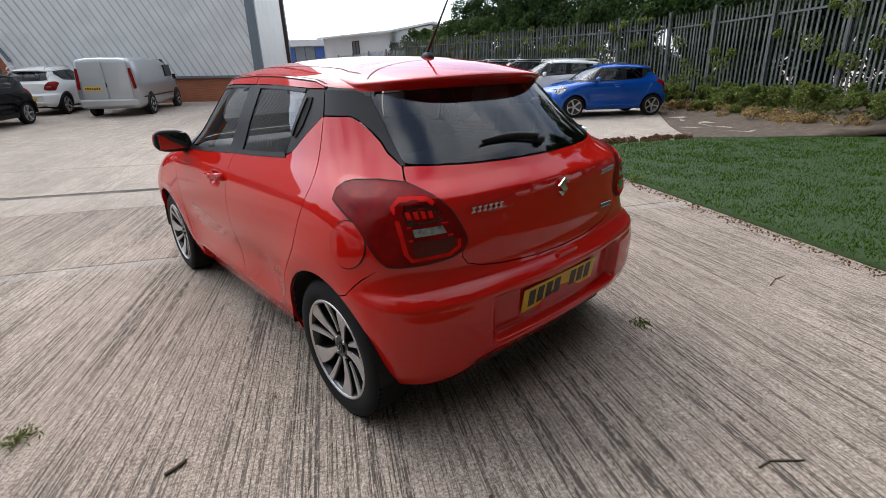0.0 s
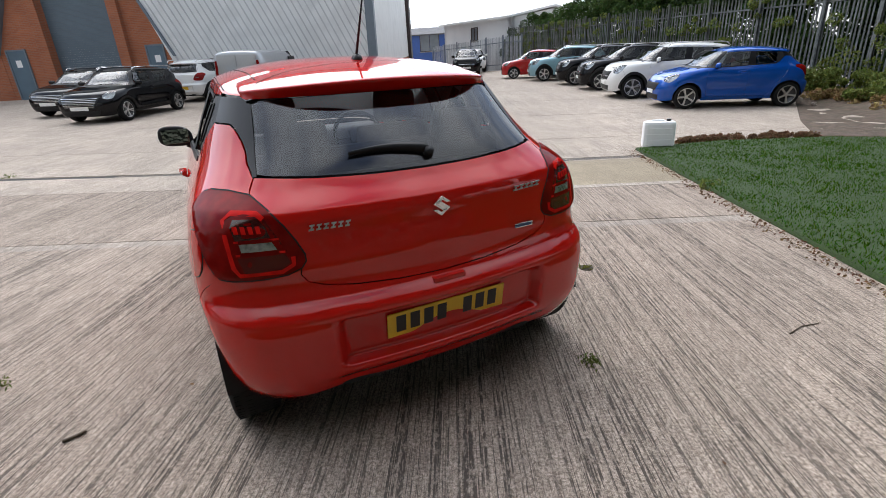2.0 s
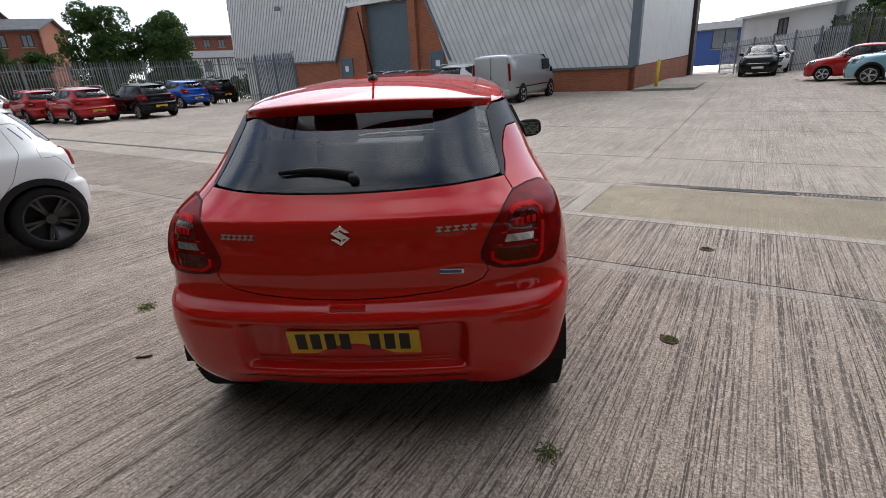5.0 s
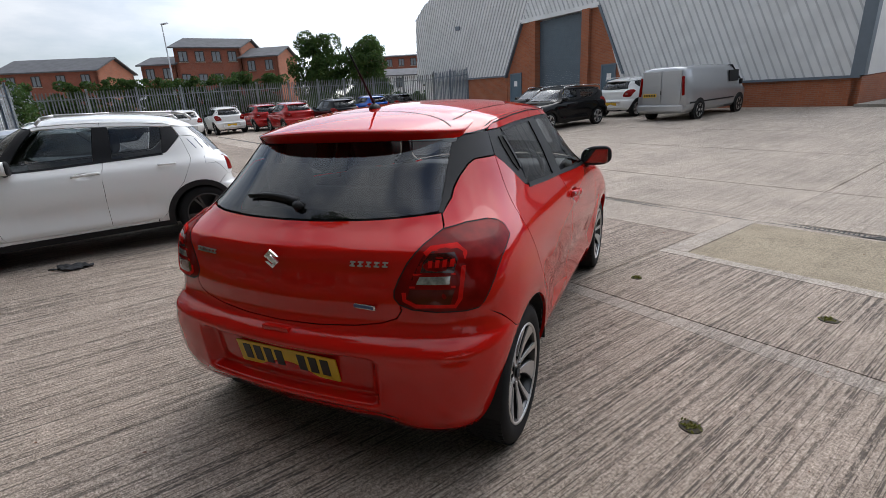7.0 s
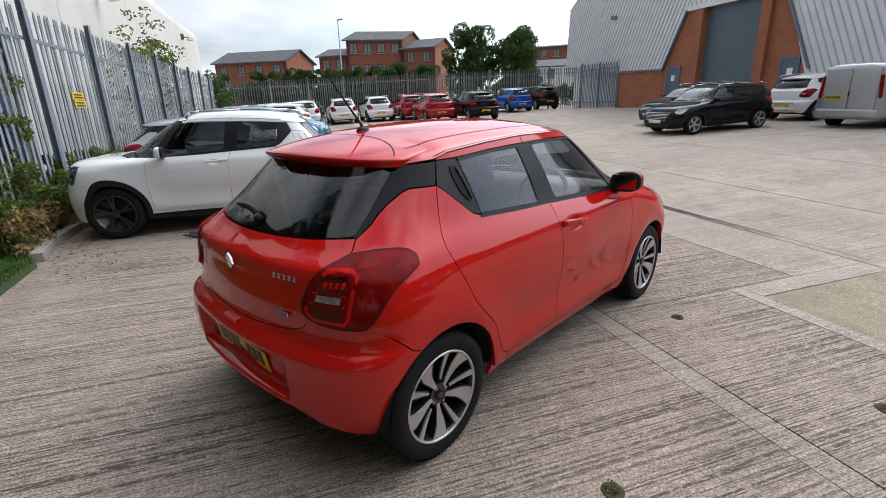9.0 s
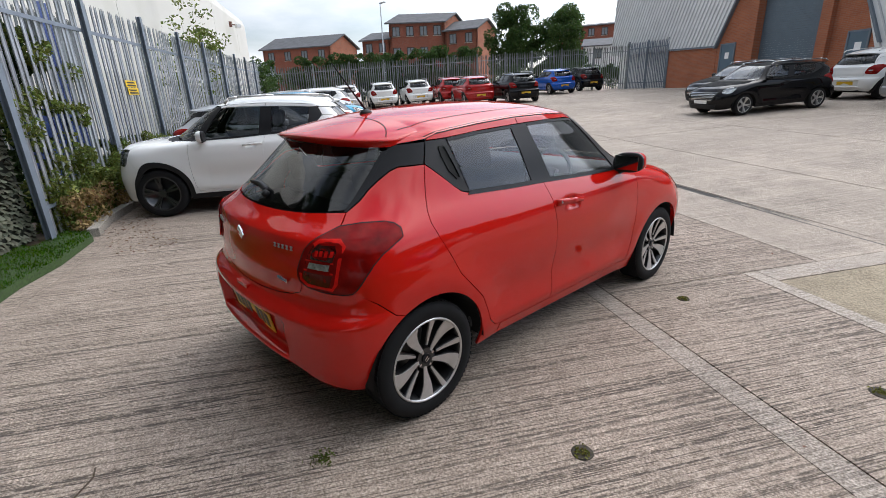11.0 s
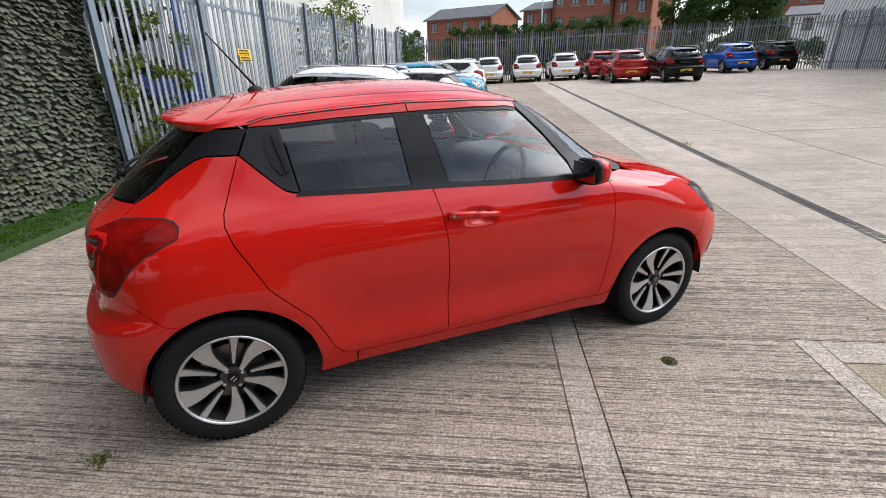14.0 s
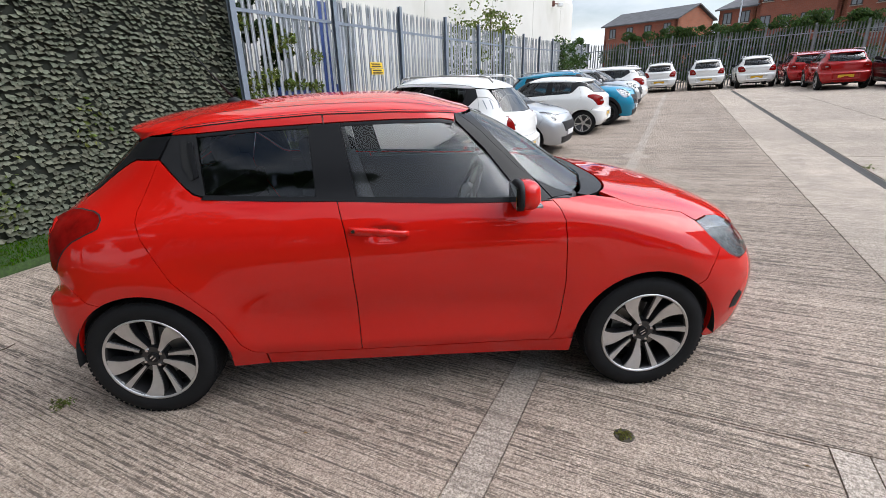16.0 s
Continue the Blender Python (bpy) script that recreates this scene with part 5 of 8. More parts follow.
    part("hub", bm, M_WHEELBLACK, root)
    bm = bmesh.new()
    add_cyl(bm, (0.055, 0, 0), (0.066, 0, 0), 0.028, 0.026, seg=28)
    cap = part("hub_cap", bm, M_BLACKTRIM, root)
    bm = bmesh.new()
    add_box(bm, (0.068, -0.004, 0.006), (0.003, 0.024, 0.006), 0, Matrix.Rotation(0.7, 3, "X"))
    add_box(bm, (0.068, 0.004, -0.006), (0.003, 0.024, 0.006), 0, Matrix.Rotation(0.7, 3, "X"))
    part("emblem", bm, M_CHROME, cap)
    for i in range(4):
        a = math.pi / 2 * i + 0.5
        bm = bmesh.new()
        add_cyl(bm, (0.05, 0.045 * math.cos(a), 0.045 * math.sin(a)), (0.066, 0.045 * math.cos(a), 0.045 * math.sin(a)), 0.009, 0.008, seg=6)
        part("wheel_nut", bm, M_CHROME, root)
    return root


w0 = wheel()
w0.matrix_basis = pose(0.752, 0.015, 0.304)
for x, y, turn, spin in ((0.752, 2.445, 0, -5), (-0.752, 0.015, 180, 20), (-0.752, 2.445, 180, -15)):
    copy_thing(w0, pose(x, y, 0.304, 0, 0, turn) @ pose(0, 0, 0, spin, 0, 0))


# ---- small parts ----
def mirror_unit(sx):
    root = empty("door_mirror")
    root.parent = car
    bm = bmesh.new()
    bmesh.ops.create_uvsphere(bm, u_segments=28, v_segments=18, radius=1.0)
    for v in bm.verts:
        x, y, z = v.co
        f = lambda q, n: math.copysign(abs(q) ** n, q)  # noqa: E731
        v.co = Vector((f(x, 0.7) * 0.105 * (1 - 0.1 * z), f(y, 0.75) * 0.065 if y > 0 else f(y, 0.6) * 0.036, f(z, 0.7) * 0.066 + 0.012 * x))
    part("mirror_shell", bm, M_RED, root, smooth=True)
    # black housing that wraps the back of the shell, round the glass
    bm = bmesh.new()
    bmesh.ops.create_uvsphere(bm, u_segments=28, v_segments=18, radius=1.0)
    for v in bm.verts:
        x, y, z = v.co
        f = lambda q, n: math.copysign(abs(q) ** n, q)  # noqa: E731
        v.co = Vector((f(x, 0.66) * 0.1055 * (1 - 0.1 * z), -0.018 if y > 0 else -0.018 + f(y, 0.4) * 0.029, f(z, 0.66) * 0.0665 + 0.012 * x))
    g = part("mirror_bezel", bm, M_BLACKPLASTIC, root, smooth=True)
    bm = bmesh.new()
    add_box(bm, (0, -0.048, 0.0), (0.165, 0.004, 0.094), 0.0018)
    # silver darkened: the reflection of dark flank and hedge is in its colour
    part("mirror_glass", bm, material("mirror_silver", (0.32, 0.33, 0.34), 0.02, 1.0, 0.0), g)
    bm = bmesh.new()
    add_box(bm, (0.02, 0.052, -0.038), (0.12, 0.03, 0.014), 0.005)
    part("indicator", bm, M_LENS_CLEAR, root, "clear indicator strip")
    bm = bmesh.new()
    add_cyl(bm, (-0.06, 0.01, -0.055), (-0.15, 0.02, -0.085), 0.028, 0.035, seg=12)
    part("mirror_arm", bm, M_BLACKPLASTIC, root)
    root.matrix_basis = pose(0.885, 1.80, 1.058) if sx > 0 else pose(-0.885, 1.80, 1.058) @ Matrix.Diagonal((-1, 1, 1, 1))
    return root


mirror_unit(1)
mirror_unit(-1)


def door_handle(sx):
    root = empty("door_handle")
    root.parent = car
    pts = []
    for i in range(13):
        q = i / 12
        y = 1.035 + 0.235 * q
        lift = 0.014 + 0.024 * math.sin(math.pi * min(1, max(0, q))) ** 0.6 + 0.022 * math.exp(-(((y - 1.185) / 0.062) ** 4))
        U = at_side(y, 0.905)
        p, n = body_s(np.array([U]), np.array([0.912 - 0.02 * q]))
        pts.append((Vector(p[0]), Vector(n[0]), lift))
    bm = bmesh.new()
    rings = []
    for i, (p, n, lift) in enumerate(pts):
        h = 0.020 if i < 5 else 0.020 - 0.006 * (i - 5) / 7
        up = Vector((0, 0, 1))
        rings.append([bm.verts.new(v) for v in (p + n * (lift - 0.012) - up * h, p + n * lift - up * h * 0.8, p + n * (lift + 0.004), p + n * lift + up * h * 0.8, p + n * (lift - 0.012) + up * h)])
    for a, b in zip(rings[:-1], rings[1:]):
        for j in range(5):
            bm.faces.new((a[j], a[(j + 1) % 5], b[(j + 1) % 5], b[j]))
    bm.faces.new(rings[0])
    bm.faces.new(rings[-1][::-1])
    bmesh.ops.recalc_face_normals(bm, faces=bm.faces)
    if sx < 0:
        bmesh.ops.transform(bm, matrix=Matrix.Diagonal((-1, 1, 1, 1)), verts=bm.verts)
        bmesh.ops.reverse_faces(bm, faces=bm.faces)
    part("grip", bm, M_RED, root, smooth=True)
    p, n, lift = pts[1]
    bm = bmesh.new()
    add_cyl(bm, p + n * lift, p + n * (lift + 0.006), 0.008, seg=16)
    if sx < 0:
        bmesh.ops.transform(bm, matrix=Matrix.Diagonal((-1, 1, 1, 1)), verts=bm.verts)
    part("keyhole", bm, M_CHROME, root)


door_handle(1)
door_handle(-1)


def antenna():
    root = empty("roof_antenna")
    root.parent = car
    zb = 1.448
    bm = bmesh.new()
    bmesh.ops.create_uvsphere(bm, u_segments=20, v_segments=12, radius=1.0)
    for v in bm.verts:
        v.co = Vector((v.co.x * 0.026, v.co.y * 0.042 + 0.315, max(-0.2, v.co.z) * 0.030 + zb))
    part("antenna_base", bm, M_BLACKPLASTIC, root, smooth=True)
    bm = bmesh.new()
    add_cyl(bm, (0, 0.322, zb + 0.015), (0, 0.125, zb + 0.275), 0.0065, 0.003, seg=10)
    part("antenna_mast", bm, M_BLACKPLASTIC, root, smooth=True)


antenna()


def on_tail(x, z, off=0.0):
    """A point of the tail and its outward normal."""
    p, n = body_s(np.array([math.copysign(at_rear(abs(x), z), x)]), np.array([z]), off)
    return Vector(p[0]), Vector(n[0])


def wiper():
    root = empty("rear_wiper")
    root.parent = car
    bm = bmesh.new()
    ring = []
    for i in range(13):
        q = i / 12
        x, z = 0.03 - 0.30 * q, 1.098 + 0.012 * math.sin(math.pi * q) + 0.012 * q
        p, n = on_tail(x, z, 0.016 - 0.006 * q)
        w = 0.022 - 0.014 * q
        t = Vector((0, 0.55, 0.83))
        ring.append([bm.verts.new(v) for v in (p - t * w, p + n * 0.012, p + t * w, p - n * 0.006)])
    for a, b in zip(ring[:-1], ring[1:]):
        for j in range(4):
            bm.faces.new((a[j], a[(j + 1) % 4], b[(j + 1) % 4], b[j]))
    bm.faces.new(ring[0])
    bm.faces.new(ring[-1][::-1])
    bmesh.ops.recalc_face_normals(bm, faces=bm.faces)
    part("wiper_arm", bm, M_BLACKPLASTIC, root, smooth=True)
    p, n = on_tail(0.03, 1.088, 0.0)
    bm = bmesh.new()
    add_cyl(bm, p, p + n * 0.026, 0.021, 0.016, seg=20)
    part("wiper_pivot", bm, M_BLACKPLASTIC, root, smooth=True)


wiper()


def number_plate():
    root = empty("number_plate")
    root.parent = car
    bm = bmesh.new()
    add_box(bm, (0, 0, 0), (0.52, 0.006, 0.111), 0.004)
    pl = part("plate", bm, M_PLATE_Y, root, "yellow rear number plate with black bars")
    for i, w in enumerate((0.05, 0.05, 0.05, 0.05, 0.0, 0.05, 0.05, 0.05)):
        if not w:
            continue
        bm = bmesh.new()
        add_box(bm, (-0.205 + i * 0.058, -0.0042, 0.004), (0.040, 0.002, 0.074), 0.0006)
        part("bar", bm, M_INK, pl)
    bm = bmesh.new()
    add_box(bm, (0.01, -0.0042, -0.048), (0.12, 0.0015, 0.004))
    part("maker_bar", bm, M_INK, pl)
    root.matrix_basis = pose(0.0, -0.508, 0.492, 10, 0, 0)


number_plate()


def badges():
    root = empty("badge")
    root.parent = car
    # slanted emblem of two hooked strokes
    p, n = on_tail(0.0, 0.919, 0.006)
    M = Matrix.Translation(p) @ Matrix.Rotation(radians(5), 4, "X")
    bm = bmesh.new()
    for sgn in (1, -1):
        q = [(-0.034, 0.010), (0.002, 0.038), (0.036, 0.012), (0.018, 0.012), (0.002, 0.024), (-0.012, 0.010), (0.022, -0.016), (0.012, -0.024)]
        add_prism(bm, [(a * sgn, b * sgn) for a, b in q], 0.0, -0.006, lambda u, v, h: M @ Vector((u, h, v)))
    part("emblem", bm, M_CHROME, root)
    # lettering and hybrid plaque as chrome bars
    for x0, x1, z, k in ((-0.478, -0.335, 0.912, 6), (0.338, 0.49, 0.922, 5)):
        for i in range(k):
            x = x0 + (x1 - x0) * (i + 0.5) / k
            p, n = on_tail(x, z, 0.003)
            bm = bmesh.new()
            w = (x1 - x0) / k * 0.70
            for u0, u1, v0, v1 in ((0.0, 1.0, 0.72, 1.0), (0.0, 1.0, 0.0, 0.28), (0.34, 0.66, 0.28, 0.72)):
                q = [(-w / 2 + w * u + 0.006 * (v - 0.5), 0.020 * (v - 0.5)) for u, v in ((u0, v0), (u1, v0), (u1, v1), (u0, v1))]
                add_prism(bm, q, 0.0, -0.004, lambda u, v, h: p + Vector((u, h, v)))
            part("letter_bar", bm, M_BADGE, root)
    p, n = on_tail(0.385, 0.763, 0.003)
    bm = bmesh.new()
    add_box(bm, p, (0.10, 0.005, 0.02), 0.002)
    pq = part("plaque", bm, M_CHROME, root)
    bm = bmesh.new()
    add_box(bm, p + Vector((0, -0.003, 0)), (0.084, 0.003, 0.011))
    part("plaque_bar", bm, material("blue_plaque", (0.05, 0.09, 0.2), 0.3), pq)


badges()

# latch recess over the bumper, towing cover, fuel flap
bm = bmesh.new()
add_box(bm, (0.0, -0.528, 0.645), (0.135, 0.03, 0.022), 0.006)
part("latch_recess", bm, M_RED, car)
panel("towing_cover", [("r", -0.10, 0.272), ("r", 0.06, 0.272), ("r", 0.05, 0.318), ("r", -0.09, 0.318)], M_RED, car, off=0.003, thick=0.01)
flap = [("s", -0.188 + 0.080 * math.cos(2 * math.pi * i / 28), 0.820 + 0.083 * math.sin(2 * math.pi * i / 28)) for i in range(28)]
panel("fuel_flap", flap, M_RED, car, -1, off=0.003, thick=0.003, gap=0.0)
ring_o = [("s", -0.188 + 0.084 * math.cos(2 * math.pi * i / 28), 0.820 + 0.087 * math.sin(2 * math.pi * i / 28)) for i in range(28)]
panel("fuel_flap_gap", ring_o, M_UNDER, car, -1, off=0.0012, thick=0.002, gap=0.0)

# dark floor pan and inner shell, so that the cabin is closed
bm = bmesh.new()
add_box(bm, (0, 1.24, 0.27), (1.28, 3.2, 0.12), 0.03)
part("floor_pan", bm, M_UNDER, car)
for sx in (1, -1):
    bm = bmesh.new()
    add_box(bm, (sx * 0.745, 1.22, 0.66), (0.03, 1.66, 0.70), 0.01)
    part("door_lining", bm, M_DASH, car)
bm = bmesh.new()
add_box(bm, (0, -0.02, 0.62), (1.3, 0.5, 0.74), 0.05)
part("boot_lining", bm, M_UNDER, car)
bm = bmesh.new()
add_box(bm, (0, 2.44, 0.56), (1.15, 0.74, 0.42), 0.05)
part("engine_bay", bm, M_UNDER, car)
bm = bmesh.new()
add_box(bm, (0, -0.40, 0.40), (0.9, 0.1, 0.3), 0.03)
part("rear_valance", bm, M_UNDER, car)


def seat(x, y, rear=False):
    root = empty("front_seat" if not rear else "rear_seat")
    root.parent = car
    w = 0.50 if not rear else 1.24
    bm = bmesh.new()
    add_box(bm, (0, 0.18, 0.47), (w, 0.50, 0.18), 0.06)
    part("cushion", bm, M_SEAT, root, smooth=True)
    bm = bmesh.new()
    add_box(bm, (0, -0.14, 0.80), (w * 0.98, 0.15, 0.60), 0.06, Matrix.Rotation(radians(16), 3, "X"))
    part("backrest", bm, M_SEAT, root, smooth=True)
    for hx in ((0,) if not rear else (-0.38, 0.38)):
        bm = bmesh.new()
        add_box(bm, (hx, -0.235, 1.20 if not rear else 1.12), (0.26, 0.10, 0.19), 0.045, Matrix.Rotation(radians(12), 3, "X"))
        part("headrest", bm, M_SEAT, root, smooth=True)
    root.matrix_basis = pose(x, y, 0)


seat(0.36, 1.05)
seat(-0.36, 1.05)
seat(0.0, 0.30, True)
bm = bmesh.new()
add_box(bm, (0, 1.93, 0.88), (1.36, 0.42, 0.26), 0.08)
part("dashboard", bm, M_DASH, car, smooth=True)
sw = empty("steering_wheel")
sw.parent = car
bm = bmesh.new()
k1, k2 = 40, 8
ringv = [[bm.verts.new(((0.185 + 0.016 * math.cos(2 * math.pi * j / k2)) * math.cos(2 * math.pi * i / k1), (0.185 + 0.016 * math.cos(2 * math.pi * j / k2)) * math.sin(2 * math.pi * i / k1), 0.016 * math.sin(2 * math.pi * j / k2))) for j in range(k2)] for i in range(k1)]
for i in range(k1):
    for j in range(k2):
        bm.faces.new((ringv[i][j], ringv[(i + 1) % k1][j], ringv[(i + 1) % k1][(j + 1) % k2], ringv[i][(j + 1) % k2]))
bmesh.ops.recalc_face_normals(bm, faces=bm.faces)
part("wheel_rim", bm, M_BLACKPLASTIC, sw, smooth=True)
bm = bmesh.new()
add_box(bm, (0, 0, -0.01), (0.15, 0.11, 0.05), 0.02)
for a in (0, 180, 270):
    add_box(bm, (0.11 * math.cos(radians(a)), 0.11 * math.sin(radians(a)), -0.005), (0.13, 0.035, 0.02), 0.005, Matrix.Rotation(radians(a), 3, "Z"))
part("wheel_boss", bm, M_DASH, sw)
sw.matrix_basis = pose(0.36, 1.60, 0.95, 66, 0, 0)
bm = bmesh.new()
add_box(bm, (0, 1.70, 1.33), (0.24, 0.03, 0.07), 0.015)
part("cabin_mirror", bm, M_BLACKPLASTIC, car)
for x in (-0.27, 0.27):
    bm = bmesh.new()
    add_box(bm, (x, 1.56, 1.352), (0.36, 0.12, 0.012), 0.004, Matrix.Rotation(radians(-14), 3, "X"))
    part("sun_visor", bm, M_VISOR, car)


# ---- the other parked vehicles: the same kind of panels, reshaped to other bodies ----
def smooth01(v):
    v = np.clip(v, 0, 1)
    return v * v * (3 - 2 * v)


def shape(wb, ro, fo, w, zk, tail, hood, blunt=0.0):
    """A change of body: wheelbase, overhangs, width, heights, an upright tail and a blunter bonnet."""
    def f(p):
        x, y, z = p[:, 0], p[:, 1], p[:, 2]
        yy = np.where(y < 0, y * ro, np.where(y < 2.44, y * wb / 2.44, wb + (y - 2.44) * fo))
        yy = yy - tail * smooth01((z - 0.93) / 0.32) * smooth01((1.1 - y) / 1.4)
        zz = np.interp(z, [a for a, _ in zk], [b for _, b in zk])
        yy = yy + blunt * smooth01((z - 0.55) / 0.35) * smooth01((y - 2.1) / 0.6) * smooth01((3.25 - y) / 0.5)
        zz = zz + hood * smooth01((z - 0.55) / 0.3) * smooth01((y - 1.9) / 0.9)
        return np.stack([x * w, yy, zz], -1)
    return f


BODIES = {
    "hatch": dict(f=shape(2.44, 1, 1, 1, [(0, 0), (2, 2)], 0, 0), wb=2.44, w=1.0, r=0.3045),
    "crossover": dict(skip=("spoiler",), f=shape(2.435, 0.93, 0.84, 0.975, [(0, 0), (0.3, 0.34), (0.9, 0.94), (1.02, 1.035), (1.5, 1.60)], 0.05, 0.05, 0.12), wb=2.435, w=0.975, r=0.335),
    "suv": dict(f=shape(2.60, 1.22, 1.08, 1.05, [(0, 0), (0.3, 0.35), (1.0, 1.10), (1.5, 1.65)], 0.22, 0.07), wb=2.60, w=1.05, r=0.345),
    "estate": dict(f=shape(2.66, 1.55, 1.15, 1.04, [(0, 0), (0.3, 0.31), (1.0, 0.985), (1.5, 1.50)], 0.52, 0.0), wb=2.66, w=1.04, r=0.318),
}
M_TINT = glass("tinted_car_glass", (0.42, 0.46, 0.46))
KEEP = ("bonnet", "front_bumper", "front_door", "front_door_frame", "front_door_glass", "front_fender", "quarter_panel", "rear_bumper", "rear_door", "rear_door_frame", "rear_door_glass", "rear_window", "roof", "scuttle", "sill", "spoiler", "tailgate", "waist_strip", "windscreen", "windscreen_pillar", "mirror_sail", "door_pillar", "pillar_trim", "handle_panel", "tail_lamp", "headlamp", "floor_pan", "engine_bay", "wheel_housing", "dashboard", "rear_valance", "door_mirror", "front_seat", "number_plate", "door_handle")
SUBS = {"tail_lamp": ("reverse_lamp",), "headlamp": ("reflector", "projector", "light_guide"), "door_mirror": ("mirror_shell", "mirror_arm", "mirror_bezel"), "front_seat": ("backrest", "headrest"), "number_plate": ("plate",), "door_handle": ("grip",)}


def extras(style, root):
    """Front and trim parts by body: grille, intakes, plate, arch cladding, rails."""
    def nose(name, z0, z1, x0, x1, mat, off=0.006, **k):
        panel(name, mirror_half([("f", 0.0, z1), ("f", x1 * 0.5, z1), ("f", x1, z1), ("f", x0, z0), ("f", x0 * 0.5, z0), ("f", 0.0, z0)]), mat, root, off=off, gap=0, thick=0.012, du=0.06, dz=0.05, **k)
    if style == "hatch":
        nose("grille", 0.46, 0.66, 0.40, 0.55, M_BLACKPLASTIC)
    elif style == "estate":
        nose("grille", 0.44, 0.74, 0.44, 0.58, M_BLACKPLASTIC)
        for i in range(6):
            z = 0.475 + 0.045 * i
            nose("grille_bar", z, z + 0.014, 0.43 + 0.02 * i, 0.43 + 0.02 * i, M_CHROME, off=0.014)
    else:
        nose("grille", 0.52, 0.72, 0.46, 0.58, M_BLACKPLASTIC)
        nose("grille_bar", 0.60, 0.625, 0.50, 0.50, M_CHROME, off=0.014)
    nose("lower_grille", 0.23, 0.36, 0.50, 0.56, M_BLACKPLASTIC)
    nose("front_plate", 0.38, 0.48, 0.26, 0.26, M_WHITE, off=0.018)
    if style != "hatch":
        for sx in (1, -1):
            pts = [(0.0, 1.40), (0.06, 1.455), (0.2, 1.475), (0.8, 1.495), (1.3, 1.482), (1.42, 1.465), (1.48, 1.41)]
            bm = bmesh.new()
            for (ya, za), (yb, zb) in zip(pts[:-1], pts[1:]):
                add_cyl(bm, (sx * 0.545, ya, za), (sx * 0.545, yb, zb), 0.016, seg=8)
            part("roof_rail", bm, M_CHROME if style == "estate" else M_ALLOY, root, smooth=True)
    if style in ("crossover", "suv"):
        for sx in (1, -1):
            for c, a0, a1 in ((ARCH_R, 200, -14), (ARCH_F, 194, -8)):
                panel("arch_cladding", (arc_pts(c, 0.415, a0 - 8, a1 + 6, 22) + arc_pts(c, 0.350, a1, a0, 22))[::-1], M_BLACKPLASTIC, root, sx, off=0.009, gap=0, thick=0.02)
            panel("sill_cladding", [("s", 0.40, 0.215), ("s", 2.08, 0.20), ("s", 2.08, 0.262), ("s", 0.42, 0.27)], M_BLACKPLASTIC, root, sx, off=0.008, gap=0, thick=0.02)
    if style == "crossover":
        for sx in (1, -1):
            panel("fuel_flap_line", [("s", -0.19, 0.90), ("s", -0.07, 0.90), ("s", -0.07, 1.02), ("s", -0.19, 1.02)], M_STEEL_G, root, sx, off=0.0008, gap=0, thick=0.004)
            panel("fuel_flap", [("s", -0.187, 0.903), ("s", -0.073, 0.903), ("s", -0.073, 1.017), ("s", -0.187, 1.017)], M_RED, root, sx, off=0.003, gap=0, thick=0.004)
            bm = bmesh.new()
            p0, n0 = body_s(np.array([at_side(0.36, 0.95)]), np.array([0.95]))
            for dy, dx, w in ((0.0, 0.030, 0.19), (-0.085, 0.014, 0.02), (0.085, 0.014, 0.02)):
                add_box(bm, (sx * (p0[0][0] + dx), 0.36 + dy, 0.95), (0.022 if w > 0.1 else 0.04, w, 0.026), 0.007)
            part("rear_grip", bm, M_RED, root, smooth=True)
            panel("lamp_lens", [("r", 0.60, 0.80), ("r", 0.72, 0.79), ("s", -0.34, 0.80), ("s", -0.33, 0.99), ("r", 0.66, 1.0)], M_LENS_RED, root, sx, off=0.018, gap=0, thick=0.03)
            # grey strips put the shade of the body-coloured pillar grooves into colour
            for k in range(3):
                y = -0.11 + 0.085 * k
                panel("pillar_slit", [("s", y - 0.05, 1.10), ("s", y - 0.042, 1.098), ("s", y + 0.048, 1.198), ("s", y + 0.04, 1.20)], M_STEEL_G, root, sx, off=0.004, gap=0, thick=0.01)


def bake(me, M, f):
    """A copy of a mesh, moved by M and reshaped by f."""
    c = me.copy()
    co = np.empty(len(c.vertices) * 3, np.float32)
    c.vertices.foreach_get("co", co)
    p = co.reshape(-1, 3).astype(float) @ np.array(M.to_3x3()).T + np.array(M.translation)
    c.vertices.foreach_set("co", f(p).astype(np.float32).ravel())
    if M.determinant() < 0:
        c.flip_normals()
    c.update()
    return c


def build_kit(style):
    """All outer parts of one body style: (name, mesh, name of the owner or None)."""
    f, out = BODIES[style]["f"], []
    tmp = new("kit")
    extras(style, tmp)
    for top in list(car.children) + list(tmp.children):
        base = top.name.split(".")[0]
        if top.parent is car and (base not in KEEP or base in BODIES[style].get("skip", ())):
            continue
        own = (base, bake(top.data, top.matrix_basis, f) if top.type == "MESH" else None, [])
        for sub in top.children:
            if sub.name.split(".")[0] in SUBS.get(base, ()):
                own[2].append((sub.name.split(".")[0], bake(sub.data, top.matrix_basis @ sub.matrix_basis, f)))
        out.append(own)
    for o in list(tmp.children):
        bpy.data.objects.remove(o)
    bpy.data.objects.remove(tmp)
    return out


KITS = {k: build_kit(k) for k in BODIES}


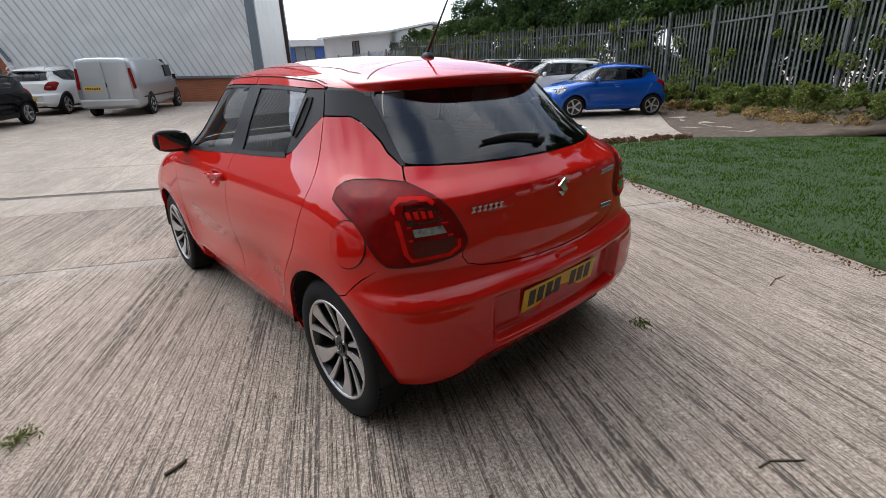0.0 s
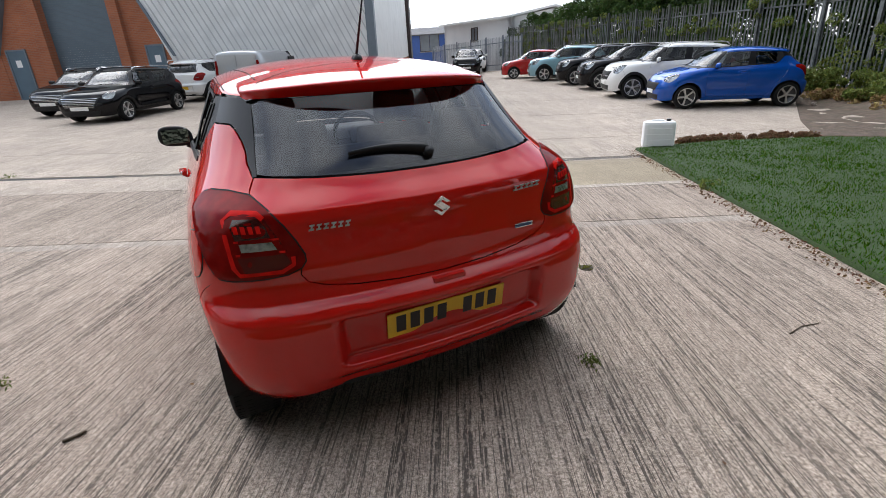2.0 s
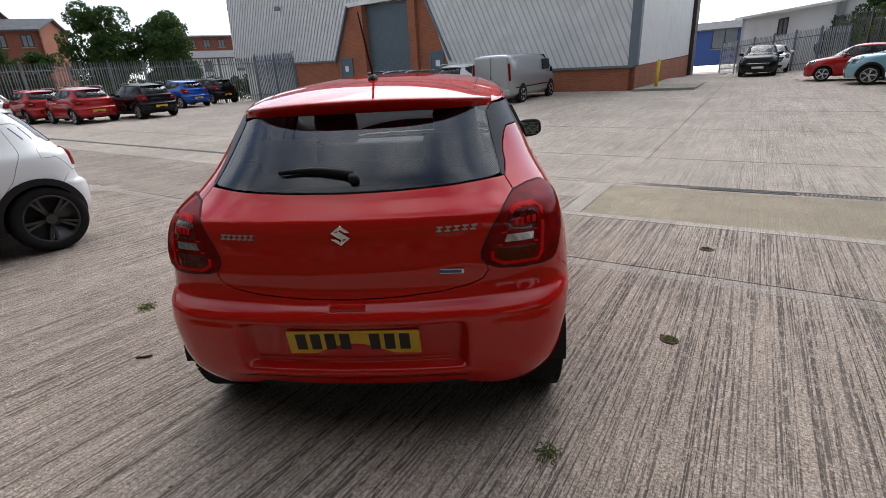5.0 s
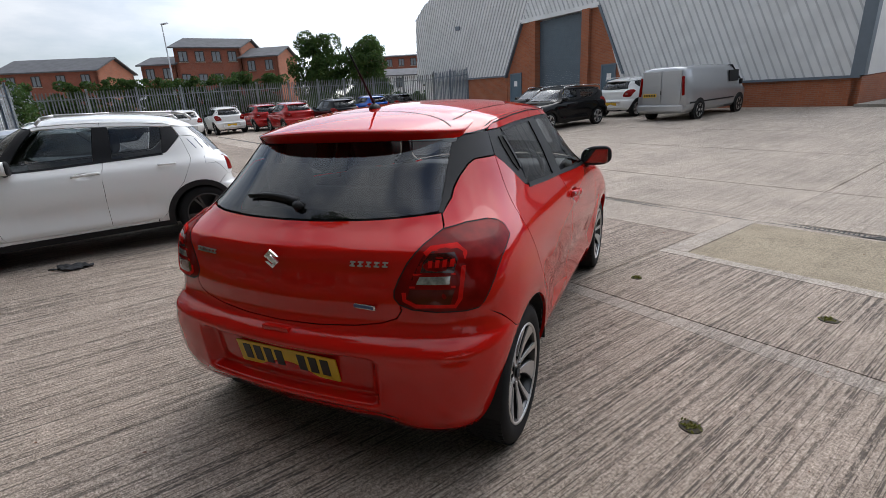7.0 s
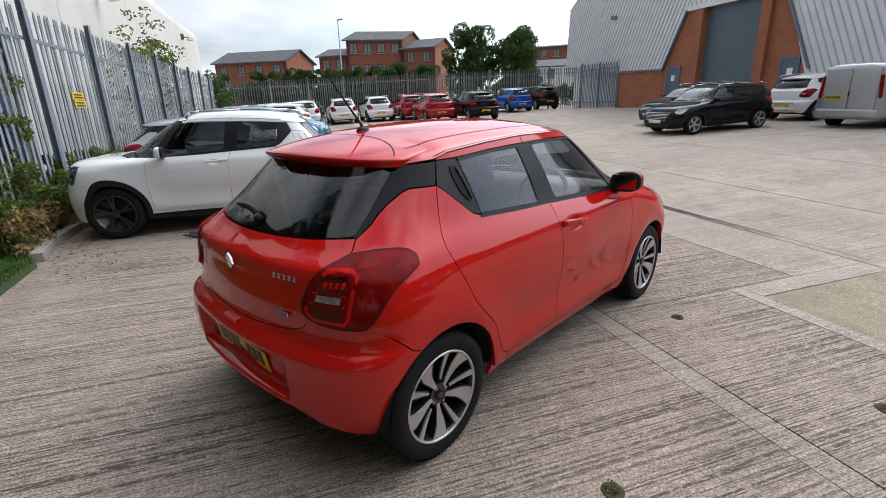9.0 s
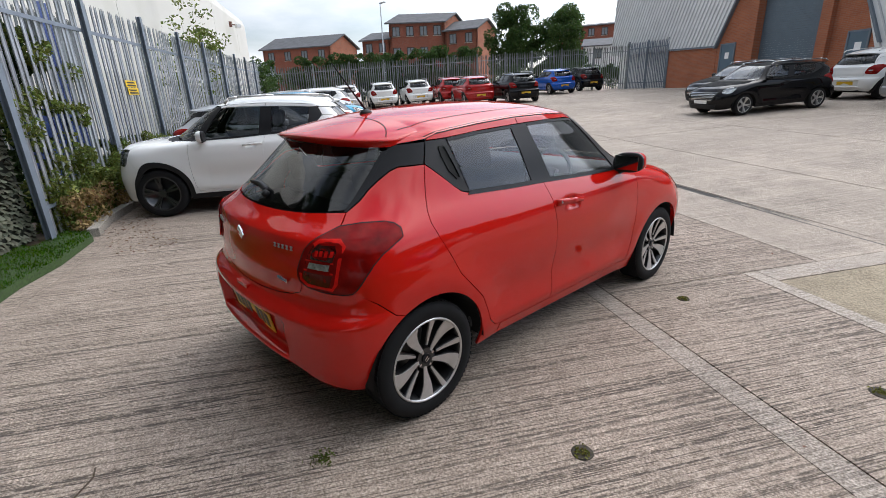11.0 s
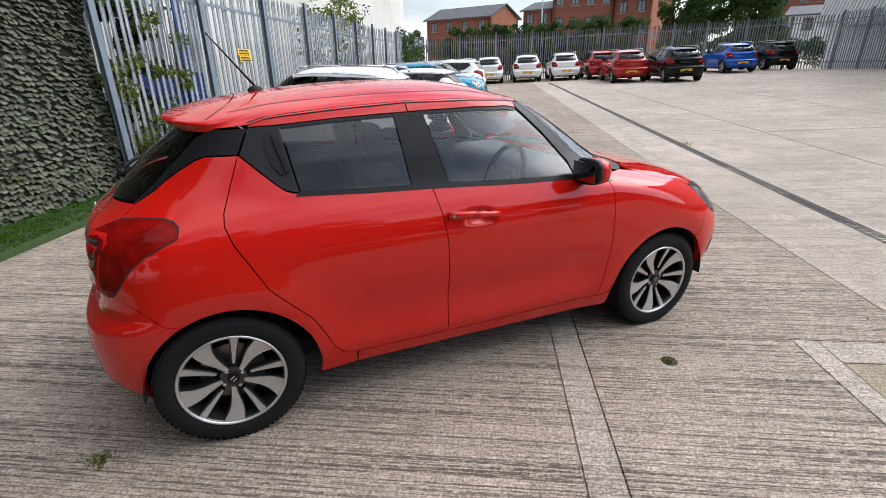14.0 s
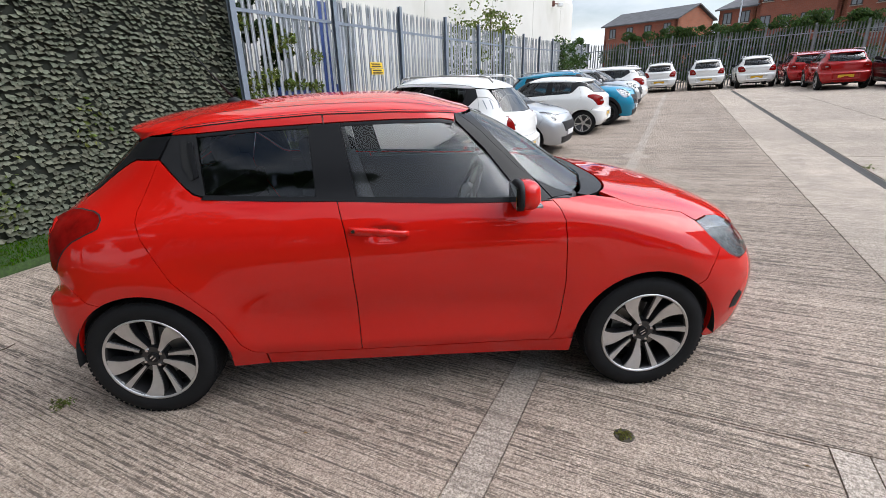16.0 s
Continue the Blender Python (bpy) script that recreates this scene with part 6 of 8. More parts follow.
def wheel_kit(spokes, mat_spoke, twin):
    """A plainer road wheel: tyre, rim, spokes and cap."""
    def turned(pr, k=40):
        bm = bmesh.new()
        rows = [[bm.verts.new((x, r * math.cos(2 * math.pi * i / k), r * math.sin(2 * math.pi * i / k))) for x, r in pr] for i in range(k)]
        for i in range(k):
            a, b = rows[i], rows[(i + 1) % k]
            for j in range(len(pr) - 1):
                bm.faces.new((a[j], a[j + 1], b[j + 1], b[j]))
        bmesh.ops.recalc_face_normals(bm, faces=bm.faces)
        return bm
    root = new("kit")
    part("tyre", turned([(-0.085, 0.215), (-0.096, 0.25), (-0.09, 0.288), (-0.06, 0.3045), (0.06, 0.3045), (0.09, 0.288), (0.096, 0.25), (0.088, 0.222), (0.085, 0.215)]), M_RUBBER, root, smooth=True)
    part("rim", turned([(0.085, 0.222), (0.09, 0.216), (0.084, 0.205), (0.02, 0.195), (0.015, 0.0)]), M_WHEELBLACK, root, smooth=True)
    part("rim_edge", turned([(0.0875, 0.221), (0.0915, 0.216), (0.086, 0.205)]), mat_spoke, root, smooth=True)
    for i in range(spokes):
        bm = bmesh.new()
        for da in ((-0.13, 0.13) if twin else (0.0,)):
            a = 2 * math.pi * i / spokes
            c0, c1 = (Vector((0.07, 0.04 * math.cos(a), 0.04 * math.sin(a))), Vector((0.084, 0.212 * math.cos(a + da), 0.212 * math.sin(a + da))))
            t = Vector((0, -math.sin(a), math.cos(a)))
            w0, w1 = (0.011, 0.012) if twin else (0.016, 0.026)
            back = Vector((-0.03, 0, 0))
            q = [bm.verts.new(v) for v in (c0 - t * w0, c0 + t * w0, c1 + t * w1, c1 - t * w1, c0 - t * w0 + back, c0 + t * w0 + back, c1 + t * w1 + back, c1 - t * w1 + back)]
            for fa in ((0, 1, 2, 3), (0, 4, 5, 1), (1, 5, 6, 2), (3, 2, 6, 7), (0, 3, 7, 4)):
                bm.faces.new([q[j] for j in fa])
        bmesh.ops.recalc_face_normals(bm, faces=bm.faces)
        part("spoke", bm, mat_spoke, root)
    bm = bmesh.new()
    add_cyl(bm, (0.03, 0, 0), (0.078, 0, 0), 0.055, 0.045, seg=20)
    part("hub_cap", bm, M_WHEELBLACK if mat_spoke is M_WHEELBLACK else M_ALLOY, root)
    res = [(o.name.split(".")[0], o.data) for o in root.children]
    for o in list(root.children):
        bpy.data.objects.remove(o)
    bpy.data.objects.remove(root)
    return res


WHEELS = {"silver": wheel_kit(5, M_ALLOY, True), "sport": wheel_kit(5, M_ALLOY, False), "black": wheel_kit(5, M_WHEELBLACK, True)}


def stand(x, y, heading, wb):
    """The pose of a vehicle on the ground, rear axle at x, y."""
    h = radians(heading)
    f = Vector((-math.sin(h), math.cos(h), 0))
    r = Vector((f.y, -f.x, 0))
    zr, zf = ground_z(x, y), ground_z(x + f.x * wb, y + f.y * wb)
    f.z = (zf - zr) / wb
    r.z = ground_z(x + r.x, y + r.y) - zr
    f.normalize()
    r = (r - f * r.dot(f)).normalized()
    u = r.cross(f)
    M = Matrix((r, f, u)).transposed().to_4x4()
    M.translation = (x, y, zr)
    return M



PAINTS = {
    "white": paint("white_car_paint", (0.78, 0.78, 0.76), 0.0, 0.35),
    "black": paint("black_car_paint", (0.004, 0.004, 0.005), 0.0, 0.3, 0.55),
    "blue": paint("bright_blue_car_paint", (0.004, 0.075, 0.38), 0.25, 0.32),
    "red": paint("deep_red_car_paint", (0.36, 0.012, 0.012), 0.15, 0.35),
    "silver": paint("silver_car_paint", (0.42, 0.43, 0.44), 0.6, 0.35),
    "turquoise": paint("turquoise_car_paint", (0.01, 0.22, 0.36), 0.3, 0.35),
    "pale_blue": paint("pale_blue_car_paint", (0.22, 0.38, 0.44), 0.3, 0.35),
}


def vehicle(name, style, colour, wheels, x, y, heading, label, group="", front=False):
    b = BODIES[style]
    if front:
        h = radians(heading)
        x, y = x + math.sin(h) * b["wb"], y - math.cos(h) * b["wb"]
    root = empty(name, stand(x, y, heading, b["wb"]), label, "car", group)
    mat = PAINTS[colour]

    def put(nm, me, parent):
        o = new(nm, me)
        o.parent = parent
        for i, m in enumerate(me.materials):
            swap = None
            if m is M_RED:
                swap = mat
            elif m is M_LENS_RED and nm == "tail_lamp" and style == "crossover":
                swap = mat
            elif m is M_GLASS and nm != "headlamp":
                swap = M_TINT
            elif m is M_BLACKTRIM and nm == "pillar_trim" and style != "hatch":
                swap = mat
            if swap is not None:
                o.material_slots[i].link = "OBJECT"
                o.material_slots[i].material = swap
        return o
    for nm, me, subs in KITS[style]:
        own = new(nm) if me is None else put(nm, me, root)
        own.parent = root
        for sn, sm in subs:
            put(sn, sm, own)
    s = b["r"] / 0.3045
    for sx in (1, -1):
        for yy in (0.0, b["wb"]):
            w = new("wheel")
            w.parent = root
            w.matrix_basis = pose(sx * 0.752 * b["w"], yy + 0.01, b["r"], 0, 0, 0 if sx > 0 else 180) @ pose(0, 0, 0, (x * 37 + yy * 50) % 72, 0, 0) @ Matrix.Scale(s, 4)
            for nm, me in WHEELS[wheels]:
                o = new(nm, me)
                o.parent = w
    return root


vehicle("compact_suv", "crossover", "white", "black", -4.6, 2.65, 151.5, "white compact crossover with black wheels parked nose to the fence")
G = "cars parked along the cream building's fence"
vehicle("parked_car", "hatch", "silver", "silver", -8.72, 1.80, -28.5, "silver hatchback parked with its tail to the fence", G)
vehicle("parked_car", "hatch", "white", "silver", -10.45, 6.12, 151.5, "small white hatchback parked nose to the fence", G)
vehicle("parked_suv", "suv", "turquoise", "black", -13.5, 5.15, -28.5, "turquoise blue crossover parked with its tail to the fence", G)
vehicle("parked_suv", "suv", "silver", "silver", -17.6, 7.2, -28.5, "silver crossover with roof rails parked tail to the fence", G)
vehicle("parked_suv", "suv", "white", "silver", -18.6, 10.9, 151.5, "white crossover parked nose to the palisade fence", G)
G = "row of cars parked before the far fence"
for tx, ty, style, colour, lab in ((-25.2, 15.4, "suv", "white", "white crossover seen from its tail before the far fence"), (-24.0, 17.5, "suv", "white", "white crossover with dark tail glass before the far fence"), (-22.6, 19.4, "suv", "white", "white crossover parked beside a dark red one"), (-21.0, 21.0, "suv", "red", "dark red crossover parked between other crossovers"), (-17.1, 19.4, "suv", "red", "bright red crossover with a yellow rear plate"), (-14.8, 20.6, "suv", "black", "black crossover parked beside a red one"), (-16.8, 27.3, "suv", "blue", "bright blue crossover parked near the warehouse gate"), (-16.5, 30.4, "suv", "black", "black crossover parked beside the steel gate")):
    vehicle("parked_suv", style, colour, "silver", tx - 0.879 * 0.7, ty + 0.477 * 0.7, 61.5, lab, G)
G = "row of cars parked before the overgrown fence"
vehicle("blue_hatchback", "hatch", "blue", "sport", 13.35, 5.85, 55.4, "bright blue five-door hatchback with dark machined alloy wheels", G)
for x, y, style, colour, lab in ((12.4, 10.0, "suv", "white", "white crossover with tinted glass beside a blue hatchback"), (13.9, 12.9, "suv", "black", "black crossover with silver wheels in a row of cars"), (15.0, 15.5, "suv", "black", "black crossover with black cladding in a row of cars"), (15.9, 18.8, "suv", "pale_blue", "pale blue crossover with black arch cladding"), (16.1, 21.7, "hatch", "red", "red hatchback at the end of the row")):
    vehicle("parked_suv" if style == "suv" else "parked_car", style, colour, "silver", x, y, 55.4, lab, G, True)
vehicle("parked_suv", "suv", "black", "silver", 17.5, 29.5, 150, "black crossover facing the yard before a white building")
vehicle("parked_suv", "suv", "white", "silver", 19.7, 32.2, 150, "white crossover parked before the white building's fence")
vehicle("estate_car", "estate", "black", "silver", -1.9, 18.3, 149.6, "black estate car with a chrome grille and silver rails")
vehicle("estate_car", "estate", "black", "silver", -3.2, 21.2, 149.6, "black estate car parked close behind another one")
vehicle("parked_suv", "suv", "white", "silver", -0.7, 21.2, -28.5, "white crossover parked nose to the warehouse beside a van")


# ---- the silver van ----
def van(x, y, heading):
    root = empty("panel_van", stand(x, y, heading, 3.2), "silver panel van with blank rear doors and tall red lamps", "van")
    sil = PAINTS["silver"]
    st = [(-0.98, 1.80, 0.90), (-0.90, 1.87, 0.93), (-0.5, 1.895, 0.95), (1.2, 1.90, 0.95), (2.2, 1.88, 0.95), (2.65, 1.82, 0.945), (3.05, 1.52, 0.94), (3.4, 1.22, 0.93), (3.75, 1.04, 0.90), (3.98, 0.86, 0.82), (4.06, 0.66, 0.74)]
    bm = bmesh.new()
    rows = []
    for yy, h, w in st:
        sec = [(0.90 * w, 0.28), (0.985 * w, 0.42), (w, min(0.7, h * 0.7)), (0.992 * w, min(1.05, h * 0.85)), (0.945 * w, max(h * 0.78, 0.55) if h > 1.5 else h * 0.9), (0.88 * w, h - 0.14 if h > 1.5 else h * 0.95), (0.80 * w, h - 0.05), (0.5 * w, h - 0.005), (0.0, h)]
        full = [(a, b) for a, b in sec] + [(-a, b) for a, b in sec[-2::-1]]
        rows.append([bm.verts.new((a, yy, b)) for a, b in full])
    for a, b in zip(rows[:-1], rows[1:]):
        for j in range(len(a) - 1):
            bm.faces.new((a[j], b[j], b[j + 1], a[j + 1]))
    bm.faces.new(rows[0])
    bm.faces.new(rows[-1][::-1])
    for a, b in zip(rows[:-1], rows[1:]):
        bm.faces.new((a[-1], b[-1], b[0], a[0]))
    bmesh.ops.recalc_face_normals(bm, faces=bm.faces)
    part("body", bm, sil, root, smooth=True)
    for sx in (-1, 1):
        bm = bmesh.new()
        add_box(bm, (sx * 0.375, -0.99, 1.16), (0.725, 0.05, 1.20), 0.03)
        d = part("rear_door", bm, sil, root)
        bm = bmesh.new()
        add_box(bm, (sx * 0.375, -1.017, 1.45), (0.58, 0.012, 0.42), 0.005)
        part("door_recess", bm, sil, d)
        bm = bmesh.new()
        add_box(bm, (sx * 0.80, -0.962, 1.22), (0.10, 0.08, 0.66), 0.03, Matrix.Rotation(sx * -0.09, 3, "Y"))
        part("tail_lamp", bm, M_LENS_RED, root)
        bm = bmesh.new()
        add_box(bm, (sx * 0.925, 2.55, 1.42), (0.03, 0.80, 0.42), 0.012, Matrix.Rotation(sx * -0.1, 3, "Y"))
        part("side_window", bm, M_BLACKTRIM, root)
        bm = bmesh.new()
        add_box(bm, (sx * 1.00, 3.05, 1.18), (0.12, 0.09, 0.20), 0.035)
        part("door_mirror", bm, M_BLACKPLASTIC, root)
        bm = bmesh.new()
        add_box(bm, (sx * 0.955, 1.0, 0.62), (0.02, 3.4, 0.05), 0.008)
        part("rubbing_strip", bm, M_BLACKPLASTIC, root)
        for yy in (0.0, 3.2):
            bm = bmesh.new()
            add_cyl(bm, (sx * 0.80, yy, 0.36), (sx * 0.957, yy, 0.36), 0.40, seg=36)
            part("wheel_arch", bm, M_UNDER, root)
            w = new("wheel")
            w.parent = root
            w.matrix_basis = pose(sx * 0.875, yy, 0.33, 0, 0, 0 if sx > 0 else 180) @ Matrix.Scale(1.08, 4)
            for nm, me in WHEELS["silver"]:
                o = new(nm, me)
                o.parent = w
    bm = bmesh.new()
    add_box(bm, (0, -0.99, 0.46), (1.76, 0.18, 0.24), 0.05)
    part("rear_bumper", bm, sil, root)
    bm = bmesh.new()
    add_box(bm, (-0.42, -1.022, 0.92), (0.52, 0.01, 0.115), 0.004)
    pl = part("number_plate", bm, M_PLATE_Y, root)
    for k in range(7):
        bm = bmesh.new()
        add_box(bm, (-0.62 + 0.066 * k, -1.029, 0.92), (0.042, 0.004, 0.07))
        part("bar", bm, M_INK, pl)
    bm = bmesh.new()
    add_box(bm, (0.0, -1.02, 1.02), (0.03, 0.02, 0.14), 0.006)
    part("door_handle", bm, M_BLACKPLASTIC, root)
    bm = bmesh.new()
    for a, b in (((-0.78, 3.02, 1.56), (0.78, 3.02, 1.56)),):
        q = [bm.verts.new(v) for v in ((-0.76, 2.72, 1.80), (0.76, 2.72, 1.80), (0.84, 3.36, 1.27), (-0.84, 3.36, 1.27))]
        bm.faces.new(q)
    r = bmesh.ops.extrude_face_region(bm, geom=list(bm.faces))
    bmesh.ops.translate(bm, vec=(0, 0.02, 0.03), verts=[v for v in r["geom"] if isinstance(v, bmesh.types.BMVert)])
    bmesh.ops.recalc_face_normals(bm, faces=bm.faces)
    part("windscreen", bm, M_BLACKTRIM, root)


van(1.5, 18.9, -28.5)


# ---- planting: leaves, trees, turf, screens ----
def leafy(name, color, spread=0.35, rough=0.6, dead=0.0):
    """Leaf material: every leaf its own green, some yellowed, light passing through."""
    m = bpy.data.materials.new(name)
    m.use_nodes = True
    n, l = m.node_tree.nodes, m.node_tree.links
    b = n["Principled BSDF"]
    b.inputs["Roughness"].default_value = rough
    b.inputs["Specular IOR Level"].default_value = 0.3
    ge = n.new("ShaderNodeNewGeometry")
    hs = n.new("ShaderNodeHueSaturation")
    hs.inputs["Color"].default_value = (*color, 1)
    mr = n.new("ShaderNodeMapRange")
    mr.inputs["To Min"].default_value, mr.inputs["To Max"].default_value = 1 - spread, 1 + spread
    l.new(ge.outputs["Random Per Island"], mr.inputs["Value"])
    l.new(mr.outputs["Result"], hs.inputs["Value"])
    m2 = n.new("ShaderNodeMapRange")
    m2.inputs["To Min"].default_value, m2.inputs["To Max"].default_value = 0.47, 0.53
    fr = n.new("ShaderNodeMath")
    fr.operation = "FRACT"
    mu = n.new("ShaderNodeMath")
    mu.operation = "MULTIPLY"
    mu.inputs[1].default_value = 17.3
    l.new(ge.outputs["Random Per Island"], mu.inputs[0])
    l.new(mu.outputs[0], fr.inputs[0])
    l.new(fr.outputs[0], m2.inputs["Value"])
    l.new(m2.outputs["Result"], hs.inputs["Hue"])
    l.new(hs.outputs["Color"], b.inputs["Base Color"])
    tr = n.new("ShaderNodeBsdfTranslucent")
    l.new(hs.outputs["Color"], tr.inputs["Color"])
    mx = n.new("ShaderNodeMixShader")
    mx.inputs[0].default_value = 0.38
    l.new(b.outputs["BSDF"], mx.inputs[1])
    l.new(tr.outputs["BSDF"], mx.inputs[2])
    l.new(mx.outputs["Shader"], n["Material Output"].inputs["Surface"])
    return m


M_LEAF = leafy("tree_leaf", (0.045, 0.085, 0.018))
M_LEAF_D = leafy("dark_tree_leaf", (0.028, 0.055, 0.014))
M_WEED = leafy("weed_leaf", (0.13, 0.165, 0.035), 0.45)
M_DRY = leafy("dry_grass", (0.30, 0.21, 0.09), 0.4)
M_DEAD = leafy("dead_leaf", (0.14, 0.075, 0.035), 0.5)
M_SCREENLEAF = leafy("faded_screen_leaf", (0.165, 0.175, 0.128), 0.35, 0.8)
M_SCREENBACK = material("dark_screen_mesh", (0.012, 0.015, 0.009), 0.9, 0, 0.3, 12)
M_BARK = material("bark", (0.10, 0.075, 0.05), 0.9, 0, 0.3, 14, bump=0.6, bscale=30)
M_TURF = leafy("turf_blade", (0.038, 0.098, 0.002), 0.45, 0.9)
M_TURF.node_tree.nodes["Principled BSDF"].inputs["Specular IOR Level"].default_value = 0.05
M_TURFBASE = material("turf_backing", (0.022, 0.046, 0.006), 0.9, 0, 0.4, 40, bump=0.5, bscale=150)
M_SOIL = material("dry_soil", (0.085, 0.058, 0.040), 0.95, 0, 0.5, 9, bump=0.9, bscale=25, stain=(0.06, 0.05, 0.03), stain_scale=4)
M_KERB = concrete("kerb_concrete", (0.34, 0.31, 0.27), 0.0)
RNG = np.random.default_rng(11)


def leaves(name, P, size, mat, parent=None, flat=0.0, N=None, aspect=0.55):
    """One leaf at every point of P: a folded blade of four corners, turned at random."""
    P = np.asarray(P, float)
    k = len(P)
    if N is None:
        N = RNG.normal(size=(k, 3))
        N[:, 2] = N[:, 2] * (1 - flat) + flat * 1.5
    N = N / np.linalg.norm(N, axis=1, keepdims=True)
    T = np.cross(N, RNG.normal(size=(k, 3)))
    T /= np.linalg.norm(T, axis=1, keepdims=True)
    B = np.cross(N, T)
    s = (np.asarray(size) * RNG.uniform(0.6, 1.35, k))[:, None]
    v = np.stack([P - T * s * 0.5, P + B * s * aspect * 0.5 + N * s * 0.10 - T * s * 0.05, P + T * s * 0.5, P - B * s * aspect * 0.5 + N * s * 0.10 - T * s * 0.05], 1).reshape(-1, 3)
    me = bpy.data.meshes.new(name)
    base = np.arange(k)[:, None] * 4
    f = np.concatenate([base + [0, 1, 2], base + [0, 2, 3]], 1).reshape(-1, 3)
    me.from_pydata(v.tolist(), [], f.tolist())
    me.materials.append(mat)
    ob = new(name, me)
    if parent is not None:
        ob.parent = parent
    return ob


def clump_points(c, r, count):
    d = RNG.normal(size=(count, 3))
    d /= np.linalg.norm(d, axis=1, keepdims=True)
    return np.array(c) + d * np.array(r) * (RNG.uniform(0.35, 1.0, (count, 1)) ** 0.5)


def tree(x, y, h, spread, n_leaf, size, mat, label, seed, low=0.28, group=""):
    rnd = random.Random(seed)
    z0 = ground_z(x, y)
    root = empty("tree", pose(x, y, z0), label, "tree", group)
    bm = bmesh.new()
    p = Vector((0, 0, -0.1))
    r = 0.035 * h * 0.6
    tips = []
    q = p
    for i in range(6):
        nq = q + Vector((rnd.uniform(-0.12, 0.12) * h * 0.1, rnd.uniform(-0.12, 0.12) * h * 0.1, h * 0.13))
        add_cyl(bm, q, nq, r, r * 0.8, seg=10, caps=False)
        r *= 0.8
        q = nq
        if i >= 1:
            for k in range(3):
                a = rnd.uniform(0, 6.28)
                ln = spread * rnd.uniform(0.5, 0.95) * (1.0 - 0.09 * i)
                e = q + Vector((math.cos(a) * ln, math.sin(a) * ln, ln * rnd.uniform(0.25, 0.8)))
                m = q.lerp(e, 0.5) + Vector((0, 0, -0.08 * ln))
                add_cyl(bm, q, m, r * 0.55, r * 0.36, seg=7, caps=False)
                add_cyl(bm, m, e, r * 0.36, r * 0.10, seg=6, caps=False)
                tips += [m, e]
    tips.append(q + Vector((0, 0, h * 0.12)))
    part("trunk", bm, M_BARK, root, smooth=True)
    pts = []
    each = max(20, n_leaf // (len(tips) + 22))
    for t in tips:
        rr = spread * rnd.uniform(0.2, 0.42)
        pts.append(clump_points((t.x, t.y, max(t.z, h * low)), (rr, rr, rr * 0.75), each))
    for k in range(22):
        a, zz = rnd.uniform(0, 6.28), rnd.uniform(low + 0.08, 0.97)
        w = spread * math.sqrt(max(0.05, 1 - ((zz - 0.6) / 0.42) ** 2)) * rnd.uniform(0.55, 0.95)
        rr = spread * rnd.uniform(0.2, 0.42)
        pts.append(clump_points((math.cos(a) * w, math.sin(a) * w, h * zz), (rr, rr, rr * 0.8), each))
    leaves("crown", np.concatenate(pts), size, mat, root)
    return root


# trees and tall hedge behind the turf, south of the car
for i, (x, y, h, s) in enumerate(((-4.3, -5.2, 9.6, 2.7), (-1.6, -6.6, 10.4, 3.0), (2.2, -8.6, 11.4, 3.8), (7.4, -8.8, 10.6, 3.6), (12.4, -6.2, 10.6, 3.4), (15.9, -2.0, 11.2, 3.4), (19.2, 2.4, 9.8, 3.0))):
    tree(x, y, h, s, 26000, 0.24, M_LEAF_D, "broad dark green tree rising behind the palisade fence", 40 + i, 0.16, "trees behind the yard")
# trees beyond the far fence
tree(-36.0, 45.0, 9.4, 3.3, 18000, 0.30, M_LEAF, "full dark green tree beyond the far fence", 3, 0.14)
tree(-31.6, 48.4, 8.8, 3.1, 17000, 0.30, M_LEAF, "rounded green tree beside a taller one", 4, 0.14)


def bushes(name, line, width, h0, h1, count, size, mat, label, thick=1.0, category="bush", kind="stuff", step=0.3):
    """Scrub along a line of (x, y), of uneven height."""
    pts, acc = [], []
    for (xa, ya), (xb, yb) in zip(line[:-1], line[1:]):
        acc.append(math.hypot(xb - xa, yb - ya))
    tot = sum(acc)
    for (xa, ya), (xb, yb), L in zip(line[:-1], line[1:], acc):
        k = max(3, int(L / step))
        for i in range(k):
            t = (i + RNG.uniform(0, 1)) / k
            x, y = xa + (xb - xa) * t + RNG.uniform(-width, width), ya + (yb - ya) * t + RNG.uniform(-width, width)
            zc = ground_z(x, y) + RNG.uniform(h0, h1)
            r = RNG.uniform(0.2, 0.5) * thick * (1 - 0.45 * (zc - ground_z(x, y) - h0) / max(0.01, h1 - h0))
            pts.append(clump_points((x, y, zc), (r, r, r * 0.85), max(10, int(count * L / tot / k))))
    return tagged(leaves(name, np.concatenate(pts), size, mat), label, category, kind=kind)


# creepers and scrub on the fences
bushes("hedge", [(17.9, 6.0), (15.4, 0.6), (12.8, -2.4), (10.6, -5.4)], 0.7, 0.3, 4.6, 60000, 0.16, M_LEAF_D, "dense dark green thicket close behind the tall fence", 2.0, step=0.06)
bushes("hedge", [(18.2, 5.0), (19.6, 10.0), (21.2, 16.0), (23.0, 23.0)], 0.7, 3.0, 5.4, 46000, 0.18, M_LEAF_D, "tall dark green scrub rising behind the row of cars", 2.2, step=0.08)
bushes("hedge", [(17.8, 3.4), (18.2, 7.0), (19.9, 13.4), (23.6, 29.6)], 0.6, 0.9, 3.9, 90000, 0.15, M_LEAF, "overgrown dark green scrub rising above the palisade fence", 1.9, step=0.08)
bushes("creeper", [(16.3, 6.6), (18.0, 13.4), (21.8, 29.6)], 0.12, 0.2, 3.0, 9000, 0.10, M_WEED, "green creeper climbing through the weathered fence", 0.7, step=0.2)
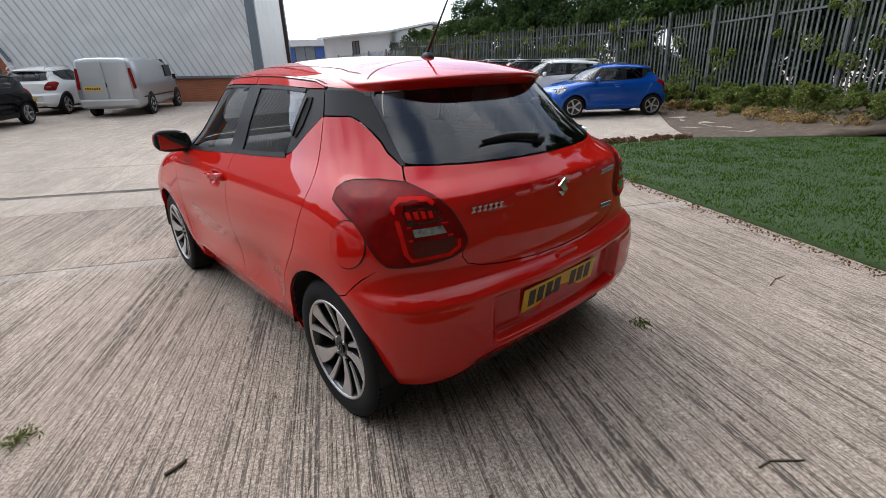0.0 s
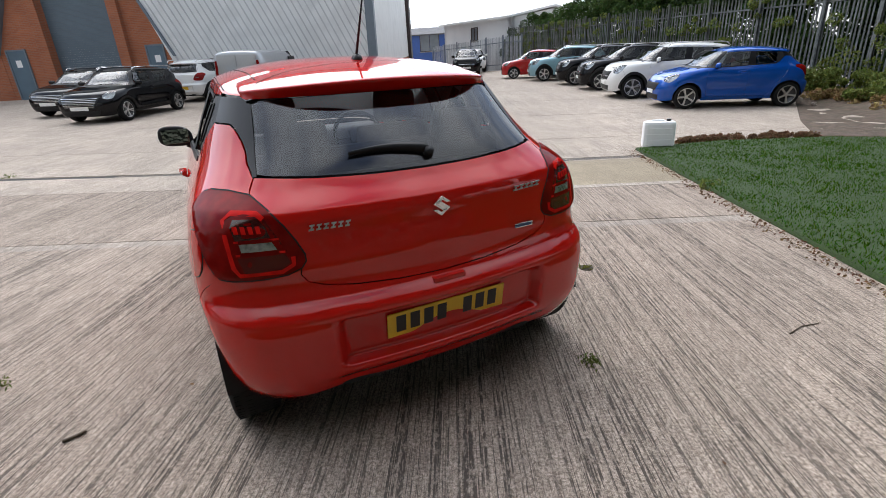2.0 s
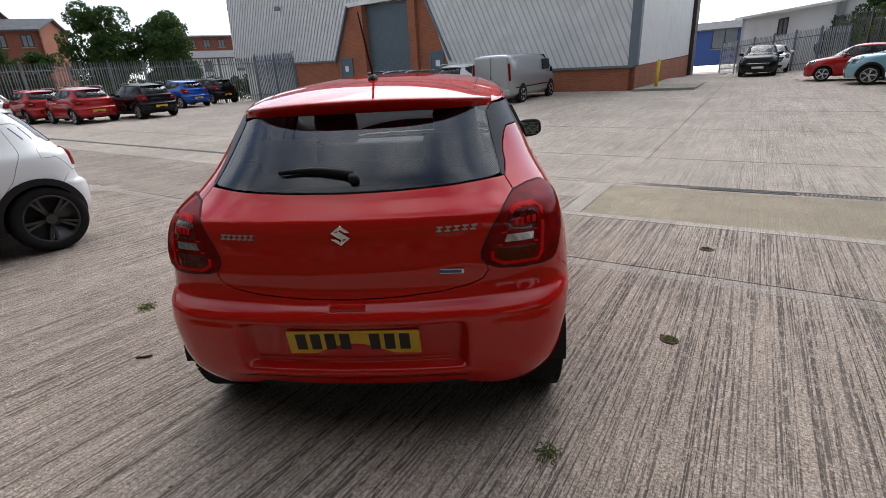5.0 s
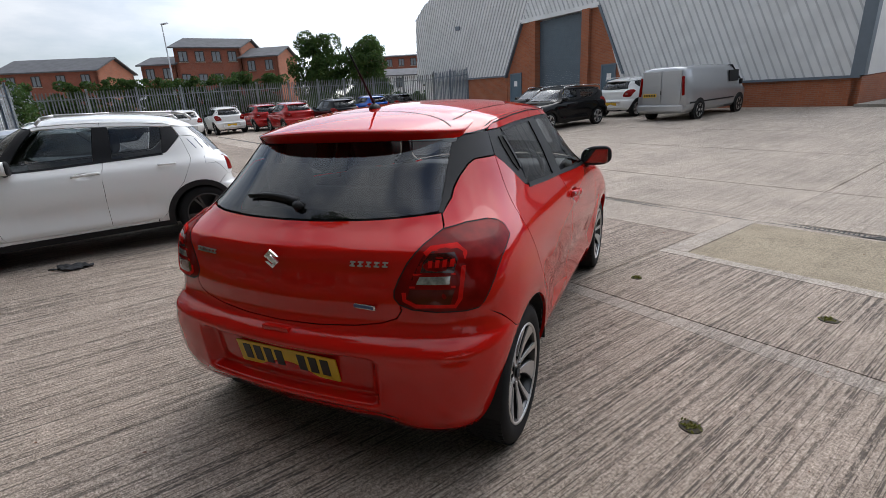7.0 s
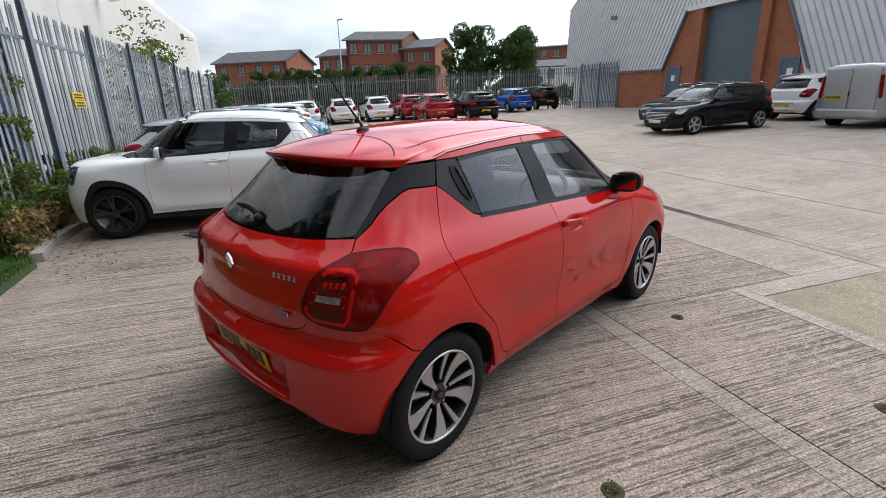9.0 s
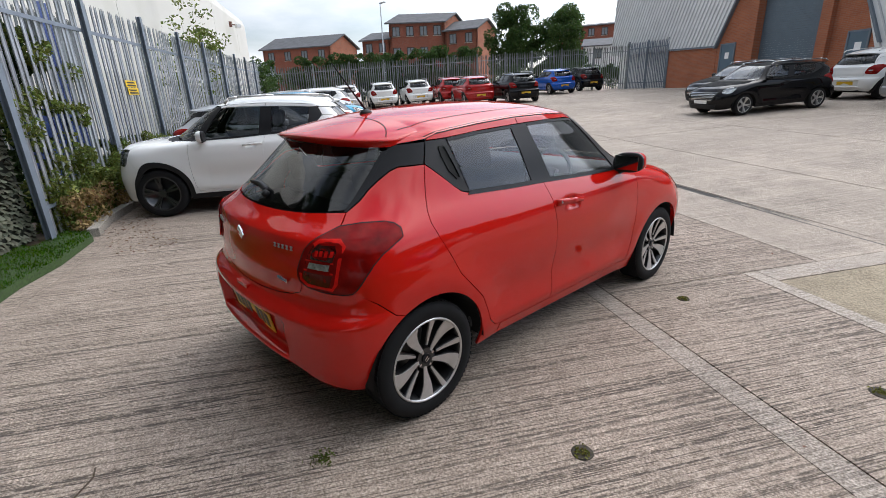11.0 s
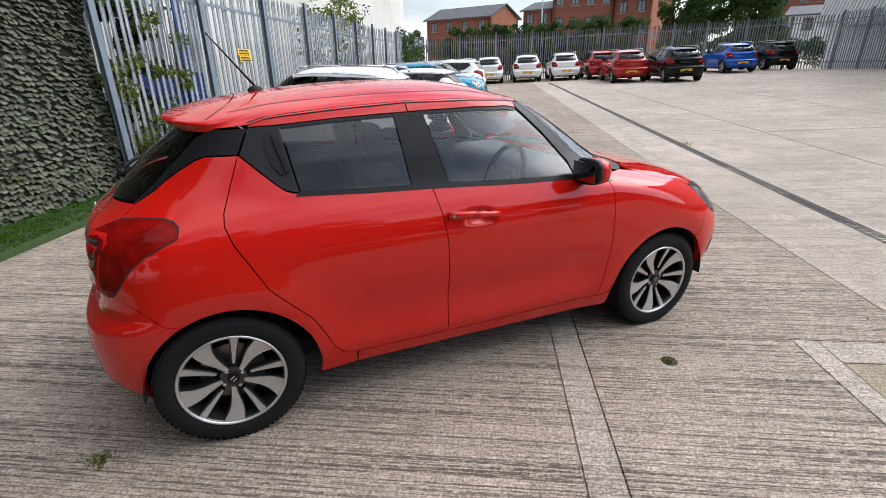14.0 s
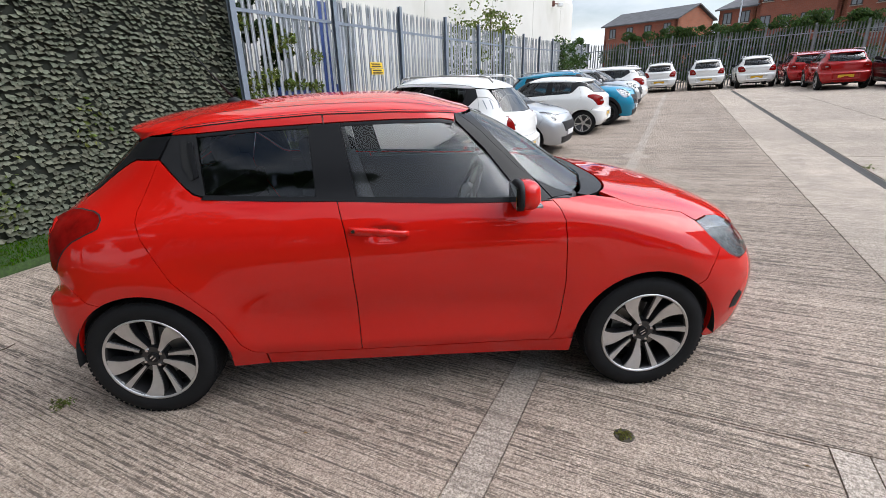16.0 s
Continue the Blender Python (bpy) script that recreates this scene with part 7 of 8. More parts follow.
bushes("creeper", [(16.2, 6.4), (13.2, 1.0), (10.2, -2.2)], 0.15, 0.2, 2.6, 3600, 0.09, M_WEED, "thin green creeper climbing the tall fence", 0.8)
bushes("bramble", [(15.9, 7.0), (14.5, 4.0), (13.2, 2.0), (11.9, 0.2), (10.9, -1.4)], 0.75, 0.02, 0.8, 46000, 0.075, M_WEED, "yellow-green bramble growing on the soil bank", 0.62, step=0.05)
bushes("dry_weeds", [(15.0, 5.8), (13.6, 3.4), (12.2, 1.8), (10.8, 0.1)], 0.45, 0.02, 0.25, 9000, 0.08, M_DRY, "dry pale weeds on the soil bank", 0.7, "weeds", step=0.1)
for sx, sy, sh in ((-15.2, 4.0, 4.7), (-16.6, 4.7, 4.2), (-13.2, 2.9, 3.6)):
    tree(sx, sy, sh, 0.75, 1500, 0.11, M_WEED, "thin light green shrub behind the palisade fence", int(-sx * 7), 0.2, "shrubs behind the fence")
bushes("shrub", [(-21.8, 8.4), (-27.5, 11.6)], 0.3, 0.4, 3.2, 7000, 0.12, M_LEAF, "green shrub between fence and cream building", 1.1, step=0.08)
bushes("far_scrub", [(-39.0, 18.0), (-35.5, 27.5), (-31.5, 33.5)], 0.8, 0.3, 4.0, 60000, 0.2, M_LEAF, "rounded green scrub beyond the far fence", 2.2, step=0.07)
bushes("far_scrub", [(-30.0, 34.0), (-24.0, 38.0), (-19.0, 41.0)], 0.6, 0.6, 2.2, 12000, 0.2, M_LEAF, "low green scrub beyond the far fence", 2.0, step=0.2)
bushes("weeds", [(-4.9, -1.15), (-6.3, -0.45), (-8.0, 0.5), (-9.5, 1.35), (-12.5, 3.0)], 0.24, 0.05, 0.95, 46000, 0.055, M_WEED, "tangled yellow-green weeds along the palisade fence", 0.62, "weeds", step=0.05)
bushes("dry_weeds", [(-4.9, -0.98), (-6.2, -0.38), (-8.4, 0.9)], 0.16, 0.02, 0.5, 8000, 0.06, M_DRY, "dry pale grass under the weeds by the kerb", 0.5, "weeds", step=0.05)
bushes("creeper", [(-4.75, -1.3), (-6.2, -0.45)], 0.10, 0.5, 2.6, 3200, 0.07, M_WEED, "green creeper growing through the steel pales", 0.5, step=0.05)


bushes("hedge", [(23.6, 29.4), (22.6, 30.6), (21.9, 31.2)], 0.4, 0.4, 2.9, 16000, 0.15, M_LEAF, "dark green scrub over the fence corner", 1.7, step=0.08)

# ---- soil, kerb, turf ----
def sheet(name, poly, mat, lift, label, category, depth=0.05, bumpy=0.0, cell=0.25, rise=None, kind="structure"):
    """A ground sheet over a polygon with an uneven top and closed sides."""
    bm = bmesh.new()
    arr = np.array(poly)
    nb = []
    for (xa, ya), (xb, yb) in zip(poly, poly[1:] + poly[:1]):
        k = max(1, int(math.hypot(xb - xa, yb - ya) / cell))
        nb += [(xa + (xb - xa) * i / k, ya + (yb - ya) * i / k) for i in range(k)]
    gx, gy = np.meshgrid(np.arange(arr[:, 0].min(), arr[:, 0].max(), cell), np.arange(arr[:, 1].min(), arr[:, 1].max(), cell))
    gx, gy = gx.ravel() + RNG.uniform(-0.05, 0.05, gx.size), gy.ravel() + RNG.uniform(-0.05, 0.05, gx.size)
    keep = inside(arr, gx, gy)
    nbp = np.array(nb)
    inn = [(a, b) for a, b in zip(gx[keep], gy[keep]) if np.min(np.hypot(nbp[:, 0] - a, nbp[:, 1] - b)) > cell * 0.55]
    allp = [Vector(p) for p in nb + inn]
    k = len(nb)
    vs, _, fs, *_ = geometry.delaunay_2d_cdt(allp, [(i, (i + 1) % k) for i in range(k)], [list(range(k))], 1, 1e-6)
    def hz(x, y, edge):
        z = ground_z(x, y) + lift
        if rise:
            z += rise(x, y)
        return z + (0 if edge else RNG.uniform(-bumpy, bumpy))
    bv = [bm.verts.new((v.x, v.y, hz(v.x, v.y, i < k))) for i, v in enumerate(vs)]
    for f in fs:
        bm.faces.new([bv[i] for i in f])
    r = bmesh.ops.extrude_edge_only(bm, edges=[e for e in bm.edges if e.is_boundary])
    for v in r["geom"]:
        if isinstance(v, bmesh.types.BMVert):
            v.co.z -= depth
    bmesh.ops.recalc_face_normals(bm, faces=bm.faces)
    return tagged(bm_obj(name, bm, mat, smooth=True), label, category, kind=kind)


def blades(parent, poly, count, lift, h, mat, edge=0):
    """Upright grass blades scattered over a polygon, thicker along its rim."""
    arr = np.array(poly)
    lo, hi = arr.min(0), arr.max(0)
    P = RNG.uniform(lo, hi, (count * 3, 2))
    P = P[inside(arr, P[:, 0], P[:, 1])][:count]
    k = len(P)
    z = np.array([ground_z(a, b) for a, b in P]) + lift
    a = RNG.uniform(0, 6.283, k)
    w = RNG.uniform(0.003, 0.007, k)
    hh = RNG.uniform(0.5, 1.2, k) * h
    lean = RNG.normal(size=(k, 2)) * h * 0.45
    v = np.stack([np.stack([P[:, 0] - np.cos(a) * w, P[:, 1] - np.sin(a) * w, z], -1), np.stack([P[:, 0] + np.cos(a) * w, P[:, 1] + np.sin(a) * w, z], -1), np.stack([P[:, 0] + lean[:, 0], P[:, 1] + lean[:, 1], z + hh], -1)], 1).reshape(-1, 3)
    me = bpy.data.meshes.new("grass_blades")
    me.from_pydata(v.tolist(), [], np.arange(3 * k).reshape(-1, 3).tolist())
    me.materials.append(mat)
    ob = new("grass_blades", me)
    ob.parent = parent
    return ob


TURF_R = [(2.2, -1.9), (3.9, 0.85), (5.5, 3.4), (6.2, 3.2), (7.0, 2.95), (8.4, 2.0), (9.3, 0.7), (9.9, -0.5), (11.0, -3.0), (8.6, -5.2), (4.0, -6.0), (1.6, -4.2)]
turf = sheet("artificial_turf", TURF_R, M_TURFBASE, 0.035, "bright green artificial turf laid over the concrete", "turf", 0.06, 0.008, 0.22)
blades(turf, TURF_R, 110000, 0.03, 0.030, M_TURF)
TURF_L = [(1.6, -4.2), (0.6, -3.2), (0.0, -2.9), (-1.1, -2.42), (-2.1, -2.0), (-3.1, -1.53), (-3.6, -1.2), (-4.42, -0.83), (-4.75, -0.86), (-4.95, -1.05), (-4.4, -1.38), (-4.9, -1.72), (-3.2, -2.52), (-1.6, -3.12), (1.2, -4.28)]
turf2 = sheet("artificial_turf", TURF_L, M_TURFBASE, 0.075, "strip of green artificial turf below the leaf screen", "turf", 0.10, 0.008, 0.15)
blades(turf2, TURF_L, 26000, 0.07, 0.030, M_TURF)
sheet("soil_bed", [(-4.7, -0.92), (-5.3, -0.70), (-6.2, -0.28), (-9.0, 1.5), (-16.0, 5.4), (-16.4, 4.6), (-9.0, 0.5), (-4.6, -1.75)], M_SOIL, 0.06, "dry soil bed between kerb and palisade fence", "soil", 0.1, 0.03, 0.2)
BANK = [(8.3, 2.15), (9.4, 0.75), (10.0, -0.5), (11.0, -2.8), (10.4, -3.4), (13.9, 0.6), (16.9, 6.2), (17.4, 8.2), (15.4, 7.6), (14.2, 5.6), (12.4, 4.6), (10.4, 3.5)]


def bank_rise(x, y):
    """The bank climbs to the foot of the fence."""
    d = ((x - 13.4) * (-0.73) + (y - 0.9) * 0.68) if y < 5.4 else 1.5 - min(1.5, 0.5 * (y - 5.4))
    return 0.35 * max(0.0, 1 - max(0.0, d) / 2.6)


sheet("soil_bank", BANK, M_SOIL, 0.02, "weedy bank of dry soil below the tall fence", "soil", 0.08, 0.03, 0.3, bank_rise)


def kerb(points, label):
    root = empty("kerb", label=label, category="kerb", kind="structure")
    for (xa, ya), (xb, yb) in zip(points[:-1], points[1:]):
        L, ang = math.hypot(xb - xa, yb - ya), math.atan2(yb - ya, xb - xa)
        k = max(1, round(L / 0.91))
        for i in range(k):
            t = (i + 0.5) / k
            x, y = xa + (xb - xa) * t, ya + (yb - ya) * t
            bm = bmesh.new()
            add_box(bm, (0, 0, 0.0), (L / k - 0.012, 0.13, 0.24), 0.012)
            o = part("kerbstone", bm, M_KERB, root)
            o.matrix_basis = pose(x, y, ground_z(x, y) - 0.01 + 0.004 * (i % 3), 0, 0, math.degrees(ang))


kerb([(-4.62, -0.80), (-5.3, -0.60), (-6.1, -0.18), (-9.0, 1.58), (-16.0, 5.5)], "worn concrete kerb along the soil bed")
kerb([(8.2, 23.6), (14.0, 36.5), (17.6, 44.5)], "concrete kerb of the footway beside the warehouse")


def leaf_screen(points, height):
    """Rolled leaf screening: rows of pale flaps that hang over one another."""
    root = empty("leaf_screen", label="tall screen of faded grey-green artificial leaves", category="screen")
    for (xa, ya), (xb, yb) in zip(points[:-1], points[1:]):
        L, ang = math.hypot(xb - xa, yb - ya), math.atan2(yb - ya, xb - xa)
        M = pose(xa, ya, ground_z(xa, ya), 0, 0, math.degrees(ang))
        # near-black sheet that fills the gaps between the flaps
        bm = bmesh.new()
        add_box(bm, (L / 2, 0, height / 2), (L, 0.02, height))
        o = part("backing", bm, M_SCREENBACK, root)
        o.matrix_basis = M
        V, F = [], []
        z, row = 0.08, 0
        while z < height:
            x = RNG.uniform(0, 0.06)
            while x < L:
                w, h = RNG.uniform(0.045, 0.085), RNG.uniform(0.020, 0.038)
                if RNG.uniform() > 0.12:
                    out = RNG.uniform(0.035, 0.07)
                    j = lambda s: RNG.uniform(-s, s)  # noqa: E731
                    zz = z + j(0.016) + 0.02 * math.sin(x * 2.3 + row * 0.4)
                    sk = j(0.02)
                    q = [(x, zz + h * 0.9 + sk, 0.012), (x + w * 0.5, zz + h * 1.1, 0.016), (x + w, zz + h * 0.9 - sk, 0.012), (x + w * 1.04, zz + sk, out), (x + w * 0.62, zz - 0.012 + j(0.008), out + 0.008), (x + w * 0.3, zz + j(0.01), out), (x - 0.004, zz + j(0.008), out * 0.9)]
                    b = len(V)
                    V += [(a, d, c) for a, c, d in q]
                    F += [(b, b + 1, b + 4, b + 5), (b, b + 5, b + 6), (b + 1, b + 2, b + 3, b + 4)]
                x += w * RNG.uniform(0.86, 1.1)
            z += 0.052
            row += 1
        me = bpy.data.meshes.new("screen_leaves")
        me.from_pydata(V, [], F)
        me.materials.append(M_SCREENLEAF)
        o = new("screen_leaves", me)
        o.parent = root
        o.matrix_basis = M
    return root


leaf_screen([(-4.84, -1.345), (-1.6, -3.15), (3.0, -5.05)], 3.6)

for sx, sy, sz, k in ((-2.9, -2.52, 1.15, 90), (-3.6, -2.2, 0.6, 60), (-1.9, -2.95, 0.55, 80), (-4.55, -1.85, 2.3, 90), (-0.6, -3.5, 1.5, 70)):
    P = np.array((sx, sy, sz)) + RNG.normal(size=(k, 3)) * np.array((0.16, 0.08, 0.16))
    P[:, 1] += 0.10
    tagged(leaves("ivy_sprig", P, 0.06, M_WEED), "green sprig growing through the leaf screen", "plant", kind="stuff")

# ---- buildings round the yard ----
M_CREAM = material("cream_render", (0.56, 0.545, 0.50), 0.8, 0, 0.05, 0.5, bump=0.15, bscale=40, stain=(0.48, 0.465, 0.41), stain_scale=0.35)
M_WHITEWALL = material("white_wall", (0.74, 0.75, 0.76), 0.6, 0, 0.05, 0.6, stain=(0.62, 0.64, 0.66), stain_scale=0.3)
M_BLUEPAINT = material("blue_fascia", (0.02, 0.07, 0.26), 0.5, 0, 0.1, 2)


def cream_building():
    root = empty("cream_building", label="long cream rendered industrial building behind the fence", category="building", kind="structure")
    d, nrm = Vector((-0.871, 0.490, 0)), Vector((-0.490, -0.871, 0))
    a = Vector((-4.35, -1.45, 0)) + nrm * 2.0
    at = lambda t, h, z: a + d * t + nrm * h + Vector((0, 0, z))  # noqa: E731
    joints = [0.6, 4.0, 10.0, 16.2, 22.4, 28.6, 32.2]
    for t0, t1 in zip(joints[:-1], joints[1:]):
        bm = bmesh.new()
        prof = [(0.0, -0.1), (0.0, 6.2), (0.12, 6.6), (0.5, 6.85), (14.0, 8.2), (14.0, -0.1)]
        add_prism(bm, prof, t0 + 0.012, t1 - 0.012, lambda u, v, h: at(h, u, v))
        part("wall_panel", bm, M_CREAM, root)
        bm = bmesh.new()
        add_prism(bm, [(0.06, -0.1), (0.06, 6.4), (13.9, 8.0), (13.9, -0.1)], t1 - 0.02, t1 + 0.02, lambda u, v, h: at(h, u, v))
        part("wall_joint", bm, M_STEEL_G, root)
    for t, z in ((13.2, 5.1), (26.5, 5.6)):
        fl = empty("floodlight")
        fl.parent = root
        bm = bmesh.new()
        add_box(bm, at(t, -0.45, z), (0.36, 0.26, 0.2), 0.03)
        part("housing", bm, M_WHITE, fl)
        bm = bmesh.new()
        add_cyl(bm, at(t, 0.02, z + 0.1), at(t, -0.45, z + 0.05), 0.03, seg=8)
        add_box(bm, at(t, -0.02, z + 0.1), (0.2, 0.2, 0.3), 0.02)
        part("bracket", bm, material("rusty_bracket", (0.14, 0.05, 0.03), 0.8), fl)


cream_building()


def fence_sign():
    root = empty("warning_sign", pose(-7.78, 0.50, 1.81, 0, 0, math.degrees(math.atan2(13.65, -24.25))), "two small yellow warning plates fixed to the palisade fence", "sign")
    for dx, z in ((-0.02, 0.06), (0.02, -0.065)):
        bm = bmesh.new()
        add_box(bm, (dx, -0.03, z), (0.46, 0.006, 0.115), 0.002)
        pl = part("plate", bm, M_YELLOW, root)
        for bx, bz, bw in ((-0.02, 0.022, 0.32), (0.0, -0.024, 0.36)):
            bm = bmesh.new()
            add_box(bm, (dx + bx, -0.036, z + bz), (bw, 0.004, 0.022))
            part("bar", bm, M_INK, pl)
            bm = bmesh.new()
            add_box(bm, (dx + bx, -0.024, z + bz), (bw, 0.004, 0.022))
            part("bar", bm, M_INK, pl)


fence_sign()


fence([(-5.15, -2.02), (-8.6, -0.08)], 3.0, M_DARKGALV, M_DARKGALV, "second weathered palisade fence close behind the first", pitch=0.12, lean=4.0)
bushes("creeper", [(-4.9, -1.55), (-5.9, -1.0)], 0.14, 0.2, 3.3, 7000, 0.08, M_LEAF_D, "dark green creeper hanging behind the first pales", 0.5, step=0.03)


def blue_board():
    nrm = Vector((-0.490, -0.871, 0))
    root = empty("blue_hoarding", label="deep blue board standing behind the palisade fence", category="board")
    for t, w, h in ((1.22, 0.94, 1.52), (2.18, 0.94, 1.52), (2.10, 0.30, 3.05)):
        c = Vector((-5.3, -0.92, 0)) + Vector((-0.871, 0.49, 0)) * t + nrm * (0.75 if h < 2 else 0.66)
        bm = bmesh.new()
        add_box(bm, (0, 0, h / 2), (w, 0.02, h), 0.004)
        o = part("board", bm, M_BLUEBOARD, root)
        o.matrix_basis = pose(c.x, c.y, ground_z(c.x, c.y), 0, 0, 150.6)


blue_board()


def house(name, L, R, back, z0, eave, ridge, wall, label, cols, rows, win=(0.95, 1.15), gable=None, ze=None, roof=None):
    """A pitched-roof block: front wall from L to R, depth along back, windows with frame and panes."""
    root = empty(name, label=label, category="building", kind="structure")
    L, R, B = Vector((*L, 0)), Vector((*R, 0)), Vector((*back, 0))
    e1 = eave if ze is None else ze
    up = lambda p, z: Vector((p.x, p.y, z))  # noqa: E731
    th = 0.35
    f = (R - L).normalized()
    bn = B.normalized()
    # front and back walls
    for base in (Vector((0, 0, 0)), B):
        bm = bmesh.new()
        q = [bm.verts.new(v) for v in (up(L + base, z0), up(R + base, z0), up(R + base, e1), up(L + base, eave))]
        bm.faces.new(q)
        r = bmesh.ops.extrude_face_region(bm, geom=list(bm.faces))
        bmesh.ops.translate(bm, vec=bn * (th if base.length < 1 else -th), verts=[v for v in r["geom"] if isinstance(v, bmesh.types.BMVert)])
        bmesh.ops.recalc_face_normals(bm, faces=bm.faces)
        part("wall", bm, wall, root)
    for P, e, sg in ((L, eave, 1), (R, e1, -1)):
        bm = bmesh.new()
        q = [bm.verts.new(v) for v in (up(P, z0), up(P + B, z0), up(P + B, e), up(P + B * 0.5, ridge + (e - eave)), up(P, e))]
        bm.faces.new(q)
        r = bmesh.ops.extrude_face_region(bm, geom=list(bm.faces))
        bmesh.ops.translate(bm, vec=f * th * sg, verts=[v for v in r["geom"] if isinstance(v, bmesh.types.BMVert)])
        bmesh.ops.recalc_face_normals(bm, faces=bm.faces)
        part("gable", bm, gable or M_GABLE, root)
    Lo, Ro = L - f * 0.35, R + f * 0.35
    rl, rr = up(Lo + B * 0.5, ridge + 0.12), up(Ro + B * 0.5, ridge + (e1 - eave) + 0.12)
    for s in (0, 1):
        bm = bmesh.new()
        q0 = up((Lo if s == 0 else Lo + B) + bn * (0.45 if s else -0.45), eave - 0.05)
        q1 = up((Ro if s == 0 else Ro + B) + bn * (0.45 if s else -0.45), e1 - 0.05)
        vs = [bm.verts.new(v) for v in (q0, q1, rr, rl)]
        bm.faces.new(vs)
        r = bmesh.ops.extrude_face_region(bm, geom=list(bm.faces))
        bmesh.ops.translate(bm, vec=(0, 0, 0.16), verts=[v for v in r["geom"] if isinstance(v, bmesh.types.BMVert)])
        bmesh.ops.recalc_face_normals(bm, faces=bm.faces)
        part("roof", bm, roof or M_ROOFT, root)
    W = (R - L).length
    for j in range(rows):
        for i in range(cols):
            t = (i + 0.5) / cols
            c = L.lerp(R, t)
            zc = eave + (e1 - eave) * t - 0.95 - 2.65 * j
            ang = math.degrees(math.atan2(f.y, f.x))
            w = empty("window", pose(c.x, c.y, zc, 0, 0, ang))
            w.parent = root
            ww, wh = win
            bm = bmesh.new()
            for c3, s3 in (((0, 0, wh / 2), (ww, 0.12, 0.09)), ((0, 0, -wh / 2), (ww, 0.12, 0.09)), ((-ww / 2, 0, 0), (0.09, 0.12, wh)), ((ww / 2, 0, 0), (0.09, 0.12, wh)), ((0, 0, 0), (0.08, 0.12, wh))):
                add_box(bm, c3, s3)
            part("frame", bm, M_WINFRAME, w)
            for sx in (-1, 1):
                bm = bmesh.new()
                add_box(bm, (sx * ww / 4, 0.0, 0), (ww / 2 - 0.1, 0.03, wh - 0.1))
                part("pane", bm, M_PANE, w)
            bm = bmesh.new()
            add_box(bm, (0, -0.05, -wh / 2 - 0.08), (ww + 0.2, 0.2, 0.08))
            part("sill", bm, M_KERB, w)
    return root


house("brick_flats", (-71.7, 29.5), (-62.1, 35.4), (-3.1, 6.5), 0.8, 8.1, 9.75, M_BRICK_FLAT, "long red brick house with a grey tiled roof", 4, 2)
house("brick_flats", (-58.0, 38.3), (-54.3, 40.2), (-3.0, 6.0), 1.2, 8.4, 9.5, M_BRICK_FLAT, "lower red brick wing of the flats", 2, 3)
house("brick_flats", (-54.2, 40.3), (-49.4, 46.1), (-2.4, 6.2), 1.2, 10.3, 11.6, M_BRICK_FLAT, "tall red brick block of flats with paired windows", 4, 3)
house("brick_flats", (-49.3, 46.2), (-44.9, 47.9), (-2.1, 6.1), 1.2, 9.1, 10.4, M_BRICK_FLAT, "red brick wing of flats with a light gable", 2, 3)
house("far_brick_building", (-50.0, 74.0), (-38.0, 79.0), (-3.0, 8.0), 2.0, 10.9, 11.4, M_BRICK_FLAT, "distant flat-topped dark red brick building", 6, 2)
house("low_white_building", (-37.5, 62.0), (-27.0, 68.0), (-3.0, 6.0), 2.0, 6.6, 7.6, M_WHITEWALL, "low white building with a dull red roof edge", 3, 1, gable=M_WHITEWALL)
house("white_building", (22.3, 30.7), (21.6, 40.5), (9.0, 1.2), 0.8, 4.9, 5.6, M_WHITEWALL, "white industrial unit with a shallow roof", 1, 1, (0.9, 1.0), M_WHITEWALL, 5.2, M_CLAD)
house("canopy_building", (24.0, 64.0), (36.0, 58.0), (4.0, 8.0), 2.2, 6.0, 7.0, M_BLUEPAINT, "distant unit with a deep blue fascia", 3, 1, (2.6, 2.2), M_BLUEPAINT)
fence([(21.0, 27.5), (20.6, 41.0)], 2.4, M_GALV, M_STEEL_G, "pale steel palisade fence before the white building")


def lamp_post(x, y, top):
    root = empty("street_lamp", pose(x, y, ground_z(x, y)), "tall thin grey steel street lamp", "street lamp")
    h = top - ground_z(x, y)
    bm = bmesh.new()
    add_cyl(bm, (0, 0, 0), (0, 0, h), 0.09, 0.05, seg=10)
    part("column", bm, M_GALV, root)
    bm = bmesh.new()
    add_box(bm, (0.4, 0, h + 0.06), (0.9, 0.22, 0.12), 0.04)
    part("lantern", bm, M_GALV, root)


lamp_post(-42.5, 30.8, 10.4)


def bollard(x, y, h):
    root = empty("bollard", pose(x, y, ground_z(x, y), random.uniform(-2, 2), random.uniform(-2, 2), 0), "worn yellow steel bollard beside the warehouse corner", "bollard", "yellow bollards")
    bm = bmesh.new()
    add_cyl(bm, (0, 0, -0.1), (0, 0, h), 0.08, seg=20)
    bmesh.ops.create_uvsphere(bm, u_segments=20, v_segments=8, radius=0.08, matrix=Matrix.Translation((0, 0, h)) @ Matrix.Diagonal((1, 1, 0.4, 1)))
    part("post", bm, M_YELLOW, root, smooth=True)
    bm = bmesh.new()
    add_cyl(bm, (0, 0, -0.02), (0, 0, 0.03), 0.13, 0.11, seg=18)
    part("base", bm, M_KERB, root)


for bx, by, bh in ((9.1, 22.6, 1.25), (13.4, 34.0, 1.2), (15.2, 38.0, 1.2), (17.0, 42.0, 1.2)):
    bollard(bx, by, bh)


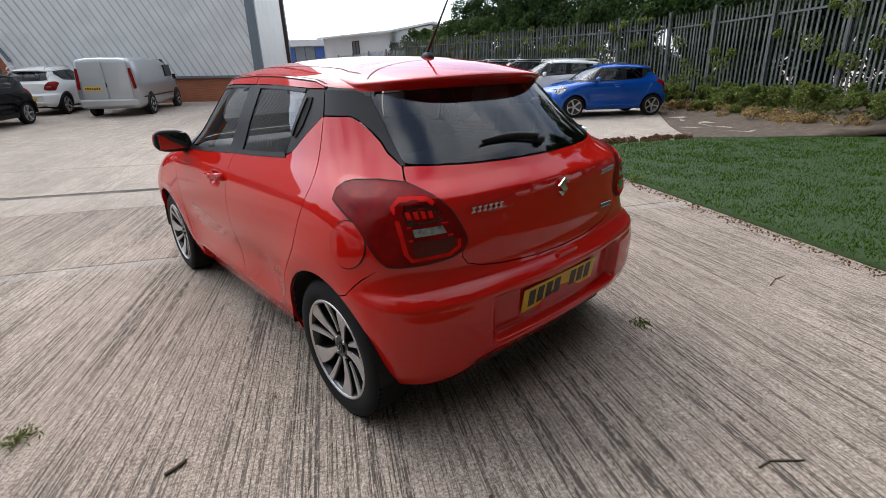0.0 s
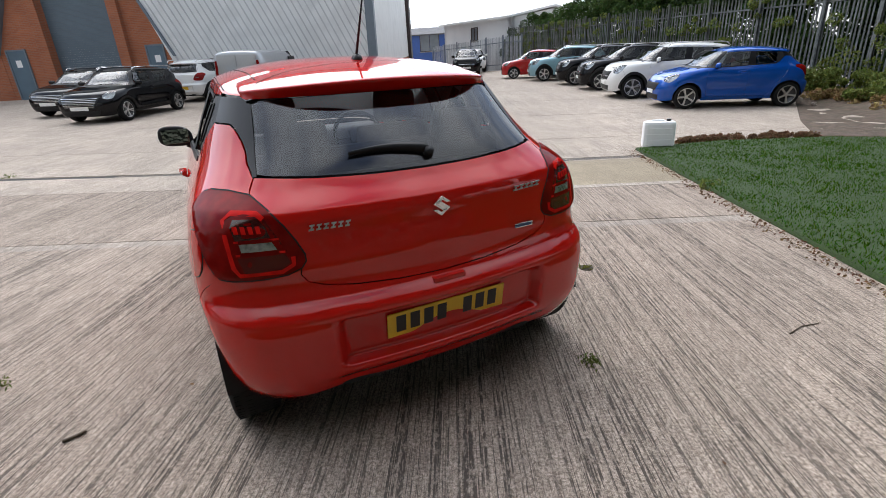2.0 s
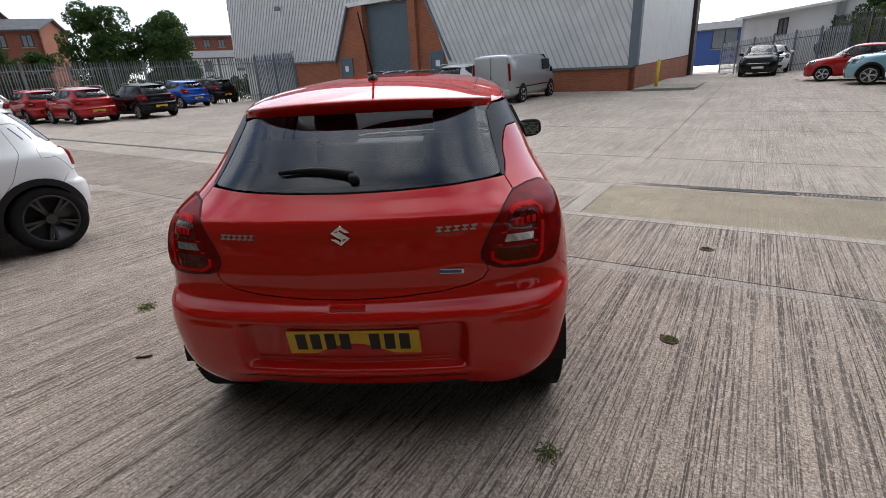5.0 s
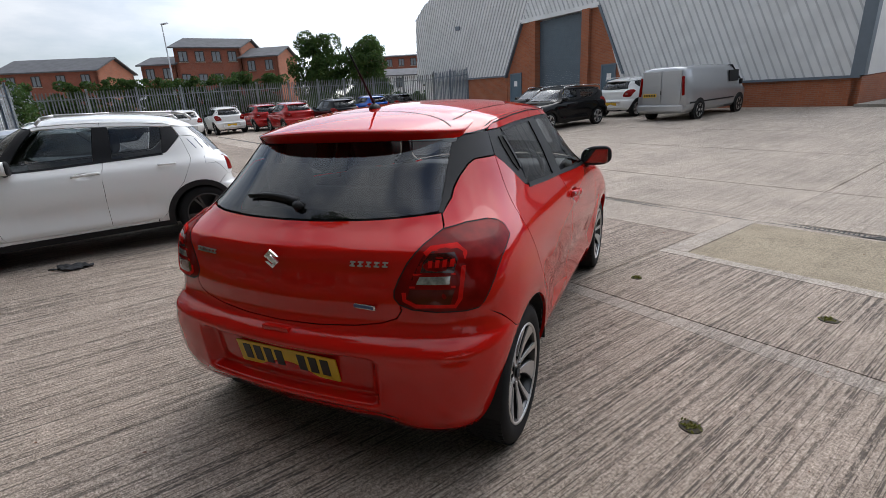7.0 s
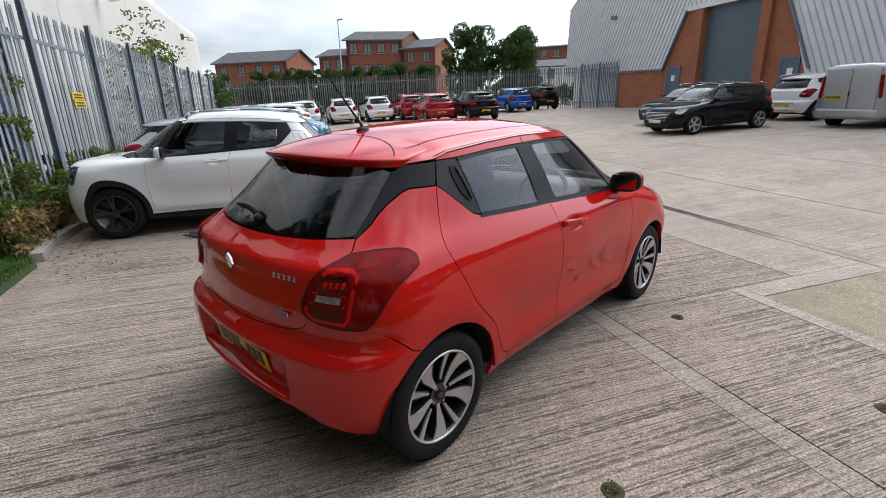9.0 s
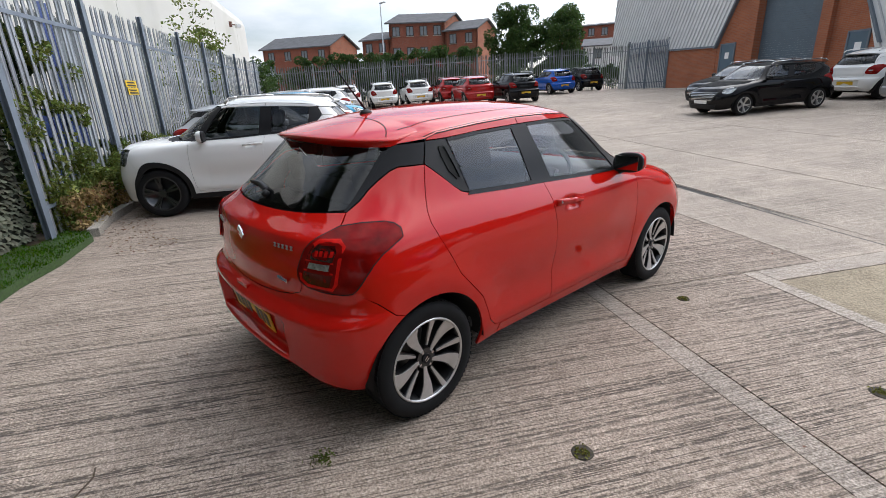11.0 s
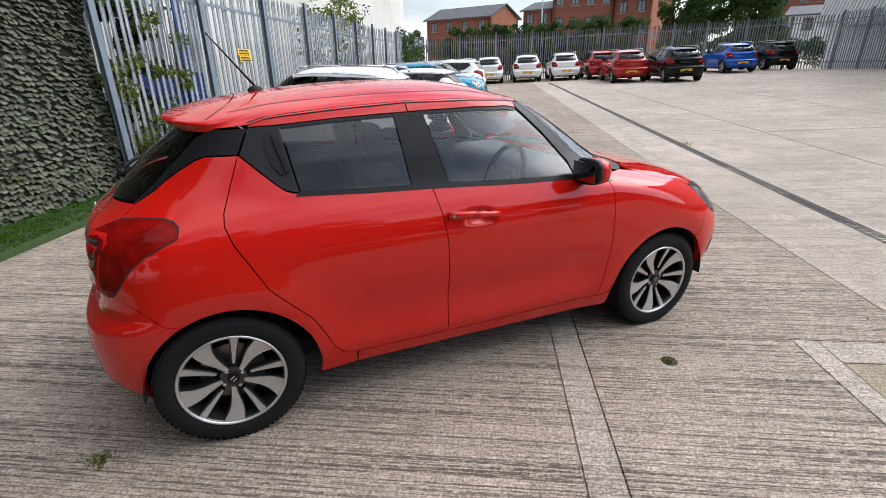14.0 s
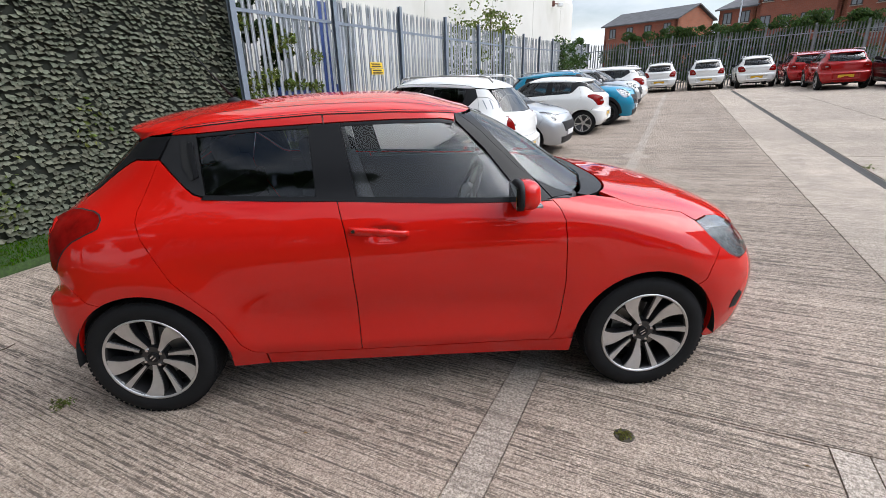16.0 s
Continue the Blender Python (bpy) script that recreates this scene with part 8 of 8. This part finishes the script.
def footway():
    """Raised paving beside the warehouse end wall."""
    bm = bmesh.new()
    pts = [(-3.4, 22.0), (-0.9, 22.3), (-0.9, 46.0), (-3.4, 46.0)]
    def at(u, v, h):
        p = E1 * u + E2 * v
        return Vector((p.x, p.y, ground_z(p.x, p.y) + h))
    add_prism(bm, pts, -0.05, 0.11, at)
    tagged(bm_obj("footway", bm, M_KERB), "raised concrete footway along the warehouse end wall", "pavement", kind="structure")


footway()


def jug():
    """A square translucent white jerrycan with a moulded handle."""
    root = empty("jerrycan", pose(5.95, 3.36, 0.0, 0, 0, -44) @ Matrix.Scale(1.12, 4), "white plastic jerrycan standing at the turf corner", "container")
    m = material("white_polythene", (0.88, 0.89, 0.89), 0.35, 0, 0.06, 6, stain=(0.80, 0.81, 0.81))
    bm = bmesh.new()
    add_box(bm, (0, 0, 0.19), (0.43, 0.25, 0.38), 0.045)
    part("body", bm, m, root, smooth=False)
    bm = bmesh.new()
    add_box(bm, (-0.02, 0, 0.385), (0.16, 0.035, 0.03), 0.01)
    add_box(bm, (-0.09, 0, 0.372), (0.03, 0.035, 0.04), 0.008)
    add_box(bm, (0.05, 0, 0.372), (0.03, 0.035, 0.04), 0.008)
    part("handle", bm, m, root)
    bm = bmesh.new()
    add_cyl(bm, (0.12, -0.02, 0.37), (0.12, -0.02, 0.41), 0.032, seg=18)
    part("cap", bm, M_INK, root, "black screw cap")
    for z in (0.12, 0.2, 0.28):
        bm = bmesh.new()
        add_box(bm, (0, -0.126, z), (0.33, 0.006, 0.012), 0.002)
        part("rib", bm, m, root)


jug()
for x, y, c in ((-6.6, 25.5, (0.02, 0.16, 0.06)), (-5.9, 25.2, (0.78, 0.79, 0.79))):
    bm = bmesh.new()
    add_box(bm, (0, 0, 0.26), (0.5, 0.36, 0.52), 0.05)
    add_cyl(bm, (0.14, 0, 0.5), (0.14, 0, 0.57), 0.05, seg=14)
    o = bm_obj("drum", bm, material("plastic_drum_paint", c, 0.45, 0, 0.08, 5))
    o.matrix_basis = pose(x, y, ground_z(x, y), 0, 0, -28)
    tagged(o, "square plastic drum standing by the warehouse wall", "container", "plastic drums")

# ---- small things on the ground ----
def tuft(x, y, r, count, size, mat, label):
    P = np.stack([x + RNG.normal(size=count) * r * 0.5, y + RNG.normal(size=count) * r * 0.5, np.array([ground_z(x, y)] * count) + np.abs(RNG.normal(size=count)) * r * 0.28 + 0.004], -1)
    tagged(leaves("weed_tuft", P, size, mat, flat=0.3, aspect=0.3), label, "weed", kind="stuff")


M_MOSS = leafy("moss", (0.17, 0.17, 0.04), 0.4, 0.9)
tuft(0.74, -0.556, 0.05, 110, 0.022, M_WEED, "small green weed tuft in the concrete")
tuft(-1.93, 0.82, 0.06, 120, 0.025, M_WEED, "flat green weed growing in the concrete")
tuft(-3.6, 7.9, 0.09, 40, 0.04, M_WEED, "green weed growing from the slot drain")
tuft(2.2, -1.95, 0.12, 60, 0.07, M_WEED, "green weed at the edge of the turf")
tuft(4.2, 1.2, 0.14, 60, 0.08, M_WEED, "green weed at the edge of the turf")
M_HOLE = material("hole_dirt", (0.05, 0.042, 0.03), 0.95, 0, 0.5, 30)
for hx, hy, hr in ((1.53, 0.31, 0.05), (2.37, 1.76, 0.055), (1.195, 2.22, 0.045)):
    root = empty("core_hole", pose(hx, hy, 0), "round core hole filled with moss and dirt", "hole", "core holes", "structure")
    bm = bmesh.new()
    bmesh.ops.create_cone(bm, cap_ends=True, segments=22, radius1=hr, radius2=hr * 0.92, depth=0.004, matrix=Matrix.Translation((0, 0, 0.003)))
    part("dirt", bm, M_HOLE, root)
    P = np.stack([RNG.normal(size=90) * hr * 0.4, RNG.normal(size=90) * hr * 0.4, RNG.uniform(0.005, 0.014, 90)], -1)
    leaves("moss", P, 0.016, M_MOSS, root, flat=0.5)


def stick(pts, r, label="thin brown stick lying on the concrete"):
    bm = bmesh.new()
    for a, b in zip(pts[:-1], pts[1:]):
        add_cyl(bm, (*a, r), (*b, r), r, r * 0.8, seg=6)
    tagged(bm_obj("stick", bm, M_BARK, smooth=True), label, "stick")


stick([(0.06, -1.33), (0.12, -1.345), (0.21, -1.43)], 0.004)
stick([(1.78, -0.91), (1.90, -0.90), (2.01, -0.93)], 0.004)
stick([(-1.52, 0.16), (-1.47, 0.17), (-1.44, 0.185)], 0.008, "short dark piece of bark on the concrete")


def cloth(x, y):
    bm = bmesh.new()
    bmesh.ops.create_grid(bm, x_segments=16, y_segments=12, size=0.5)
    for v in bm.verts:
        a, b = v.co.x, v.co.y
        v.co = Vector((a * 0.34 * (1 + 0.2 * math.sin(7 * b)), b * 0.20 * (1 + 0.25 * math.sin(9 * a + 1)), 0.008 + 0.016 * abs(math.sin(11 * a + 5 * b)) + 0.012 * abs(math.cos(13 * b - 4 * a))))
    r = bmesh.ops.extrude_face_region(bm, geom=list(bm.faces))
    bmesh.ops.translate(bm, vec=(0, 0, -0.006), verts=[v for v in r["geom"] if isinstance(v, bmesh.types.BMVert)])
    bmesh.ops.recalc_face_normals(bm, faces=bm.faces)
    o = bm_obj("rag", bm, material("dark_rag", (0.03, 0.03, 0.032), 0.95, 0, 0.3, 20), smooth=True)
    o.matrix_basis = pose(x, y, 0, 0, 0, 25)
    tagged(o, "dark crumpled rag lying on the concrete", "rag")


cloth(-4.35, 0.84)


def brick(x, y):
    bm = bmesh.new()
    add_box(bm, (0, 0, 0.04), (0.215, 0.10, 0.065), 0.006)
    add_box(bm, (0.0, 0.02, 0.075), (0.10, 0.07, 0.004), 0.001)
    o = bm_obj("loose_block", bm, M_SCREED)
    o.matrix_basis = pose(x, y, ground_z(x, y) + 0.01, 4, 3, 30)
    tagged(o, "pale loose block lying at the soil bank", "block")


brick(13.4, 4.75)


def litter(count, box, size, mat, name, label, zlift=0.004):
    P = np.stack([RNG.uniform(box[0], box[2], count), RNG.uniform(box[1], box[3], count)], -1)
    P = np.concatenate([P, np.array([[ground_z(a, b) + zlift] for a, b in P])], 1)
    N = RNG.normal(size=(count, 3)) * 0.25
    N[:, 2] = 1
    tagged(leaves(name, P, size, mat, N=N), label, "leaves", kind="stuff")


litter(120, (-6, -2.4, 5, 5), 0.022, M_DEAD, "dead_leaves", "scattered small dead leaves on the concrete")
litter(260, (-5.4, -0.75, -3.4, -0.1), 0.035, M_DEAD, "dead_leaves", "drift of brown dead leaves beside the kerb", 0.02)
bushes("leaf_litter", [(6.3, 3.42), (7.2, 3.12), (8.5, 2.2)], 0.14, 0.0, 0.05, 7000, 0.05, M_DEAD, "long pile of brown dry leaves behind the turf edge", 0.28, "leaves", step=0.04)
# debris along the turf edge
tp = np.array(TURF_R[:3])
tt = RNG.uniform(0, 2, 900)
i0 = np.minimum(tt.astype(int), 1)
pp = tp[i0] + (tp[i0 + 1] - tp[i0]) * (tt - i0)[:, None] + RNG.normal(size=(900, 2)) * 0.05 + np.array([-0.06, 0.04])
tagged(leaves("edge_debris", np.concatenate([pp, np.full((900, 1), 0.006)], 1), 0.028, M_DEAD, flat=0.6), "brown crumbs and leaves along the turf edge", "leaves", kind="stuff")
